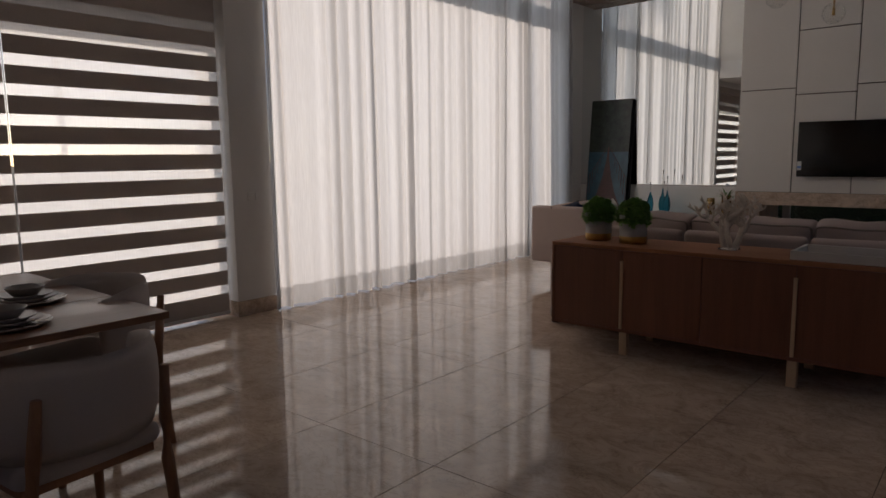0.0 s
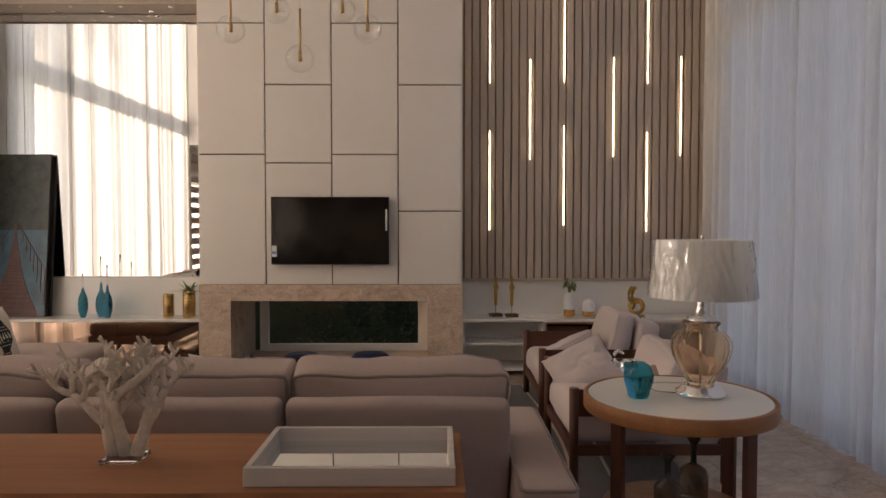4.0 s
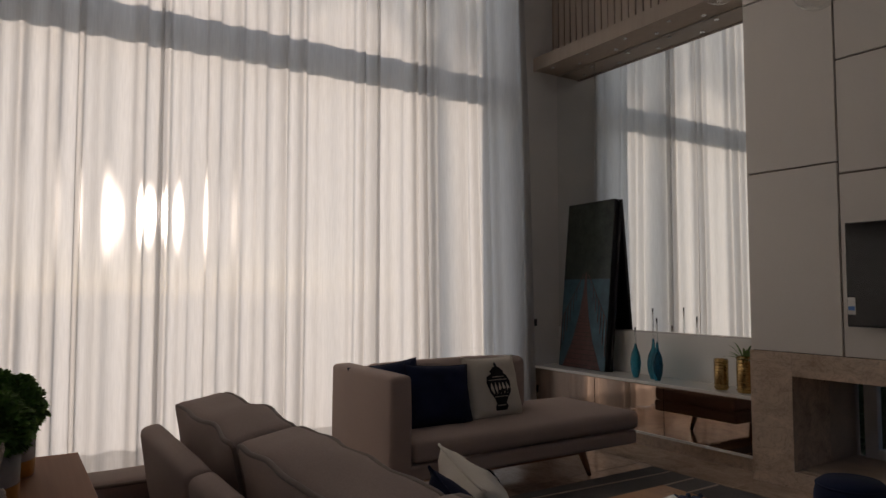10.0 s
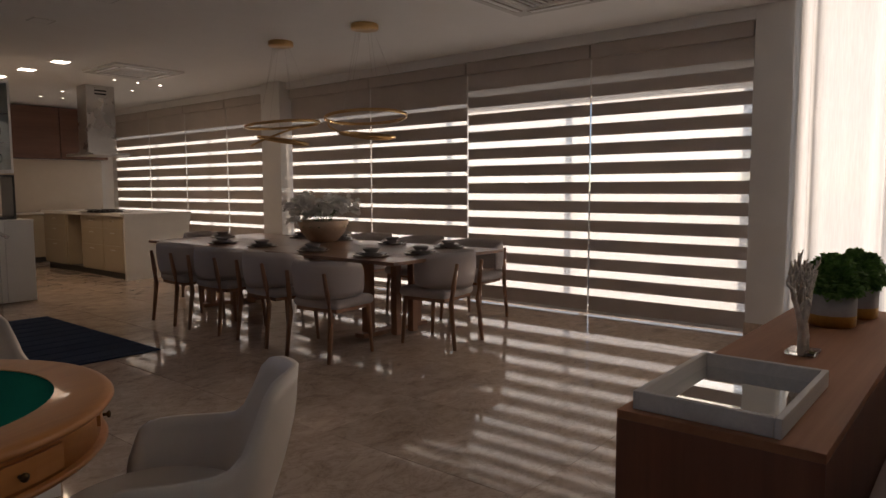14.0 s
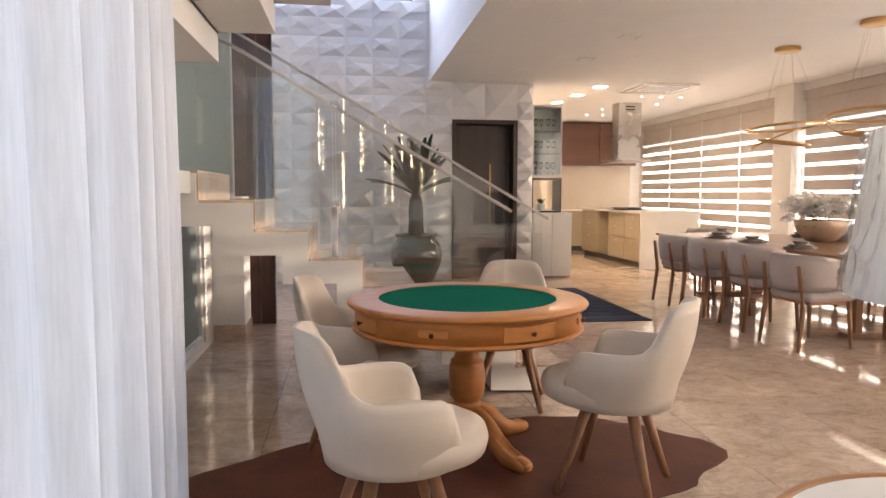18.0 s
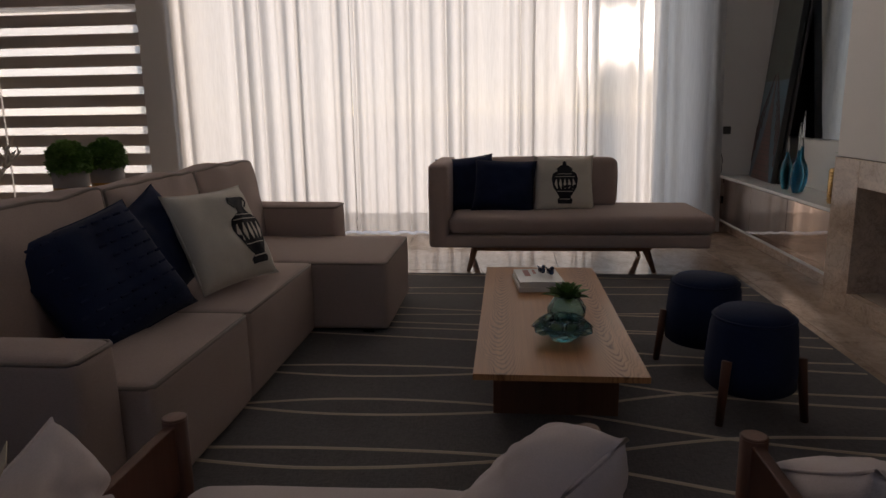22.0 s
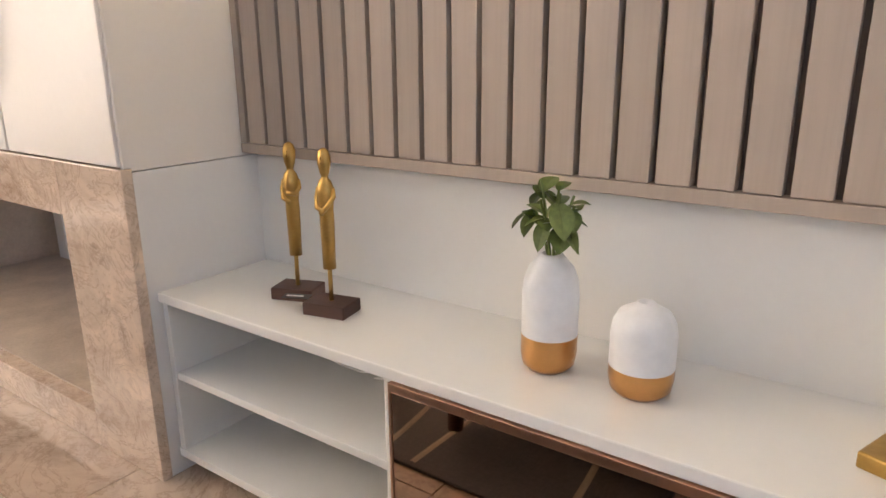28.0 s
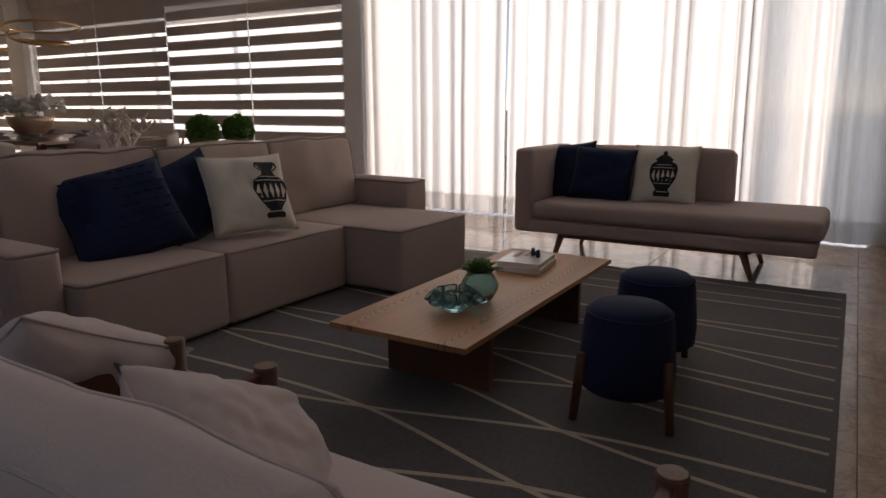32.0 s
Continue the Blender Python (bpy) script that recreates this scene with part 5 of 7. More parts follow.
part("vessel", lathe(bmesh.new(), [(0, 0), (.045, 0), (.05, .006), (.078, .05), (.08, .08), (.06, .115), (.05, .125), (.062, .14), (.056, .14), (.046, .126), (.056, .11), (.072, .08), (.07, .052), (.04, .012), (0, .01)], 40, ripple=12, amp=.035), M_TEALGLASS, vs, "", True)
for k in range(38):
    a, e = k * 2.4, .12 + 1.2 * (k / 38)
    L = .115 - .055 * k / 38
    bm = bmesh.new()
    leaf(bm, (.008 * math.cos(a), .008 * math.sin(a), .12), (L * math.cos(a) * math.cos(e), L * math.sin(a) * math.cos(e), .130 + L * math.sin(e)), L * .22, .1, .4)
    part("leaf", bm, M_LEAF_L, vs, "fleshy green leaf" if k == 0 else "")
bw = thing("glass_bowl", -.90, 7.63, .297, 20, "wavy petal-edged teal glass bowl", "bowl")
bm = bmesh.new()
lathe(bm, [(0, .0), (.045, .0), (.05, .012), (.075, .04), (.085, .06), (.07, .045), (.04, .02), (0, .016)], 40)
part("vessel", bm, M_TEALGLASS, bw, "", True)
for k in range(9):
    cup = lathe(bmesh.new(), [(0, 0), (.014, 0), (.026, .014), (.032, .036), (.035, .044), (.031, .045), (.026, .034), (.019, .016), (0, .008)], 22, ripple=5, amp=.06)
    q = part("petal", cup, M_TEALGLASS, bw, "", True)
    q.matrix_local = pose(0, 0, 0, 0, 0, 40 * k) @ pose(.070, 0, .036, 0, 42, 0)

# ---- stools ----
for x, y, legs in ((-.89, 8.36, (-47, 65, 189)), (-1.43, 8.325, (-96, 150, 27))):
    st = thing("stool", x, y, .012, 0, "round navy upholstered stool with dark wooden legs", "stool", "navy stools")
    part("seat_drum", lathe(bmesh.new(), [(0, .11), (.15, .11), (.168, .125), (.171, .20), (.158, .36), (.146, .40), (.125, .418), (0, .426)], 40), M_NAVY, st, "", True)
    part("seam", tube(bmesh.new(), [(.150 * math.cos(a), .150 * math.sin(a), .392) for a in (2 * math.pi * i / 40 for i in range(40))], .005, 6, True), M_NAVY, st, "", True)
    for deg in legs:
        a = math.radians(deg)
        part("leg", rod(bmesh.new(), (.176 * math.cos(a), .176 * math.sin(a), .25), (.203 * math.cos(a), .203 * math.sin(a), .0), .019, .015), M_WALNUT, st, "", True)


# ---- armchairs ----
M_ENDGRAIN = plain("walnut_end_grain", (0.21, 0.115, 0.08), 0.55, var=0.2, scale=30, fine=200)


def armchair(x, y, label, seed, side, sag=0, shell_z=.470, card=True, drop=0):
    """Faces -x; the origin is on the floor under its middle; side: the arm on which its loose pillow stands."""
    c = thing("armchair", x, y, .012, 0, label, "armchair", "linen armchairs")
    h = .54
    for sx in (-.425, .425):
        for sy in (-1, 1):
            q = part("post", rod(bmesh.new(), (sx, sy * .445, 0), (sx, sy * .445, h), .025, .027, 16), M_WALNUT, c, "", True)
            part("post_cap", lathe(bmesh.new(), [(.0, h + .003), (.024, h + .002), (.0275, h - .003)], 16, sx, sy * .445), M_ENDGRAIN, q, "paler end grain")
    for sy in (-1, 1):
        part("arm_board", boxes((-.402, .402, sy * .445 - .012, sy * .445 + .012, .38, .53), bevel=0.003), M_WALNUT, c)
        part("side_rail", boxes((-.402, .402, sy * .445 - .014, sy * .445 + .014, .16, .22), bevel=0.004), M_WALNUT, c)
    part("front_rail", boxes((-.439, -.411, -.42, .42, .16, .22), bevel=0.004), M_WALNUT, c)
    part("back_rail", boxes((.411, .439, -.42, .42, .16, .22), bevel=0.004), M_WALNUT, c)
    part("seat_cushion", soft(bmesh.new(), -.06, 0, .31, .74, .84, .19, .06, (.01, .01, .03), .012, seed), M_PINK, c, "", True)
    bm = soft(bmesh.new(), 0, 0, 0, .16, .82, .50, .035, (.012, .006, .004), .006, seed + 1)
    bmesh.ops.transform(bm, matrix=pose(.355, 0, shell_z, 0, 7, 0), verts=bm.verts)
    part("back_shell", bm, M_PINK, c, "", True)
    m = pose(.18, -.045, .572 + drop, 0, 0, 90) @ pose(0, 0, 0, 14, -sag, 0)
    bm = soft(bmesh.new(), 0, 0, 0, .66, .14, .41, .04, (.012, .028, .018), .018, seed + 2, 9, m)
    cu = part("back_cushion", bm, M_PINK, c, "plump linen back cushion", True)
    for face in (-1, 1):
        part("seam", tube(bmesh.new(), seam_ring((.66, .14, .41), .04, face, (.012, .028, .018), .018, seed + 2, m), .004, 6, True), M_PINK, cu)
    if not card:
        return c
    t = part("hang_tag", boxes((-.055, .055, -.0015, .0015, -.034, .034)), M_BLACK, c, "black card hang tag with white writing")
    nrm = Vector((.62, side * .5, .42)).normalized()
    flat = Vector((0, 0, 1)).cross(nrm).normalized()
    up = nrm.cross(flat)
    long = (flat * .55 - up * .83).normalized()
    m = Matrix((long, -nrm, long.cross(-nrm))).transposed().to_4x4()
    m = m @ Matrix.Scale(.48, 4)
    m.translation = (.30, side * .395, .782)
    t.matrix_local = m
    part("punch_mark", lathe(bmesh.new(), [(0, 0), (.008, 0)], 14), M_WHITE, t).matrix_local = pose(-.042, -.0019, 0, 90, 0, 0)
    for k_ in range(6):
        part("print_bar", boxes((-.024 + .011 * k_, -.017 + .011 * k_, -.0022, -.0016, -.007, .009)), M_WHITE, t)
    return c


armchair(.845, 8.348, "low armchair in pale pinkish linen with dark wooden posts", 40, -1)
armchair(.835, 7.13, "low armchair in pale linen beside the round side table", 60, 1, 4, .42, False, -.07)
throw_pillow(0.655, 8.09, 0.475, .44, .40, .165, M_PINK, "crumpled pale linen cushion against the armchair's arm", 52, -28, 0, 9, None, False, .007)
throw_pillow(0.623, 7.441, 0.493, .44, .40, .19, M_PINK, "soft pale linen cushion against the armchair's arm", -48, -26, 0, 12, None, False, .007)
loose = throw_pillow(.83, 6.63, .47, .50, .30, .2, M_PINK, "slouching pale linen cushion with a paper tag, on the armchair", 26, 8, 4, 14, None, False, .010)
part("paper_tag", boxes((-.035, .035, -.0008, .0008, -.05, .05)), plain("kraft_paper", (0.5, 0.40, 0.28), 0.8), loose, "kraft paper tag").matrix_local = pose(-.02, .06, .165, -55, 12, 30)

# ---- sideboard ----
sb = thing("sideboard", -1.362, 4.945, 0, 0, "reddish brown wooden sideboard with four doors, behind the sofa", "sideboard")
W, D = 1.086, .255
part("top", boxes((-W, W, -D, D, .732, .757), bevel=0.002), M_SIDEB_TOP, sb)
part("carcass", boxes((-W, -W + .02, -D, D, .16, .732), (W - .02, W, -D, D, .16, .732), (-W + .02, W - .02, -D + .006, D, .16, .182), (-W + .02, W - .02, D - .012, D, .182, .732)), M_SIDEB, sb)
cuts = (-W + .022, -.538, 0.0, .543, W - .022)
for i in range(4):
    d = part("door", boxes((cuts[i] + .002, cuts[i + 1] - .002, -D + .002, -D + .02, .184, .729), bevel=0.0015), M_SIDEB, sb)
    if i in (0, 2):
        hx = cuts[i + 1]
        part("handle", boxes((hx - .012, hx + .010, -D - .010, -D + .001, .186, .66), bevel=0.003), M_LIGHTOAK, d, "pale wooden strip handle")
for x in (-.525, .543):
    for y in (-D + .03, D - .03):
        part("leg", boxes((x - .028, x + .028, y - .022, y + .022, 0, .16), bevel=0.003), M_LIGHTOAK, sb)

# ---- what stands on the sideboard ----
M_CONCRETE = plain("grey_concrete", (0.36, 0.34, 0.32), 0.8, var=0.12, scale=10, bump=0.2)
M_TOPIARY = plain("topiary_green", (0.18, 0.33, 0.085), 0.6, var=0.4, scale=40, fine=160)
for k, (x, y) in enumerate(((-2.225, 4.97), (-1.933, 4.925))):
    p = thing("potted_topiary", x, y, .758, 0, "leafy green ball plant in a grey and gold round pot", "potted plant", "ball plants on the sideboard")
    part("pot", lathe(bmesh.new(), [(.094, .05), (.095, .14), (.088, .14), (.086, .115), (0, .112)], 32), M_CONCRETE, p, "grey concrete pot", True)
    part("gold_band", lathe(bmesh.new(), [(0, 0), (.09, 0), (.094, .006), (.0945, .05)], 32), M_GOLD, p, "gold painted lower band", True)
    rnd = random.Random(20 + k)
    bm = bmesh.new()
    for i in range(1700):
        a, c = rnd.uniform(0, 6.283), rnd.uniform(-.75, 1)
        s = math.sqrt(1 - c * c)
        r = .100 * (1 + .22 * noise.noise(Vector((s * math.cos(a) * 2.4 + k * 5, s * math.sin(a) * 2.4, c * 2.4))))
        q = Vector((s * math.cos(a) * r, s * math.sin(a) * r, .196 + c * r * .92))
        n = Vector((s * math.cos(a), s * math.sin(a), c))
        L = rnd.uniform(.017, .034)
        d = (n + Vector((rnd.uniform(-1, 1), rnd.uniform(-1, 1), rnd.uniform(-.5, 1))) * .9).normalized()
        leaf(bm, q * 1.0, q + d * L, L * .5, .1, .3, 3)
    bmesh.ops.create_icosphere(bm, subdivisions=2, radius=.092, matrix=Matrix.Translation((0, 0, .196)))
    part("foliage", bm, M_TOPIARY, p, "dense small green leaves")
    part("price_card", boxes((-.02, .02, -.001, .001, -.014, .014)), M_ALU, p, "small white card").matrix_local = pose(-.03, -.112, .19, 15, 0, 20)

M_CORAL = plain("coral_white", (0.68, 0.60, 0.51), 0.9, var=0.15, scale=40, fine=200, bump=0.8, dist=0.006)
co = thing("coral_sculpture", -1.28, 4.945, .758, 0, "branching white coral ornament on a clear square base", "ornament")
part("base", boxes((-.055, .055, -.05, .05, 0, .014), bevel=0.002), glass("acrylic", (0.9, 0.93, 0.93), 0.02), co, "clear acrylic base")
bm = bmesh.new()
rnd = random.Random(77)


def branch(p, d, L, r, depth):
    pts, q = [p], Vector(p)
    dd = Vector(d)
    for i in range(4):
        dd = (dd + Vector((rnd.uniform(-.28, .28), rnd.uniform(-.2, .2), rnd.uniform(-.1, .25)))).normalized()
        q = q + dd * L / 4
        pts.append(tuple(q))
    tube(bm, pts, r, 8, taper=lambda f: 1.08 - .4 * f)
    bmesh.ops.create_icosphere(bm, subdivisions=1, radius=r * .78, matrix=Matrix.Translation(q))
    for i in range(1, 5):
        for _ in range(2):
            a = Vector((rnd.uniform(-1, 1), rnd.uniform(-1, 1), rnd.uniform(-.4, 1))).normalized()
            bmesh.ops.create_icosphere(bm, subdivisions=1, radius=r * rnd.uniform(.3, .5), matrix=Matrix.Translation(Vector(pts[i]) + a * r * .8))
    if depth:
        for k in range(2 + (rnd.random() > .55)):
            i = rnd.choice((2, 3, 4))
            side = Vector((rnd.choice((-1, 1)) * rnd.uniform(.5, 1.1), rnd.uniform(-.35, .35), rnd.uniform(.15, .9)))
            branch(pts[i], (dd * .5 + side).normalized(), L * rnd.uniform(.5, .7), r * .72, depth - 1)


for x, dx in ((-.03, -.45), (.0, .05), (.03, .5)):
    branch((x, 0, .01), (dx, 0, 1), .20, .021, 4)
for v in bm.verts:
    v.co.y *= .62
part("coral", bm, M_CORAL, co, "rough branching coral", True)

tr = thing("mirror_tray", -.585, 4.912, .758, 0, "square pale grey wooden tray with a mirrored bottom", "tray")
M_TRAY = timber("grey_washed_wood", (0.43, 0.385, 0.345), (0.57, 0.52, 0.47), "x", 0.6, 8)
for a, b, c, d in ((-.283, .283, -.188, -.170), (-.283, .283, .170, .188), (-.283, -.265, -.170, .170), (.265, .283, -.170, .170)):
    part("rim", boxes((a, b, c, d, 0, .052), bevel=0.003), M_TRAY, tr)
part("mirror_bottom", boxes((-.265, .265, -.170, .170, .004, .010)), M_MIRROR, tr, "mirrored tray bottom")

# ---- round side table with lamp and glass elephant ----
TX0, TY0, TZ = .655, 5.75, .745
tb = thing("side_table", TX0, TY0, 0, 30, "round side table with white top and wooden rim", "side table")
part("top", lathe(bmesh.new(), [(0, TZ), (.365, TZ), (.368, TZ - .004), (.368, TZ - .04), (0, TZ - .04)], 64), plain("white_top", (0.76, 0.75, 0.72), 0.3, var=0.03, coat=0.2), tb, "white lacquered top")
part("rim", lathe(bmesh.new(), [(.368, TZ - .06), (.385, TZ - .06), (.387, TZ - .055), (.387, TZ - .002), (.383, TZ + .002), (.368, TZ + .001), (.368, TZ - .06)], 64), M_RIMWOOD, tb, "wooden rim band", True)
for k in range(4):
    a = math.pi / 2 * k
    q = part("leg", boxes((-.03, .03, -.012, .012, 0, TZ - .058), bevel=0.003), M_WALNUT, tb)
    q.matrix_local = pose(.34 * math.cos(a), .34 * math.sin(a), 0, 0, 0, math.degrees(a) + 90)
for k in range(2):
    part("stretcher", boxes((-.34, .34, -.014, .014, .02, .06), bevel=0.003), M_WALNUT, tb).matrix_local = pose(0, 0, .002 * k + .0, 0, 0, 90 * k)
part("lower_shelf", lathe(bmesh.new(), [(0, .27), (.30, .27), (.305, .266), (.305, .25), (0, .25)], 48), M_LEGWOOD, tb)
M_SMOKE = glass("smoked_glass", (0.30, 0.26, 0.20), 0.03)
for x, y, s in ((.60, 5.70, 1.0), (.76, 5.84, 1.12)):
    b = thing("decanter", x, y, .271, 0, "smoked glass bottle with a wide flared lip, on the lower shelf", "bottle", "bottles on the side table")
    part("body", lathe(bmesh.new(), [(0, 0), (.05 * s, 0), (.055 * s, .01), (.055 * s, .10 * s), (.045 * s, .12 * s), (.014, .14 * s), (.012, .21 * s), (.03, .235 * s), (.028, .235 * s), (.009, .21 * s), (.009, .15 * s), (0, .14 * s)], 24), M_SMOKE, b, "", True)

M_AMBER = glass("amber_glass", (0.975, 0.82, 0.66), 0.01, 1.3)
LX, LY = .752, 5.755
lamp = thing("table_lamp", LX, LY, TZ + .001, 0, "amber glass urn table lamp, its shade still in plastic film", "table lamp")
part("base", lathe(bmesh.new(), [(0, 0), (.10, 0), (.104, .008), (.098, .02), (.082, .028), (.078, .04), (.062, .048), (0, .05)], 48), M_CHROME, lamp, "chrome foot", True)
prof = [(.052, .05), (.062, .07), (.088, .11), (.112, .16), (.122, .20), (.118, .235), (.098, .26), (.072, .272), (.064, .285), (.076, .305), (.068, .312)]
part("glass_body", lathe(bmesh.new(), prof + [(r - .006, z) for r, z in reversed(prof[1:])] + [(.046, .058)], 96, ripple=14, amp=.022), M_AMBER, lamp, "amber glass urn", True)
part("neck", lathe(bmesh.new(), [(0, .30), (.066, .31), (.06, .325), (.035, .335), (.022, .345), (.026, .355), (.018, .362), (.024, .372), (.017, .382), (.022, .39), (.012, .40), (.012, .44), (0, .445)], 32), M_CHROME, lamp, "chrome turned neck", True)
part("stem", rod(bmesh.new(), (0, 0, .05), (0, 0, .30), .006, seg=10), M_CHROME, lamp, "", True)
part("finial", lathe(bmesh.new(), [(0, .650), (.004, .650), (.008, .665), (.0, .675)], 12), M_CHROME, lamp, "", True)
part("shade_rod", rod(bmesh.new(), (0, 0, .44), (0, 0, .655), .004, seg=8), M_CHROME, lamp)
shade = part("shade", lathe(bmesh.new(), [(.210, .410), (.211, .413), (.186, .648), (.184, .650), (.182, .648), (.206, .413), (.210, .410)], 64), sheer("shade_cloth", (0.95, 0.93, 0.89), 0.0, 0.55), lamp, "pale cloth shade", True)
bm = bmesh.new()
rows = []
for j in range(25):
    f = j / 24
    row = []
    for i in range(160):
        a = 2 * math.pi * i / 160
        r = .2125 - .025 * f + .0035 * abs(noise.noise(Vector((math.cos(a) * 3.2, math.sin(a) * 3.2, f * 1.2)))) + .011 * max(0, 1 - abs(2.6 * noise.noise(Vector((a * 4.4, f * 2.2 + a * .9, 2.0))))) ** 4
        row.append(bm.verts.new((r * math.cos(a), r * math.sin(a), .411 + .238 * f)))
    rows.append(row)
for p, q in zip(rows, rows[1:]):
    for i in range(160):
        bm.faces.new((p[i], p[(i + 1) % 160], q[(i + 1) % 160], q[i]))
part("plastic_film", bm, glass("plastic_film", (0.98, 0.98, 0.98), 0.10, thin=True, shine=0.14), shade, "crinkled clear plastic film", True)
part("paper_label", boxes((-.032, .032, -.0006, .0006, -.013, .013)), M_ALU, shade, "small printed paper label").matrix_local = pose(-.02, .220, .442, 6, 0, 5)
bm = tube(bmesh.new(), [(.02, .08, .003), (.06, .16, .003), (.16, .18, .003), (.22, .10, .003), (.20, -.02, .003), (.12, -.10, .003), (.06, -.06, .003)], .0028, 6)
part("cord", bm, glass("clear_cord", (0.75, 0.74, 0.7), 0.2), lamp, "clear power cord", True).matrix_local = pose(0, 0, 0, 0, 0, 95)

EX, EY = .48, 5.715
el = thing("glass_elephant", EX, EY, TZ + .001, 146, "blue and clear glass elephant with a raised trunk", "figurine")
el.scale = (1.06, 1.06, 1.06)
M_ELE = glass("elephant_blue", (0.012, 0.33, 0.48), 0.02, 1.4)
bm = lathe(bmesh.new(), [(0, 0), (.036, 0), (.041, .008), (.046, .03), (.056, .065), (.058, .095), (.045, .125), (.02, .14), (0, .142)], 28)
part("body", bm, M_ELE, el, "deep blue glass body", True)
bm = bmesh.new()
soft(bm, .045, 0, .118, .06, .05, .056, .024, inner=3)
tube(bm, [(.06, 0, .125), (.088, 0, .12), (.102, 0, .135), (.10, 0, .158), (.085, 0, .172), (.068, 0, .170), (.062, 0, .16)], .012, 10, taper=lambda f: 1 - .45 * f)
for s in (-1, 1):
    soft(bm, .03, s * .032, .115, .035, .014, .05, .007, inner=2)
part("head", bm, M_CLEARGLASS, el, "clear glass head, ears and trunk", True)

# ---- card table ----
CX, CY, CZ = 1.075, 3.22, .785
cd = thing("card_table", CX, CY, 0, 20, "round honey-wood card table with green felt, drawers and a turned pedestal", "card table")
part("top_ring", lathe(bmesh.new(), [(.445, CZ), (.57, CZ), (.592, CZ - .006), (.60, CZ - .016), (.592, CZ - .028), (.57, CZ - .032), (.445, CZ - .032), (.445, CZ)], 80), M_HONEY, cd, "", True)
part("felt", lathe(bmesh.new(), [(0, CZ - .003), (.445, CZ - .003), (.445, CZ - .03), (0, CZ - .03)], 80), M_FELT, cd, "inset green felt")
part("apron", lathe(bmesh.new(), [(.555, CZ - .032), (.558, CZ - .13), (.54, CZ - .13), (.54, CZ - .032)], 80), M_HONEY, cd, "", True)
part("apron_bead", lathe(bmesh.new(), [(.53, CZ - .13), (.572, CZ - .13), (.58, CZ - .138), (.572, CZ - .148), (.53, CZ - .15), (.0, CZ - .15), (0, CZ - .13)], 80), M_HONEY, cd, "", True)
for k in range(8):
    a0 = math.pi / 4 * k
    h = .27 if k % 2 == 0 else .13
    bm = bmesh.new()
    vs = []
    for rr in (.556, .566):
        for z in (CZ - .118, CZ - .052):
            vs.append([bm.verts.new((rr * math.cos(a0 + (h / .56) * (i / 6 - .5)), rr * math.sin(a0 + (h / .56) * (i / 6 - .5)), z + (.02 if k % 2 and z < CZ - .1 else 0) - (.015 if k % 2 and z > CZ - .1 else 0))) for i in range(7)])
    for i in range(6):
        for p, q in ((2, 3), (0, 2), (1, 3)):
            bm.faces.new((vs[p][i], vs[p][i + 1], vs[q][i + 1], vs[q][i]))
    bm.faces.new((vs[0][0], vs[1][0], vs[3][0], vs[2][0]))
    bm.faces.new((vs[0][6], vs[1][6], vs[3][6], vs[2][6]))
    dr = part("drawer_front", bm, M_HONEY, cd)
    kn_ = part("knob", lathe(bmesh.new(), [(0, 0), (.005, 0), (.005, .01), (.011, .014), (.011, .02), (0, .024)], 14), plain("aged_brass", (0.12, 0.08, 0.04), 0.35, 1.0), dr, "dark brass knob", True)
    kn_.matrix_local = Matrix.Translation((.566 * math.cos(a0), .566 * math.sin(a0), CZ - .085)) @ Vector((math.cos(a0), math.sin(a0), 0)).to_track_quat("Z", "Y").to_matrix().to_4x4()
part("pedestal", lathe(bmesh.new(), [(0, .635), (.085, .635), (.088, .615), (.07, .605), (.062, .59), (.060, .50), (.066, .475), (.080, .465), (.084, .455), (.078, .447), (.088, .44), (.092, .40), (.092, .33), (.086, .28), (.070, .262),
                                     (.064, .25), (.074, .243), (.074, .232), (.066, .225), (.066, .215), (.08, .205), (.08, .15), (.06, .125), (.03, .105), (0, .10)], 40), M_HONEY, cd, "turned pedestal column", True)
for k in range(4):
    bm = prism(bmesh.new(), [(.04, .225), (.11, .222), (.175, .19), (.235, .125), (.29, .078), (.345, .06), (.395, .068), (.43, .052), (.438, .02), (.41, .0), (.33, .0), (.265, .012), (.21, .055), (.165, .105), (.11, .138), (.04, .145)], -.034, .034, "y")
    bmesh.ops.bevel(bm, geom=bm.edges[:], offset=.009, segments=3, affect="EDGES")
    part("scroll_leg", bm, M_HONEY, cd, "carved curved leg", True).matrix_local = pose(0, 0, 0, 0, 0, 12 + 90 * k)


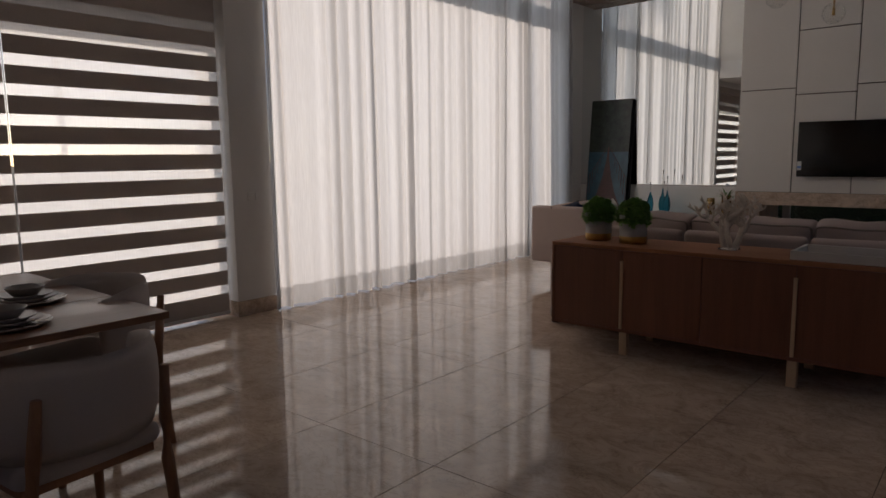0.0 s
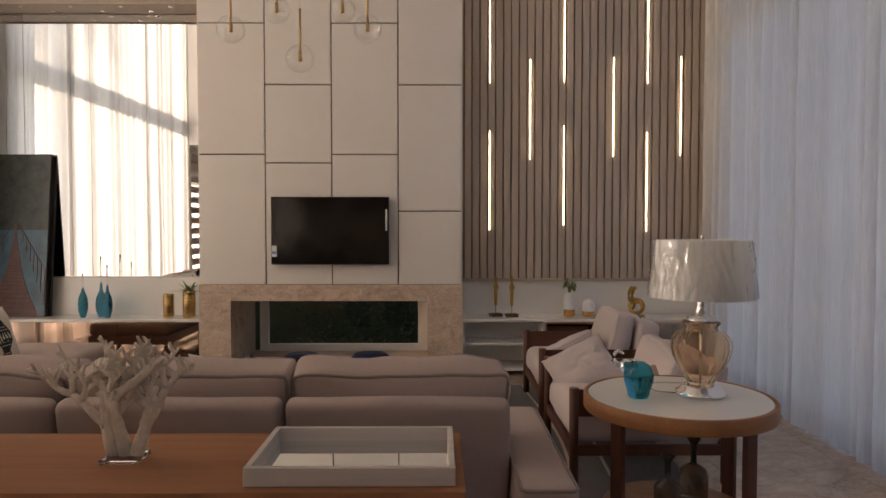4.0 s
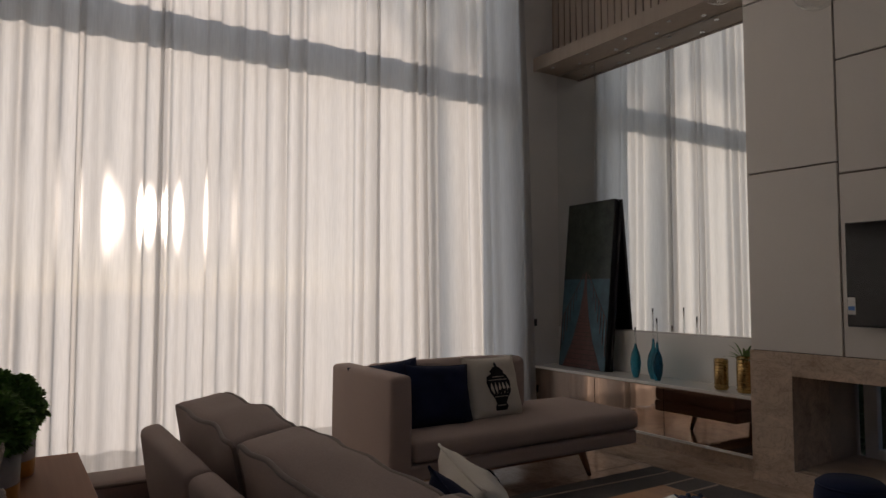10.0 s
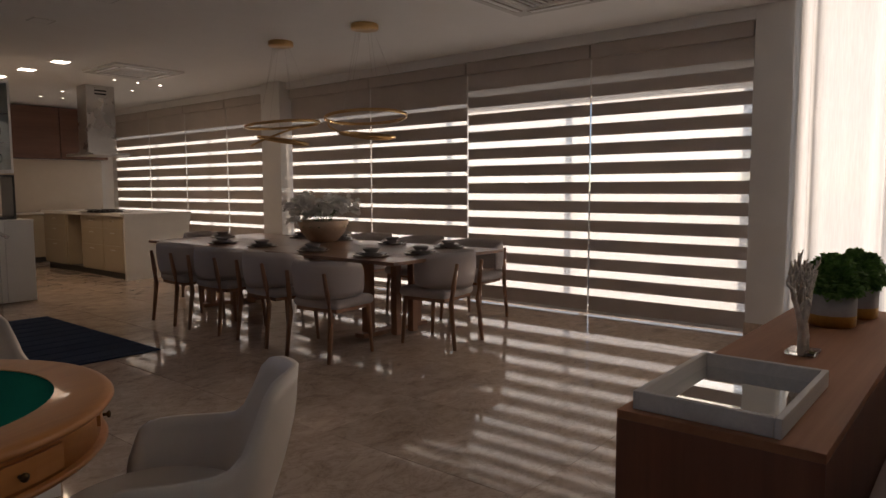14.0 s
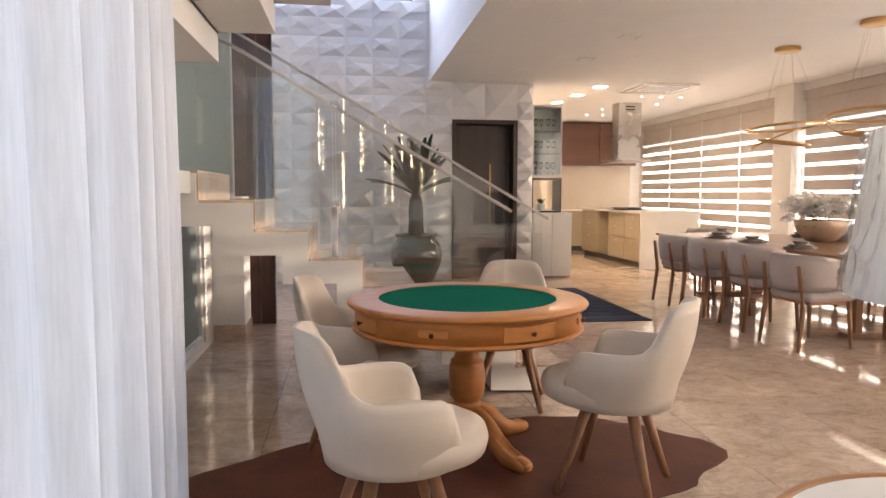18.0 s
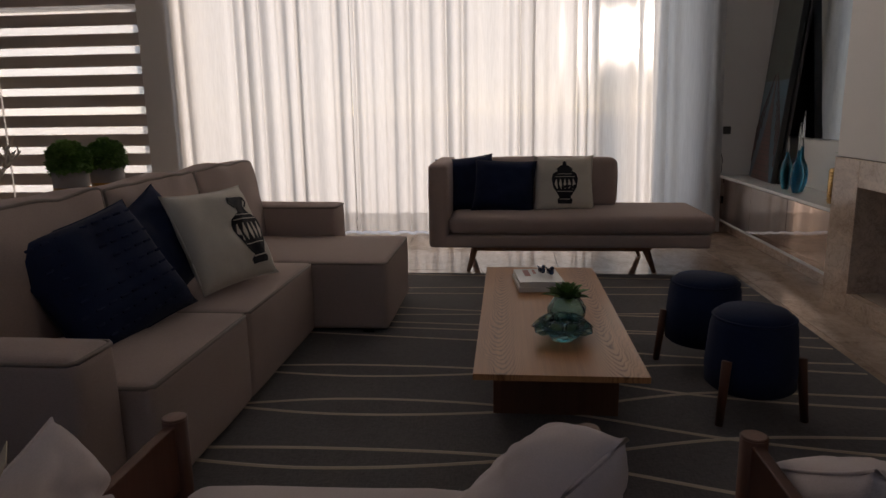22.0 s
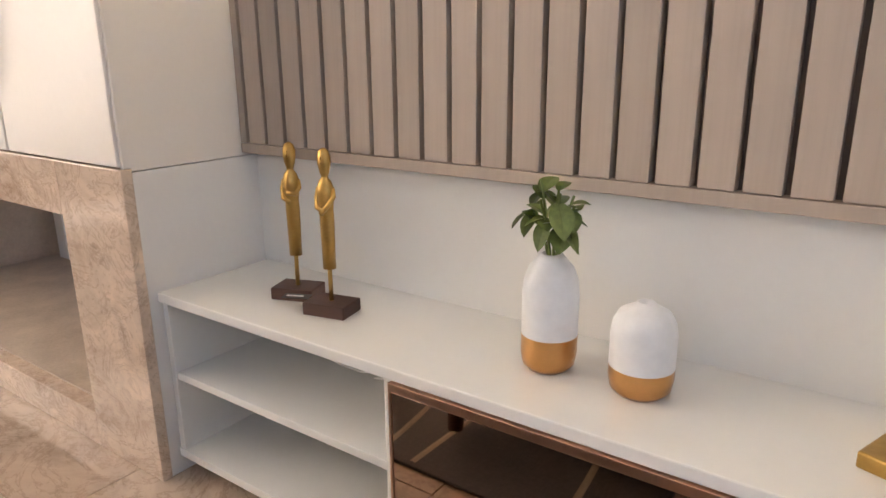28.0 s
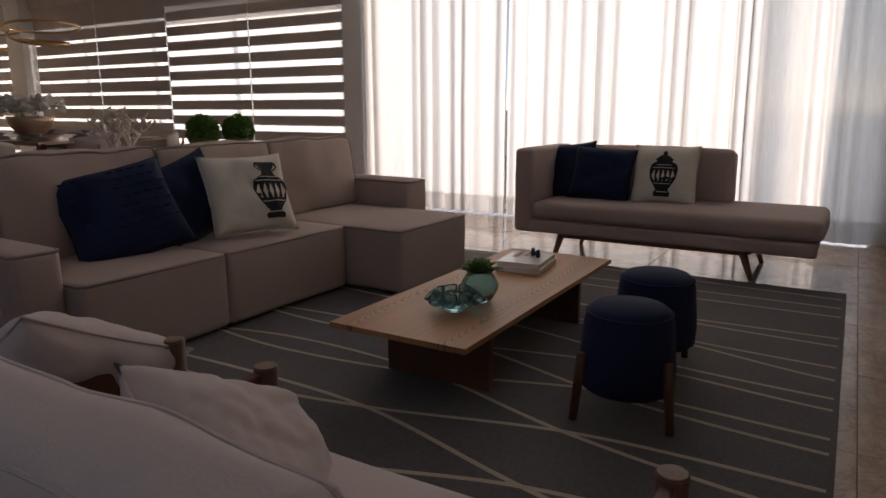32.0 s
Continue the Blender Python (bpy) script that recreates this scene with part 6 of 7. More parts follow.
def tub_chair():
    c = thing("tub_chair", 0, 0, 0, 0, "cream leather tub chair with swooping arms and splayed wooden legs", "chair", "chairs round the card table")
    bm = bmesh.new()
    n, m_ = 36, 9
    outer, inner = [], []
    for i in range(n + 1):
        a = math.radians(-125 + 250 * i / n)
        b = abs(a) / math.radians(125)
        top = .545 + .21 * (1 / (1 + math.exp((b - .33) * 26))) + .105 * (1 - b ** 26)
        oc, ic = [], []
        for j in range(m_ + 1):
            f = j / m_
            z = .395 + (top - .395) * f
            lean = .05 * max(0, f - .2) * (1 - min(1, b * 1.6))
            ro = .245 + .045 * math.sin(min(1, f * 1.25) * math.pi / 2) + lean * 1.8
            edge = math.sin(math.pi * min(1, max(0, f)) ** 6 / 2) * .018
            oc.append(bm.verts.new(((ro - edge) * math.cos(a), (ro - edge) * 1.02 * math.sin(a), z)))
            ri = ro - .055
            ic.append(bm.verts.new(((ri + edge) * math.cos(a), (ri + edge) * 1.02 * math.sin(a), z)))
        outer.append(oc)
        inner.append(ic)
    for i in range(n):
        for j in range(m_):
            bm.faces.new((outer[i][j], outer[i + 1][j], outer[i + 1][j + 1], outer[i][j + 1]))
            bm.faces.new((inner[i][j], inner[i][j + 1], inner[i + 1][j + 1], inner[i + 1][j]))
        bm.faces.new((outer[i][m_], outer[i + 1][m_], inner[i + 1][m_], inner[i][m_]))
        bm.faces.new((outer[i][0], inner[i][0], inner[i + 1][0], outer[i + 1][0]))
    for i in (0, n):
        for j in range(m_):
            bm.faces.new((outer[i][j], outer[i][j + 1], inner[i][j + 1], inner[i][j]))
    part("shell", bm, M_LEATHER, c, "", True)
    part("seat", lathe(bmesh.new(), [(0, .395), (.225, .395), (.262, .415), (.272, .455), (.262, .49), (.215, .512), (0, .518)], 40, -.06), M_LEATHER, c, "", True)
    part("under_plate", lathe(bmesh.new(), [(0, .365), (.14, .365), (.15, .375), (.15, .396), (0, .396)], 24), M_LEGWOOD, c)
    for k in range(4):
        a = math.pi / 4 + math.pi / 2 * k
        part("leg", rod(bmesh.new(), (.13 * math.cos(a), .13 * math.sin(a), .39), (.285 * math.cos(a), .285 * math.sin(a), .0), .026, .015), M_LEGWOOD, c, "", True)
    return c


first = tub_chair()
spots = ((.50, 3.745, 145), (.68, 2.50, 253), (1.62, 3.02, -15), (1.51, 4.25, 10))
first.matrix_world = pose(spots[0][0], spots[0][1], .004, 0, 0, spots[0][2])
for x, y, rz in spots[1:]:
    copy_thing(first, pose(x, y, .004, 0, 0, rz))

bm = bmesh.new()
pts = []
for i in range(72):
    a = 2 * math.pi * i / 72
    r = .93 + .16 * math.cos(2 * a) + .16 * max(0, math.cos(4 * a + .6)) ** 3 + .06 * noise.noise(Vector((math.cos(a) * 4, math.sin(a) * 4, 0))) + .025 * noise.noise(Vector((a * 6, 1, 2)))
    pts.append((r * math.cos(a) * 1.08, r * math.sin(a) * .82))
prism(bm, pts, .0, .005)
hd = part("cowhide_rug", bm, M_HIDE)
tagged(hd, "dark brown cowhide rug with an uneven edge under the card table", "rug").matrix_world = pose(1.08, 3.45, .001, 0, 0, 8)
mt = thing("entrance_mat", -.5, -1.18, .0, 0, "dark navy ribbed mat lying flat on the marble", "mat")
part("field", boxes((-.92, .92, -1.2, 1.2, .001, .010), bevel=0.003), M_NAVYRUG, mt)
for k in range(11):
    part("rib", boxes((-.9, .9, -1.1 + .22 * k - .006, -1.1 + .22 * k + .006, .010, .0125)), M_NAVYRUG, mt)

# ---- dining table ----
DX, DY0, DY1, DZ = -3.235, -2.16, 1.76, .772
dt = thing("dining_table", DX, 0, 0, 0, "long dark wooden dining table laid for a meal", "dining table")
M_DTOP = timber("dining_top", (0.17, 0.085, 0.05), (0.28, 0.15, 0.09), "y", 0.28, 6, 0.2)
for k in range(3):
    a = -.77 + .5133 * k
    part("board", boxes((a + .001, a + .5123, DY0, DY1, DZ - .03, DZ), bevel=0.003), M_DTOP, dt)
for y in (DY0 + .55, DY1 - .75):
    part("trestle", boxes((-.36, -.29, y - .05, y + .05, .04, DZ - .03), bevel=0.004), M_LEGWOOD, dt)
    part("trestle", boxes((.29, .36, y - .05, y + .05, .04, DZ - .03), bevel=0.004), M_LEGWOOD, dt)
    part("foot_bar", boxes((-.44, .44, y - .06, y + .06, 0, .04), bevel=0.004), M_LEGWOOD, dt)
    part("inner_frame", boxes((-.15, -.08, y + .12, y + .19, 0, DZ - .03), (.08, .15, y + .12, y + .19, 0, DZ - .03), bevel=0.003), M_LEGWOOD, dt)
part("under_beam", boxes((-.06, .06, DY0 + .5, DY1 - .7, DZ - .11, DZ - .03), bevel=0.004), M_LEGWOOD, dt)


def dining_chair():
    c = thing("dining_chair", 0, 0, 0, 0, "dining chair with a curved pale upholstered back and wooden legs", "chair", "chairs round the dining table")
    M_UP = fabric("pale_grey_upholstery", (0.46, 0.405, 0.385), 420, 0.07)
    bm = bmesh.new()
    n, m_ = 28, 6
    O, I = [], []
    for i in range(n + 1):
        a = math.radians(-100 + 200 * i / n)
        b = abs(a) / math.radians(100)
        z0, z1 = .475 + .03 * b ** 3, .775 - .045 * b ** 4
        rx, ry = .27, .285
        oc, ic = [], []
        for j in range(m_ + 1):
            f = j / m_
            z = z0 + (z1 - z0) * f
            bul = .02 * math.sin(math.pi * f) ** .5
            ln = .03 * f * (1 - b * .6)
            oc.append(bm.verts.new(((rx + bul + ln) * math.cos(a), (ry + bul) * math.sin(a), z)))
            ic.append(bm.verts.new(((rx - bul + ln) * math.cos(a), (ry - bul) * math.sin(a), z)))
        O.append(oc)
        I.append(ic)
    for i in range(n):
        for j in range(m_):
            bm.faces.new((O[i][j], O[i + 1][j], O[i + 1][j + 1], O[i][j + 1]))
            bm.faces.new((I[i][j], I[i][j + 1], I[i + 1][j + 1], I[i + 1][j]))
        bm.faces.new((O[i][m_], O[i + 1][m_], I[i + 1][m_], I[i][m_]))
        bm.faces.new((O[i][0], I[i][0], I[i + 1][0], O[i + 1][0]))
    for i in (0, n):
        for j in range(m_):
            bm.faces.new((O[i][j], O[i][j + 1], I[i][j + 1], I[i][j]))
    bmesh.ops.remove_doubles(bm, verts=bm.verts, dist=.0004)
    part("backrest", bm, M_UP, c, "", True)
    part("seat", soft(bmesh.new(), -.03, 0, .435, .46, .47, .075, .035, (.004, .004, .018), .003, 3), M_UP, c, "", True)
    part("seat_frame", boxes((-.22, .18, -.21, .21, .37, .40), bevel=0.004), M_LEGWOOD, c)
    for s in (-1, 1):
        part("back_leg", tube(bmesh.new(), [(.285, s * .225, 0), (.245, s * .215, .36), (.262, s * .205, .5), (.292, s * .195, .69)], .021, 8, taper=lambda f: .72 + .35 * math.sin(math.pi * min(1, f * 1.1))), M_LEGWOOD, c, "", True)
        part("front_leg", rod(bmesh.new(), (-.20, s * .21, .39), (-.225, s * .225, 0), .021, .014), M_LEGWOOD, c, "", True)
    return c


ch0 = dining_chair()
seats = [(-2.33, y, 0) for y in (1.25, .47, -.33, -1.04)] + [(-4.19, y, 180) for y in (1.25, .47, -.33, -1.04)] + [(-3.16, 1.66, 93), (-3.26, -2.16, 270)]
chair_size = Matrix.Scale(1.03, 4)
ch0.matrix_world = pose(seats[0][0] + .07, seats[0][1], 0, 0, 0, seats[0][2] + 6) @ chair_size
for i, (x, y, rz) in enumerate(seats[1:]):
    copy_thing(ch0, pose(x, y, 0, 0, 0, rz + (-4, 3, -3, 4)[i % 4]) @ chair_size)

M_PLATE = plain("dark_stoneware", (0.27, 0.25, 0.24), 0.3, var=0.15, coat=0.3)
M_CHARGER = plain("silver_charger", (0.45, 0.42, 0.39), 0.28, 1.0, 0.15, 20, bump=0.2)


def place_setting():
    p = thing("place_setting", 0, 0, 0, 0, "stacked dark plates and bowl on a beaded silver charger", "plates", "place settings")
    ch_ = part("charger", lathe(bmesh.new(), [(0, .004), (.10, .004), (.14, .010), (.155, .016), (.157, .013), (.14, .004), (.1, 0), (0, 0)], 40, ripple=20, amp=.012), M_CHARGER, p, "beaded silver charger", True)
    part("plate", lathe(bmesh.new(), [(0, .016), (.08, .016), (.125, .030), (.128, .027), (.085, .008), (0, .006)], 36), M_PLATE, p, "", True)
    part("small_plate", lathe(bmesh.new(), [(0, .030), (.07, .030), (.105, .040), (.107, .037), (.07, .018), (0, .018)], 36), M_PLATE, p, "", True)
    part("bowl", lathe(bmesh.new(), [(0, .040), (.04, .042), (.075, .07), (.078, .068), (.05, .034), (0, .031)], 36), M_PLATE, p, "", True)
    return p


ps0 = place_setting()
spots = [(-2.72, y) for y in (1.25, .47, -.33, -1.04)] + [(-3.80, y) for y in (1.25, .47, -.33, -1.04)] + [(-3.14, 1.46), (-3.26, -1.88)]
ps0.matrix_world = pose(spots[0][0], spots[0][1], DZ + .0005)
for x, y in spots[1:]:
    copy_thing(ps0, pose(x, y, DZ + .0005))

BX, BY = -3.56, -.36
ow = thing("orchid_bowl", BX, BY, DZ + .0005, 0, "large pale gold bowl full of white orchids", "flower bowl")
part("bowl", lathe(bmesh.new(), [(0, 0), (.12, 0), (.155, .012), (.245, .11), (.285, .235), (.278, .24), (.235, .12), (.145, .03), (0, .025)], 48), plain("pale_gold_lacquer", (0.62, 0.45, 0.31), 0.38, 0.35, 0.15, 9), ow, "", True)
part("moss", lathe(bmesh.new(), [(0, .21), (.15, .2), (.235, .175), (.2, .1), (0, .1)], 30), M_LEAF, ow)
M_PETAL = sheer("orchid_petal", (0.95, 0.94, 0.92), 0.0, 0.45)
rnd = random.Random(15)
for k in range(24):
    a = 2.4 * k
    R = .12 + .23 * rnd.random()
    tip = Vector((R * 1.05 * math.cos(a), R * 1.05 * math.sin(a), .36 + .14 * (1 - R / .35) + rnd.uniform(-.04, .08)))
    fl, stm = bmesh.new(), bmesh.new()
    tube(stm, [(.08 * math.cos(a), .08 * math.sin(a), .18), (.11 * math.cos(a), .11 * math.sin(a), .3), tuple(tip)], .003, 5)
    for j in range(9):
        c = tip + Vector((rnd.uniform(-.075, .075), rnd.uniform(-.075, .075), rnd.uniform(-.10, .05)))
        ax = Vector((math.cos(a) + rnd.uniform(-.6, .6), math.sin(a) + rnd.uniform(-.6, .6), rnd.uniform(-.2, .5))).normalized()
        u = ax.orthogonal().normalized()
        w = ax.cross(u)
        for i in range(5):
            b = 2 * math.pi * i / 5
            d = u * math.cos(b) + w * math.sin(b)
            leaf(fl, c, c + d * .052 + ax * .010, .032, .05, .2, 3)
    spray = part("orchid_spray", fl, M_PETAL, ow, "white orchid flowers")
    part("stem", stm, M_LEAF, spray)
    if k % 2 == 0:
        lv = bmesh.new()
        leaf(lv, (.12 * math.cos(a), .12 * math.sin(a), .19), (.30 * math.cos(a), .30 * math.sin(a), .21), .03, .25, .3)
        part("leaf", lv, M_LEAF, ow)

# ---- ring pendants over the dining table ----
M_GOLDRING = plain("gold_ring", (0.60, 0.38, 0.17), 0.3, 1.0, 0.05)
for cx, cy, sgn in ((-3.27, -.66, 1), (-3.31, .60, -1)):
    rp = thing("ring_pendant", cx, cy, 0, 15, "gold double-ring pendant lamp on thin wires", "pendant lamp", "ring pendants over the table")
    part("canopy", lathe(bmesh.new(), [(0, 2.949), (.13, 2.949), (.134, 2.945), (.134, 2.905), (.13, 2.90), (0, 2.90)], 36), M_GOLDRING, rp, "round gold ceiling canopy", True)
    wires = bmesh.new()
    for r, z, tilt, ph in ((.40, 2.06, 4, 0), (.27, 1.88, -7, 1.2)):
        m = pose(.06 * (r < .4), .05 * (r < .4), z, tilt, sgn * tilt * .6, 0)
        bm = bmesh.new()
        seg = 56
        vs = []
        for i in range(seg):
            a = 2 * math.pi * i / seg
            vs.append([bm.verts.new(m @ Vector((q * math.cos(a), q * math.sin(a), h))) for q, h in ((r - .008, -.014), (r + .008, -.014), (r + .008, .014), (r - .008, .014))])
        for i in range(seg):
            for j in range(4):
                bm.faces.new((vs[i][j], vs[(i + 1) % seg][j], vs[(i + 1) % seg][(j + 1) % 4], vs[i][(j + 1) % 4]))
        part("ring", bm, M_GOLDRING, rp, "slim gold ring", True)
        for k in range(3):
            a = 2 * math.pi * k / 3 + ph
            rod(wires, m @ Vector((r * math.cos(a), r * math.sin(a), .01)), (.08 * math.cos(a), .08 * math.sin(a), 2.905), .0012, seg=5)
    part("wires", wires, M_STEEL, rp)
    m = pose(0, 0, 1.955, 16 * sgn, 14, 0)
    bm = bmesh.new()
    tube(bm, [m @ Vector((.37 * math.cos(a), .37 * math.sin(a), 0)) for a in [math.radians(-70 + 14 * i) for i in range(11)]], .011, 6)
    part("link_arc", bm, M_GOLDRING, rp, "", True)

# ---- glass globe pendants in the tall room ----
for x, y, z in ((-1.645, 7.76, 3.21), (-1.905, 8.10, 2.93), (-1.615, 8.34, 3.15), (-1.13, 7.78, 3.22), (-1.095, 8.31, 3.14), (-.875, 8.08, 2.93), (-1.375, 8.05, 2.70)):
    gpd = thing("globe_pendant", x, y, 0, 0, "clear glass globe pendant with a slim brass rod", "pendant lamp", "globe pendants")
    part("globe", lathe(bmesh.new(), [(.03, z + .098)] + [(.103 * math.sin(t), z + .103 * math.cos(t)) for t in [math.radians(17 + 163 * i / 18) for i in range(1, 18)]] + [(0, z - .103)], 32), glass("globe_glass", (0.98, 0.98, 0.97), 0.0, thin=True), gpd, "clear blown glass globe", True)
    part("brass_rod", rod(bmesh.new(), (0, 0, z - .0), (0, 0, z + .37), .0085, seg=10), M_BRASS, gpd, "", True)
    part("lamp_holder", rod(bmesh.new(), (0, 0, z - .02), (0, 0, z + .05), .014, seg=12), M_BRASS, gpd, "", True)
    part("cord", rod(bmesh.new(), (0, 0, z + .37), (0, 0, Z_HIGH), .0018, seg=5), M_STEEL, gpd)

# ---- faceted wall panels ----
M_GYPSUM = plain("gypsum_white", (0.74, 0.73, 0.73), 0.55, var=0.03, bump=0.04)
fac = tagged(new("faceted_wall"), "white wall of sculpted three-dimensional facet panels", "wall panelling", "", "structure")


def facet_mesh(name, flip):
    bm = bmesh.new()
    P = [(-.5, -.5, 0), (.0, -.5, .0), (.5, -.5, 0), (.5, .12, .0), (.5, .5, 0), (-.08, .5, 0), (-.5, .5, 0), (-.5, -.06, 0)]
    C = [(.16, -.16, .055), (-.2, .18, .012)]
    if flip:
        P = [(-x, y, z) for x, y, z in P][::-1]
        C = [(-x, y, z) for x, y, z in C]
    ring = [bm.verts.new((x, -z, y)) for x, y, z in P]
    a, b = [bm.verts.new((x, -z, y)) for x, y, z in C]
    order = (0, 1, 2, 3, 4, 5, 6, 7)
    near = (0, 0, 0, 0, 1, 1, 1, 1) if not flip else (1, 0, 0, 0, 0, 0, 1, 1)
    for i in order:
        j = (i + 1) % 8
        ci, cj = (a, b)[near[i]], (a, b)[near[j]]
        if ci is cj:
            bm.faces.new((ring[i], ring[j], ci))
        else:
            bm.faces.new((ring[i], ring[j], cj))
            bm.faces.new((ring[i], cj, ci))
    back = [bm.verts.new((v.co.x, .02, v.co.z)) for v in ring]
    for i in range(8):
        bm.faces.new((ring[i], back[i], back[(i + 1) % 8], ring[(i + 1) % 8]))
    bmesh.ops.recalc_face_normals(bm, faces=bm.faces)
    me = bpy.data.meshes.new(name)
    bm.to_mesh(me)
    bm.free()
    me.materials.append(M_GYPSUM)
    return me


FM = (facet_mesh("facet_panel", False), facet_mesh("facet_panel", True))


def facet(x0, x1, z0, z1, k):
    w, h = x1 - x0, z1 - z0
    # the panels face the room (+y)
    piece("facet_panel", FM[k % 2], fac, Matrix.Translation(((x0 + x1) / 2, Y_3D + .021, (z0 + z1) / 2)) @ pose(0, 0, 0, 0, 0, 180) @ pose(0, 0, 0, 0, (0, 180)[k // 2 % 2], 0) @ Matrix.Diagonal((w * .998, 1.3, h * .998, 1)))


for i in range(9):
    for j in range(15):
        facet(.12 + .3922 * i, .12 + .3922 * (i + 1), .2733 * j, .2733 * (j + 1), i + 3 * j + (i * j) % 3)
for j in range(11):
    facet(-1.12, -.88, .268 * j, .268 * (j + 1), j + j % 3)
for i in range(2):
    facet(-.88 + .5 * i, -.38 + .5 * i, 2.40, 2.948, i + 1)
dfr = thing("door_1", -.38, Y_3D, 0, 0, "dark open doorway in a slim dark frame", "door", "", "structure")
M_DARKDOOR = timber("dark_door_wood", (0.035, 0.022, 0.017), (0.065, 0.042, 0.032), "z", 0.4, 6)
part("door_frame", boxes((-.50, -.44, -.26, .05, 0, 2.40), (.44, .50, -.26, .05, 0, 2.40), (-.44, .44, -.26, .05, 2.34, 2.40), bevel=0.003), M_DARKDOOR, dfr)
leafd = part("door_leaf", boxes((-.42, .42, -.23, -.19, .005, 2.335), bevel=0.003), M_DARKDOOR, dfr, "dark wooden door leaf")
part("handle", boxes((-.13, -.11, -.19, -.15, .85, 1.75), bevel=0.004), M_BRASS, leafd, "slim upright pull")
hw = thing("window_6", 2.0, Y_3D - .12, 4.1, 0, "high dark window band with slim bars over the stairs", "window", "", "structure")
part("pane", boxes((-1.3, 1.3, -.005, .005, 0, 1.1)), M_GLASS, hw).visible_shadow = False
for k in range(6):
    part("bar", boxes((-1.3 + .52 * k - .02, -1.3 + .52 * k + .02, -.02, .02, 0, 1.1)), M_BLACK, hw)

# ---- stairs ----
RISE, RUN, SX, NS = .18, .33, .26, 8
st_ = tagged(new("staircase"), "white folded-plate staircase with beige marble treads", "staircase", "", "structure")
up = [(SX, 0)]
for k in range(1, NS + 1):
    up += [(SX + RUN * (k - 1), RISE * k - .02), (SX + RUN * k if k < NS else 3.64, RISE * k - .02)]
dn = [(3.64, RISE * NS - .16)]
for k in range(NS, 1, -1):
    x = SX + RUN * (k - 1) + .16
    dn += [(x, RISE * k - .16), (x, max(0, RISE * (k - 1) - .16))]
out = up + dn
part("stringer", prism(bmesh.new(), out, 1.2, 2.30, "y"), M_WALL, st_)
for k in range(1, NS + 1):
    x0, x1 = SX + RUN * (k - 1), (SX + RUN * k if k < NS else 3.64)
    part("tread", boxes((x0 - .012, x1 - .012 if k < NS else x1, 1.2, 2.29, RISE * k - .019, RISE * k), bevel=0.002), M_MARBLE, st_)
    part("riser", boxes((x0 - .0125, x0 - .001, 1.2, 2.288, RISE * (k - 1) + .001, RISE * k - .02)), M_MARBLE, st_)
# landing and the flight above
part("landing", boxes((2.6, 3.64, 2.305, 3.4, 1.30, 1.43)), M_WALL, st_)
out = [(2.75, 1.44), (2.75, 2.07)]
top, low = [], []
for j in range(5):
    low += [(2.745 - RUN * j, 2.07 + .177 * j), (2.415 - RUN * j, 2.07 + .177 * j)]
    top += [(2.745 - RUN * j + .0, 2.23 + .177 * j), (2.415 - RUN * j, 2.23 + .177 * j)]
pts = low + [(.47, low[-1][1]), (.47, 2.95)] + [(x, min(z, 2.95)) for x, z in reversed(top)]
clean = [p for i, p in enumerate(pts) if p != pts[i - 1]]
part("upper_flight", prism(bmesh.new(), clean, 2.32, 3.42, "y"), M_WALL, st_)
part("upper_flight", boxes((2.75, 3.08, 2.32, 3.42, 1.72, 2.05), (3.08, 3.4, 2.32, 3.42, 1.44, 1.87)), M_WALL, st_)
for y, x0, z_mid in ((2.27, .62, 1.665), (1.22, .06, 1.90)):
    g = thing("glass_railing", 0, y, 0, 0, "clear glass stair railing with a slim steel handrail", "railing", "stair railings")
    top = lambda x: z_mid - .01 + .5774 * (x - 1.45)
    low = lambda x: .545 * (x - SX) + .06
    for k, (a, b) in enumerate(((x0 + .05, 1.752), (1.76, 2.56))):
        pane = part("pane", prism(bmesh.new(), [(a, max(.05, low(a))), (a, top(a)), (b, top(b)), (b, low(b))], -.006, .006, "y"), M_RAILGLASS, g)
        pane.matrix_local = pose(0, .03, 0, 1.4, 0, .25 * k)
        pane.visible_shadow = False
    half = (2.57 - x0) / 2 / math.cos(math.radians(30))
    part("handrail", boxes((-half, half, -.014, .014, -.010, .010), bevel=0.003), M_STEEL, g).matrix_local = pose((x0 + 2.57) / 2, 0, top((x0 + 2.57) / 2) + .01, 0, -30, 0)
    for x, z in ((.52, .18), (1.75, .9)):
        q = part("post", boxes((x - .022, x + .022, -.022, .022, z + .001, z + .32), bevel=0.004), M_CHROME, g, "short chrome glass clamp")
        part("base_plate", boxes((x - .045, x + .045, -.045, .045, z, z + .006), bevel=0.002), M_CHROME, q)

# ---- under and beside the stairs ----
struct("wall_under_landing", boxes((2.85, 3.0, .45, .75, 0, 1.27), (2.85, 3.0, 3.3, 3.95, 0, 1.29), (2.85, 3.0, .75, 3.3, 1.14, 1.27), (2.85, 3.0, .75, 3.3, 0, .06)), M_WALL, "white wall below the stair landing", "wall")
gw = thing("window_7", 2.9, 0, 0, 0, "dark glazed panel in a white frame below the stairs", "window", "", "structure")
for a, b, c, d in ((.75, .81, .06, 1.14), (3.24, 3.3, .06, 1.14), (.81, 3.24, .06, .12), (.81, 3.24, 1.08, 1.14)):
    part("window_frame", boxes((-.03, .04, a, b, c, d), bevel=0.003), M_ALU, gw)
part("pane", boxes((0, .008, .81, 3.24, .12, 1.08)), plain("dark_tinted_glass", (0.20, 0.24, 0.24), 0.65), gw, "dark tinted glass")
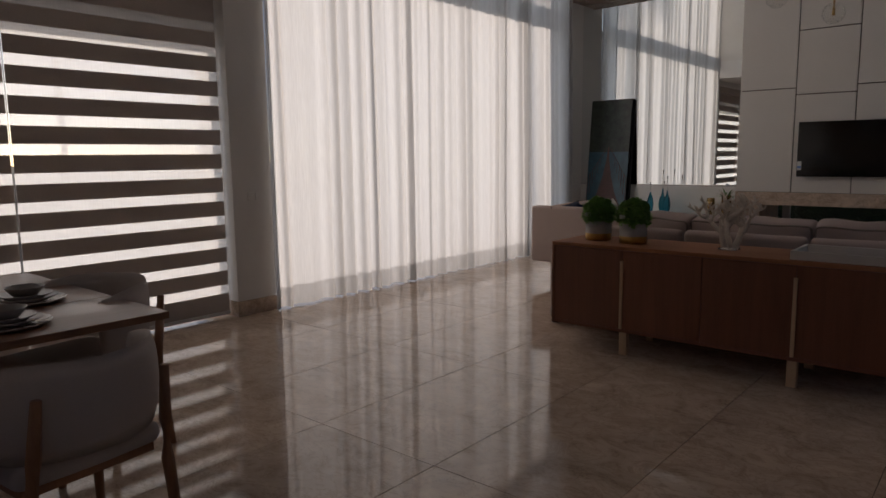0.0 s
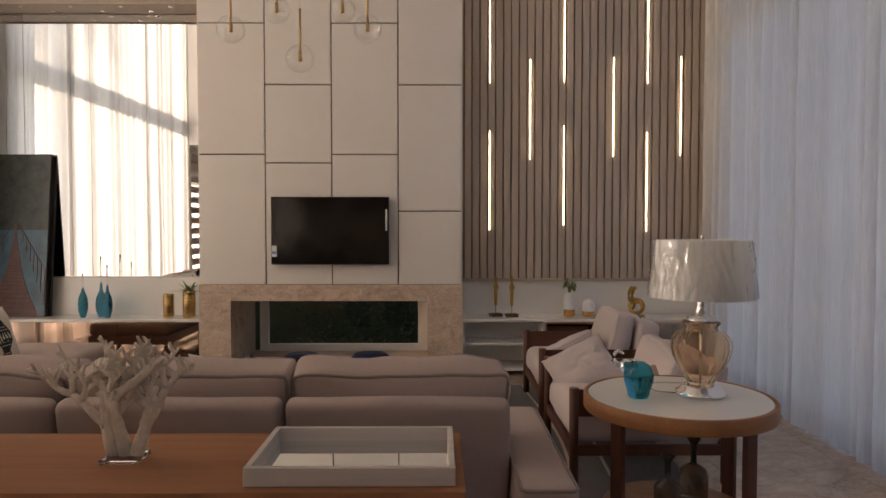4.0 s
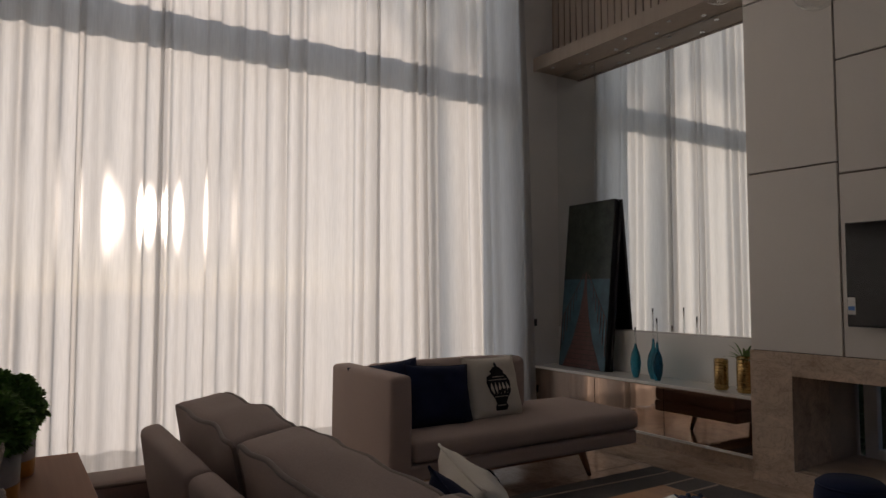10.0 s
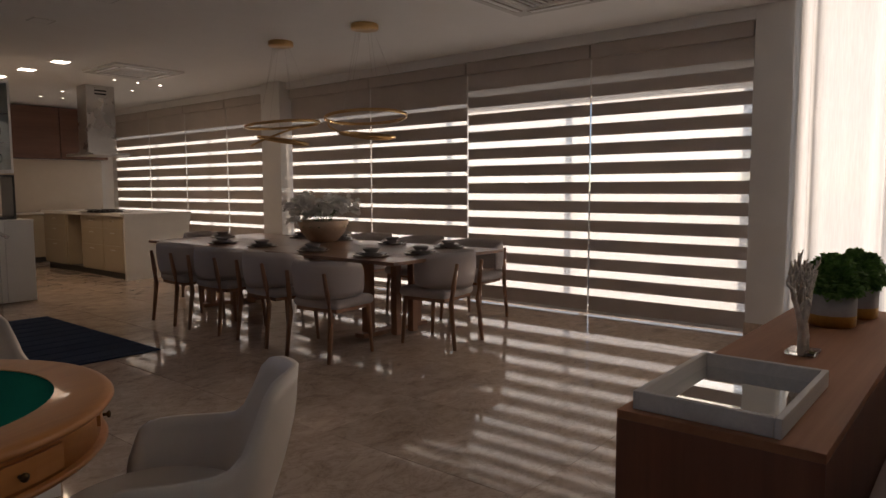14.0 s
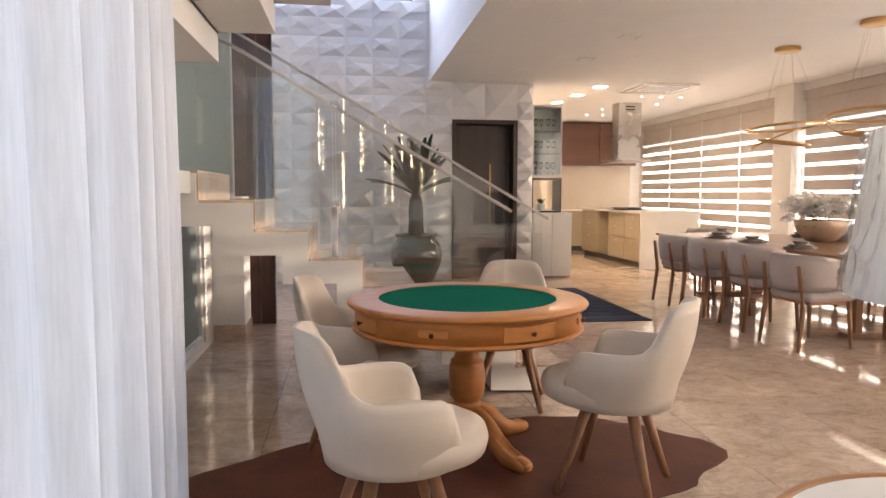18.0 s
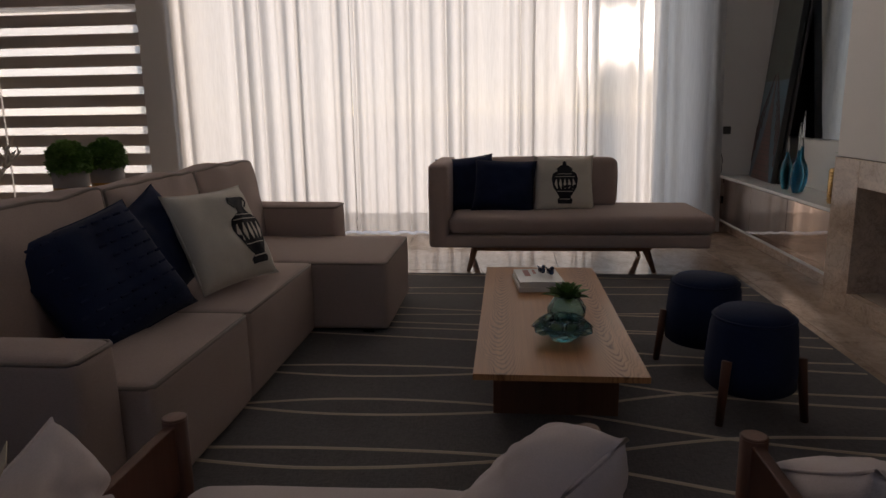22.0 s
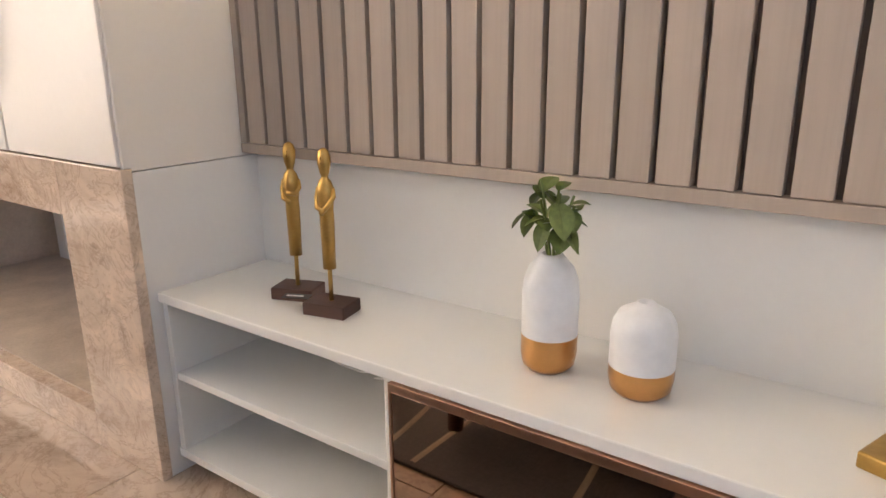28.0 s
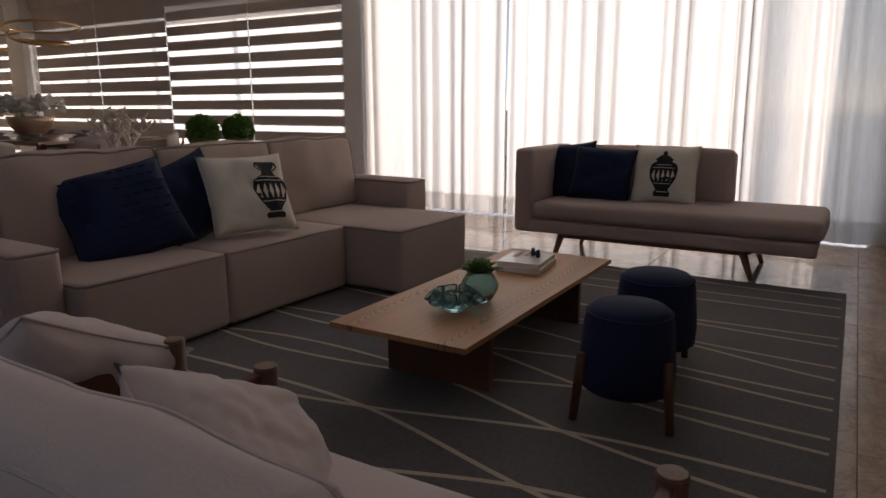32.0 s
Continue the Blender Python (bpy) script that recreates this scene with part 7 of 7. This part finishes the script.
struct("pilaster", boxes((2.58, 3.0, .06, .44, .14, 1.27)), M_WALL, "white pilaster below the stairs", "column")
struct("pilaster_base", boxes((2.57, 3.0, .05, .45, 0, .14)), M_MARBLE, "beige marble skirting of the pilaster", "baseboard")
wd = thing("door_2", 2.42, -.32, 0, 0, "tall dark wooden door panel beside teal glass", "door", "", "structure")
M_REDDOOR = timber("red_door_wood", (0.07, 0.03, 0.024), (0.12, 0.055, 0.045), "z", 0.3, 5)
for k in range(3):
    part("panel", boxes((.0 + .115 * k, .113 + .115 * k, -.04, 0, 0, 3.3), bevel=0.003), M_REDDOOR, wd)
part("door_frame", boxes((-.03, -.002, -.06, .02, 0, 3.3), bevel=0.003), M_DARKDOOR, wd)
tg = thing("window_8", 2.78, -.3, 0, 0, "frosted teal glass screen beside the dark door", "window", "", "structure")
M_TEALWALL = plain("frosted_teal", (0.46, 0.56, 0.54), 0.25, var=0.05, scale=1.2, coat=0.4)
part("pane", boxes((0, .86, -.01, .01, 1.3, 3.3)), M_TEALWALL, tg, "frosted teal glass")
part("window_frame", boxes((-.012, 0, -.02, .02, 1.3, 3.3)), M_ALU, tg)
struct("wall_stair_back", boxes((2.77, 3.64, -.4, -.34, 0, Z_HIGH)), M_WALL, "plain wall behind the teal glass", "wall")

# ---- palm ----
pp = thing("potted_palm", .75, -2.7, 0, 0, "sago palm in a dark glazed urn beside the faceted wall", "potted plant")
part("urn", lathe(bmesh.new(), [(0, 0), (.17, 0), (.19, .02), (.27, .16), (.345, .36), (.36, .48), (.33, .60), (.27, .67), (.255, .69), (.29, .72), (.29, .745), (.26, .745), (.23, .70), (0, .69)], 48), plain("dark_glazed_urn", (0.035, 0.05, 0.045), 0.18, var=0.6, scale=5, coat=0.6), pp, "dark green glazed urn", True)
bm = lathe(bmesh.new(), [(.09, .69), (.10, .8), (.085, .95), (.095, 1.05), (.08, 1.2), (.05, 1.3), (0, 1.31)], 18, ripple=6, amp=.12)
part("trunk", bm, plain("palm_trunk", (0.05, 0.035, 0.025), 0.9, var=0.4, scale=18, bump=0.8), pp, "shaggy brown trunk", True)
rnd = random.Random(31)
for k in range(26):
    a = 2.4 * k + rnd.uniform(-.2, .2)
    e = math.radians(40 + 42 * (k / 26)) if k > 5 else math.radians(rnd.uniform(30, 42))
    L = rnd.uniform(.76, .92)
    bm = bmesh.new()
    rib = []
    for i in range(13):
        f = i / 12
        rib.append(Vector((math.cos(a) * math.cos(e) * L * f, math.sin(a) * math.cos(e) * L * f, 1.26 + math.sin(e) * L * f - .24 * f * f * math.cos(e))))
    tube(bm, rib, .008, 5, taper=lambda f: 1 - .8 * f)
    side = Vector((-math.sin(a), math.cos(a), 0))
    for i in range(2, 34):
        f = i / 34
        q = rib[int(f * 12)].lerp(rib[min(12, int(f * 12) + 1)], f * 12 % 1)
        d = (rib[min(12, int(f * 12) + 1)] - rib[max(0, int(f * 12) - 1)]).normalized()
        w = .19 * math.sin(math.pi * (.12 + .86 * f)) ** .7
        for s in (-1, 1):
            leaf(bm, q, q + (side * s * .8 + d * .75 + Vector((0, 0, .22))).normalized() * w, .015, .08, .2, 2)
    part("frond", bm, M_PALM, pp)

# ---- kitchen ----
M_TAUPE = plain("taupe_lacquer", (0.36, 0.29, 0.20), 0.3, var=0.03, coat=0.3)
M_STONE = plain("white_quartz", (0.72, 0.69, 0.63), 0.25, var=0.05)
isl = thing("kitchen_island", -3.32, -4.54, 0, 0, "kitchen island with a white stone end and taupe drawers", "kitchen island")
part("end_panel", prism(bmesh.new(), [(0, 0), (-.90, 0), (-1.08, 1.0), (0, 1.0)], -.04, 0, "y"), M_STONE, isl, "white stone waterfall end")
part("worktop", boxes((-1.05, .03, -3.0, -.04, .955, 1.0), bevel=0.003), M_STONE, isl)
part("carcass", boxes((-.85, -.02, -1.5, -.045, .1, .953), (-.85, -.02, -3.0, -2.05, .1, .953), (-.85, -.30, -2.05, -1.5, .1, .953)), M_TAUPE, isl)
for a, b in ((-.70, -.06), (-1.48, -.72), (-2.98, -2.08)):
    for c, d in ((.12, .50), (.51, .76), (.77, .94)):
        f = part("drawer_front", boxes((-.02, 0, a, b, c, d), bevel=0.002), M_TAUPE, isl)
        part("handle", boxes((0, .018, (a + b) / 2 - .06, (a + b) / 2 + .06, d - .07, d - .06), bevel=0.002), M_STEEL, f)
part("plinth", boxes((-.8, -.06, -2.98, -.08, 0, .1)), M_BLACK, isl)
ck = thing("gas_hob", -3.50, -5.55, 1.001, 0, "black glass gas hob with cast burners", "hob")
part("plate", boxes((-.26, .26, -.36, .36, 0, .008), bevel=0.002), M_SCREEN, ck)
for x in (-.13, .13):
    for y in (-.22, 0, .22):
        q = part("burner", lathe(bmesh.new(), [(0, .008), (.05, .008), (.05, .02), (.035, .028), (0, .028)], 16, x, y), M_BLACK, ck)
        part("grate", boxes((x - .09, x + .09, y - .006, y + .006, .03, .042), (x - .006, x + .006, y - .09, y + .09, .03, .041)), M_BLACK, q)
hdd = thing("cooker_hood", -3.42, -5.5, 1.88, 0, "brushed steel island cooker hood with a square duct", "cooker hood")
part("duct", boxes((-.215, .215, -.16, .16, .06, 1.069), bevel=0.003), M_STEEL, hdd)
part("canopy", boxes((-.30, .30, -.45, .45, 0, .035), bevel=0.004), M_STEEL, hdd)
part("canopy_skirt", boxes((-.235, .235, -.18, .18, .035, .06), bevel=0.004), M_STEEL, hdd)
for k in range(2):
    part("vent_slot", boxes((-.09, .09, .16, .1625, .93 + .05 * k, .955 + .05 * k)), M_BLACK, hdd)
M_KWOOD = timber("kitchen_wood", (0.11, 0.045, 0.028), (0.18, 0.08, 0.05), "x", 0.35, 5)
for k in range(4):
    cb = thing("wall_cabinet", -1.4 - .9 * k, -8.99, 1.95, 0, "reddish brown wooden kitchen wall cabinet lit by a small spot", "cabinet", "kitchen wall cabinets")
    part("body", boxes((-.89, 0, 0, .34, 0, .98)), M_KWOOD, cb)
    part("door", boxes((-.888, -.002, .34, .36, .002, .978), bevel=0.002), M_KWOOD, cb)
    ub = thing("base_cabinet", -1.4 - .9 * k, -8.99, 0, 0, "taupe lacquered kitchen base cabinet under a stone top", "cabinet", "kitchen base cabinets")
    part("body", boxes((-.89, 0, 0, .58, .1, .90)), M_TAUPE, ub)
    part("door", boxes((-.888, -.002, .58, .60, .102, .898), bevel=0.002), M_TAUPE, ub)
    part("plinth", boxes((-.89, 0, 0, .52, 0, .1)), M_BLACK, ub)
wt = thing("kitchen_worktop", -3.2, -8.99, .901, 0, "pale stone worktop with an upstand along the kitchen wall", "worktop")
part("slab", boxes((-1.8, 1.8, 0, .62, 0, .03), bevel=0.003), M_STONE, wt)
part("splashback", boxes((-1.8, 1.8, 0, .02, .03, 1.04)), plain("beige_splashback", (0.55, 0.46, 0.36), 0.25, var=0.04), wt, "beige splashback")

# white counter and glass cabinet beside the faceted wall
stub = thing("bar_counter", -1.45, -3.58, 0, 0, "white lacquered counter block beside the faceted wall", "counter")
for a, b in ((-.31, .0), (.004, .31)):
    part("front_panel", boxes((a, b, -.02, 0, .02, .985), bevel=0.002), M_WHITE, stub)
part("body", boxes((-.31, .31, -.75, -.02, .02, .985)), M_WHITE, stub)
part("top", boxes((-.315, .315, -.76, .005, .985, 1.005), bevel=0.002), M_WHITE, stub)
gc = thing("glass_cabinet", -1.40, -3.95, 1.06, 0, "lit glass-fronted bar cabinet with stemware on glass shelves", "cabinet")
part("frame", boxes((-.24, -.215, -.2, .2, .5, 1.6), (.215, .24, -.2, .2, .5, 1.6), (-.215, .215, -.2, .2, 1.57, 1.6), (-.215, .215, -.2, .2, .5, .54), (-.215, .215, -.2, -.18, .54, 1.57)), M_ALU, gc)
part("black_frame", boxes((-.24, -.215, -.2, .2, -.055, .48), (.215, .24, -.2, .2, -.055, .48), (-.215, .215, -.2, .2, .455, .48), (-.215, .215, -.2, .2, -.055, -.03)), M_BLACK, gc, "black open metal frame")
part("door_pane", boxes((-.214, .214, .19, .195, .54, 1.57)), M_GLASS, gc).visible_shadow = False
for z in (.86, 1.2):
    part("glass_shelf", boxes((-.213, .213, -.178, .185, z, z + .008)), M_CLEARGLASS, gc)
for z in (.541, .869, 1.209):
    for k in range(4):
        gl = thing("wine_glass", -1.40 - .15 + .1 * k, -3.93 + .05 * (k % 2), 1.06 + z, 0, "clear stemmed glass on a glass shelf", "glass", "stemware")
        part("glass", lathe(bmesh.new(), [(0, 0), (.03, 0), (.03, .003), (.004, .008), (.004, .08), (.03, .11), (.034, .15), (.028, .19), (.026, .19), (.031, .15), (.027, .112), (0, .09)], 16), M_CLEARGLASS, gl, "", True)
pl = thing("small_plant", -1.36, -3.92, 1.032, 0, "little potted plant in the black frame", "potted plant")
part("pot", lathe(bmesh.new(), [(0, 0), (.05, 0), (.06, .11), (.05, .11), (0, .1)], 18), M_ALU, pl)
bm = bmesh.new()
for k in range(18):
    a = 2.4 * k
    leaf(bm, (0, 0, .1), (.09 * math.cos(a), .09 * math.sin(a), .19 + .02 * (k % 3)), .014, .2)
part("leaves", bm, M_LEAF, pl)


# ---- ceiling fittings ----
def cassette(x, y):
    c = thing("air_conditioner", x, y, Z_LOW, 0, "white square ceiling cassette air conditioner with a slotted grille", "air conditioner", "ceiling cassettes")
    part("frame", boxes((-.47, .47, -.47, -.27, -.03, 0), (-.47, .47, .27, .47, -.03, 0), (-.47, -.27, -.27, .27, -.03, 0), (.27, .47, -.27, .27, -.03, 0), bevel=0.004), M_WHITE, c)
    part("grille_back", boxes((-.27, .27, -.27, .27, -.01, 0)), M_GROOVE, c)
    for k in range(9):
        part("slat", boxes((-.268, .268, -.24 + .06 * k - .011, -.24 + .06 * k + .011, -.028, -.016), bevel=0.002), M_WHITE, c)
    for a, b, d, e in ((-.3, .3, .33, .40), (-.3, .3, -.40, -.33), (.33, .40, -.3, .3), (-.40, -.33, -.3, .3)):
        q = part("slot", boxes((a - .01, b + .01, d - .008, e + .008, -.0312, -.0302)), M_GROOVE, c, "dark air slot")
        part("louvre", boxes((a + .01, b - .01, d + .014, e - .014, -.036, -.0315), bevel=0.001), M_ALU, q)


cassette(-3.48, 2.44)
cassette(-3.12, -3.65)
for x, y in ((-2.09, -5.5), (-2.15, -4.6), (-2.21, -3.68)):
    d = thing("downlight", x, y, Z_LOW, 0, "square recessed downlight glowing warm white", "ceiling lamp", "kitchen downlights")
    part("trim", boxes((-.10, .10, -.10, .10, -.006, 0), bevel=0.002), M_WHITE, d)
    part("diffuser", boxes((-.085, .085, -.085, .085, -.009, -.0062)), M_LAMPON, d, "glowing diffuser")
for x, y in ((-1.23, -1.6), (-1.28, -.4)):
    d = thing("downlight", x, y, Z_LOW, 0, "square recessed downlight switched off", "ceiling lamp", "unlit downlights")
    part("trim", boxes((-.10, .10, -.10, .10, -.006, 0), bevel=0.002), M_WHITE, d)
    part("diffuser", boxes((-.085, .085, -.085, .085, -.008, -.0062)), M_CEIL, d)
for k, (x, y) in enumerate([(-3.3 - .35 * (i % 3), -4.6 - .9 * (i // 3)) for i in range(12)]):
    d = thing("spotlight", x, y, Z_LOW, 0, "small round recessed ceiling spot, lit", "ceiling lamp", "kitchen spots")
    part("trim", lathe(bmesh.new(), [(.022, -.004), (.032, -.004), (.034, 0), (.022, 0), (.022, -.004)], 16), M_CHROME, d)
    part("lens", lathe(bmesh.new(), [(0, -.003), (.021, -.003), (.021, -.0005), (0, -.0005)], 14), M_LAMPON, d)
kl = new("kitchen_lamp", bpy.data.lights.new("kitchen_lamp", "AREA"))
kl.data.shape, kl.data.size, kl.data.size_y, kl.data.energy, kl.data.color = "RECTANGLE", .3, 2.0, 16, (1, .82, .6)
kl.matrix_world = look((-2.15, -4.6, Z_LOW - .012), (-2.15, -4.6, 0))


# ---- sockets and switches ----
def socket(x, y, z, axis, n, material, label):
    s = thing("wall_socket", x, y, z, 0 if axis == "y" else 90, label, "socket", "sockets and switches")
    for k in range(n):
        o = part("plate", boxes((-.036 + .078 * k, .036 + .078 * k, -.008, 0, -.036, .036), bevel=0.003), material, s)
        part("insert", boxes((-.018 + .078 * k, .018 + .078 * k, -.0105, -.008, -.02, .02), bevel=0.002), material, o)
    return s


M_SOCKB = plain("black_socket", (0.02, 0.02, 0.02), 0.4)
socket(-5.049, 9.485, .98, "x", 1, M_SOCKB, "small black wall socket on the window wall")
pc = tagged(part("power_cable", tube(bmesh.new(), [(-5.03, 9.415, .96), (-5.025, 9.415, .90), (-5.02, 9.43, .80), (-5.02, 9.455, .70), (-5.02, 9.45, .60), (-5.025, 9.43, .52), (-5.03, 9.425, .48)], .004, 6), M_SOCKB, None, "", True), "black power cable hanging from a plug on the wall", "cable")
part("plug", boxes((-5.049, -5.02, 9.402, 9.428, .93, 1.0), bevel=0.004), M_SOCKB, pc)
socket(-5.049, 9.40, .315, "x", 2, M_SOCKB, "pair of black wall sockets above the skirting")
socket(-5.039, 3.90, 1.05, "x", 2, M_WALL, "white double switch plate on the column")
socket(.40, 9.799, .36, "y", 1, M_WHITE, "white wall socket behind the open shelf")
# ---- hedge outside the hearth window ----
rnd = random.Random(6)
bm = bmesh.new()
M_HEDGE = plain("hedge_green", (0.016, 0.035, 0.016), 0.8, var=0.5, scale=8)
for i in range(9500):
    p = Vector((rnd.uniform(-8.5, .8), 11.45 + rnd.uniform(-.3, .3), rnd.uniform(-.2, 2.0)))
    d = Vector((rnd.uniform(-1, 1), rnd.uniform(-1, .2), rnd.uniform(-.4, 1))).normalized()
    leaf(bm, p, p + d * rnd.uniform(.05, .11), .02, .2, .3, 2)
bm.faces.new([bm.verts.new(c) for c in ((-8.6, 11.7, -.2), (.8, 11.7, -.2), (.8, 11.75, 2.0), (-8.6, 11.75, 2.0))])
tagged(part("hedge", bm, M_HEDGE), "dense dark green hedge outside the hearth window", "hedge", "", "stuff")

# ---- garden tree whose crown shades the upper curtain ----
tree = thing("garden_tree", -34.0, 13.35, -.22, 0, "leafy garden tree standing far outside the tall window", "tree")
M_BARK = plain("tree_bark", (0.11, 0.08, 0.06), 0.9, var=0.3, scale=6, bump=0.6)
rnd = random.Random(52)
bm = tube(bmesh.new(), [(0, 0, 0), (.05, .03, 2.0), (-.03, .06, 4.2), (.0, .0, 6.4), (.02, -.05, 8.2)], .19, 12, taper=lambda f: 1 - .75 * f)
part("trunk", bm, M_BARK, tree, "", True)
crown = bmesh.new()
for k in range(13):
    a, z = 2.4 * k, 6.2 + .19 * k
    tip = Vector((1.15 * math.cos(a) * (1 - .03 * k), 1.35 * math.sin(a) * (1 - .03 * k), z + .9))
    part("limb", tube(bmesh.new(), [(0, 0, z), tuple(Vector((0, 0, z + .3)).lerp(tip, .5)), tuple(tip)], .05, 6, taper=lambda f: 1 - .8 * f), M_BARK, tree)
    for i in range(210):
        d = Vector((rnd.gauss(0, .36), rnd.gauss(0, .36), rnd.gauss(0, .30)))
        q = tip + d
        e = Vector((rnd.uniform(-1, 1), rnd.uniform(-1, 1), rnd.uniform(-1, .6))).normalized()
        leaf(crown, q, q + e * rnd.uniform(.10, .18), .05, .15, .3, 2)
part("crown", crown, M_LEAF, tree, "loose green crown with gaps")

# ---- floor tiles ----
TX, TY = 0.78, 1.30
floor = tagged(new("floor"), "polished beige marble floor in large rectangular tiles", "floor", "", "structure")
tile = box_mesh("tile", TX - .003, TY - .003, 0.012, M_FLOOR, 0.0012)
for i in range(-5, 7):
    for j in range(-9, 6):
        cx, cy = -1.79 + TX * (i + .5), 2.6 + TY * (j + .5)
        piece("tile", tile, floor, pose(cx, cy, -0.006))
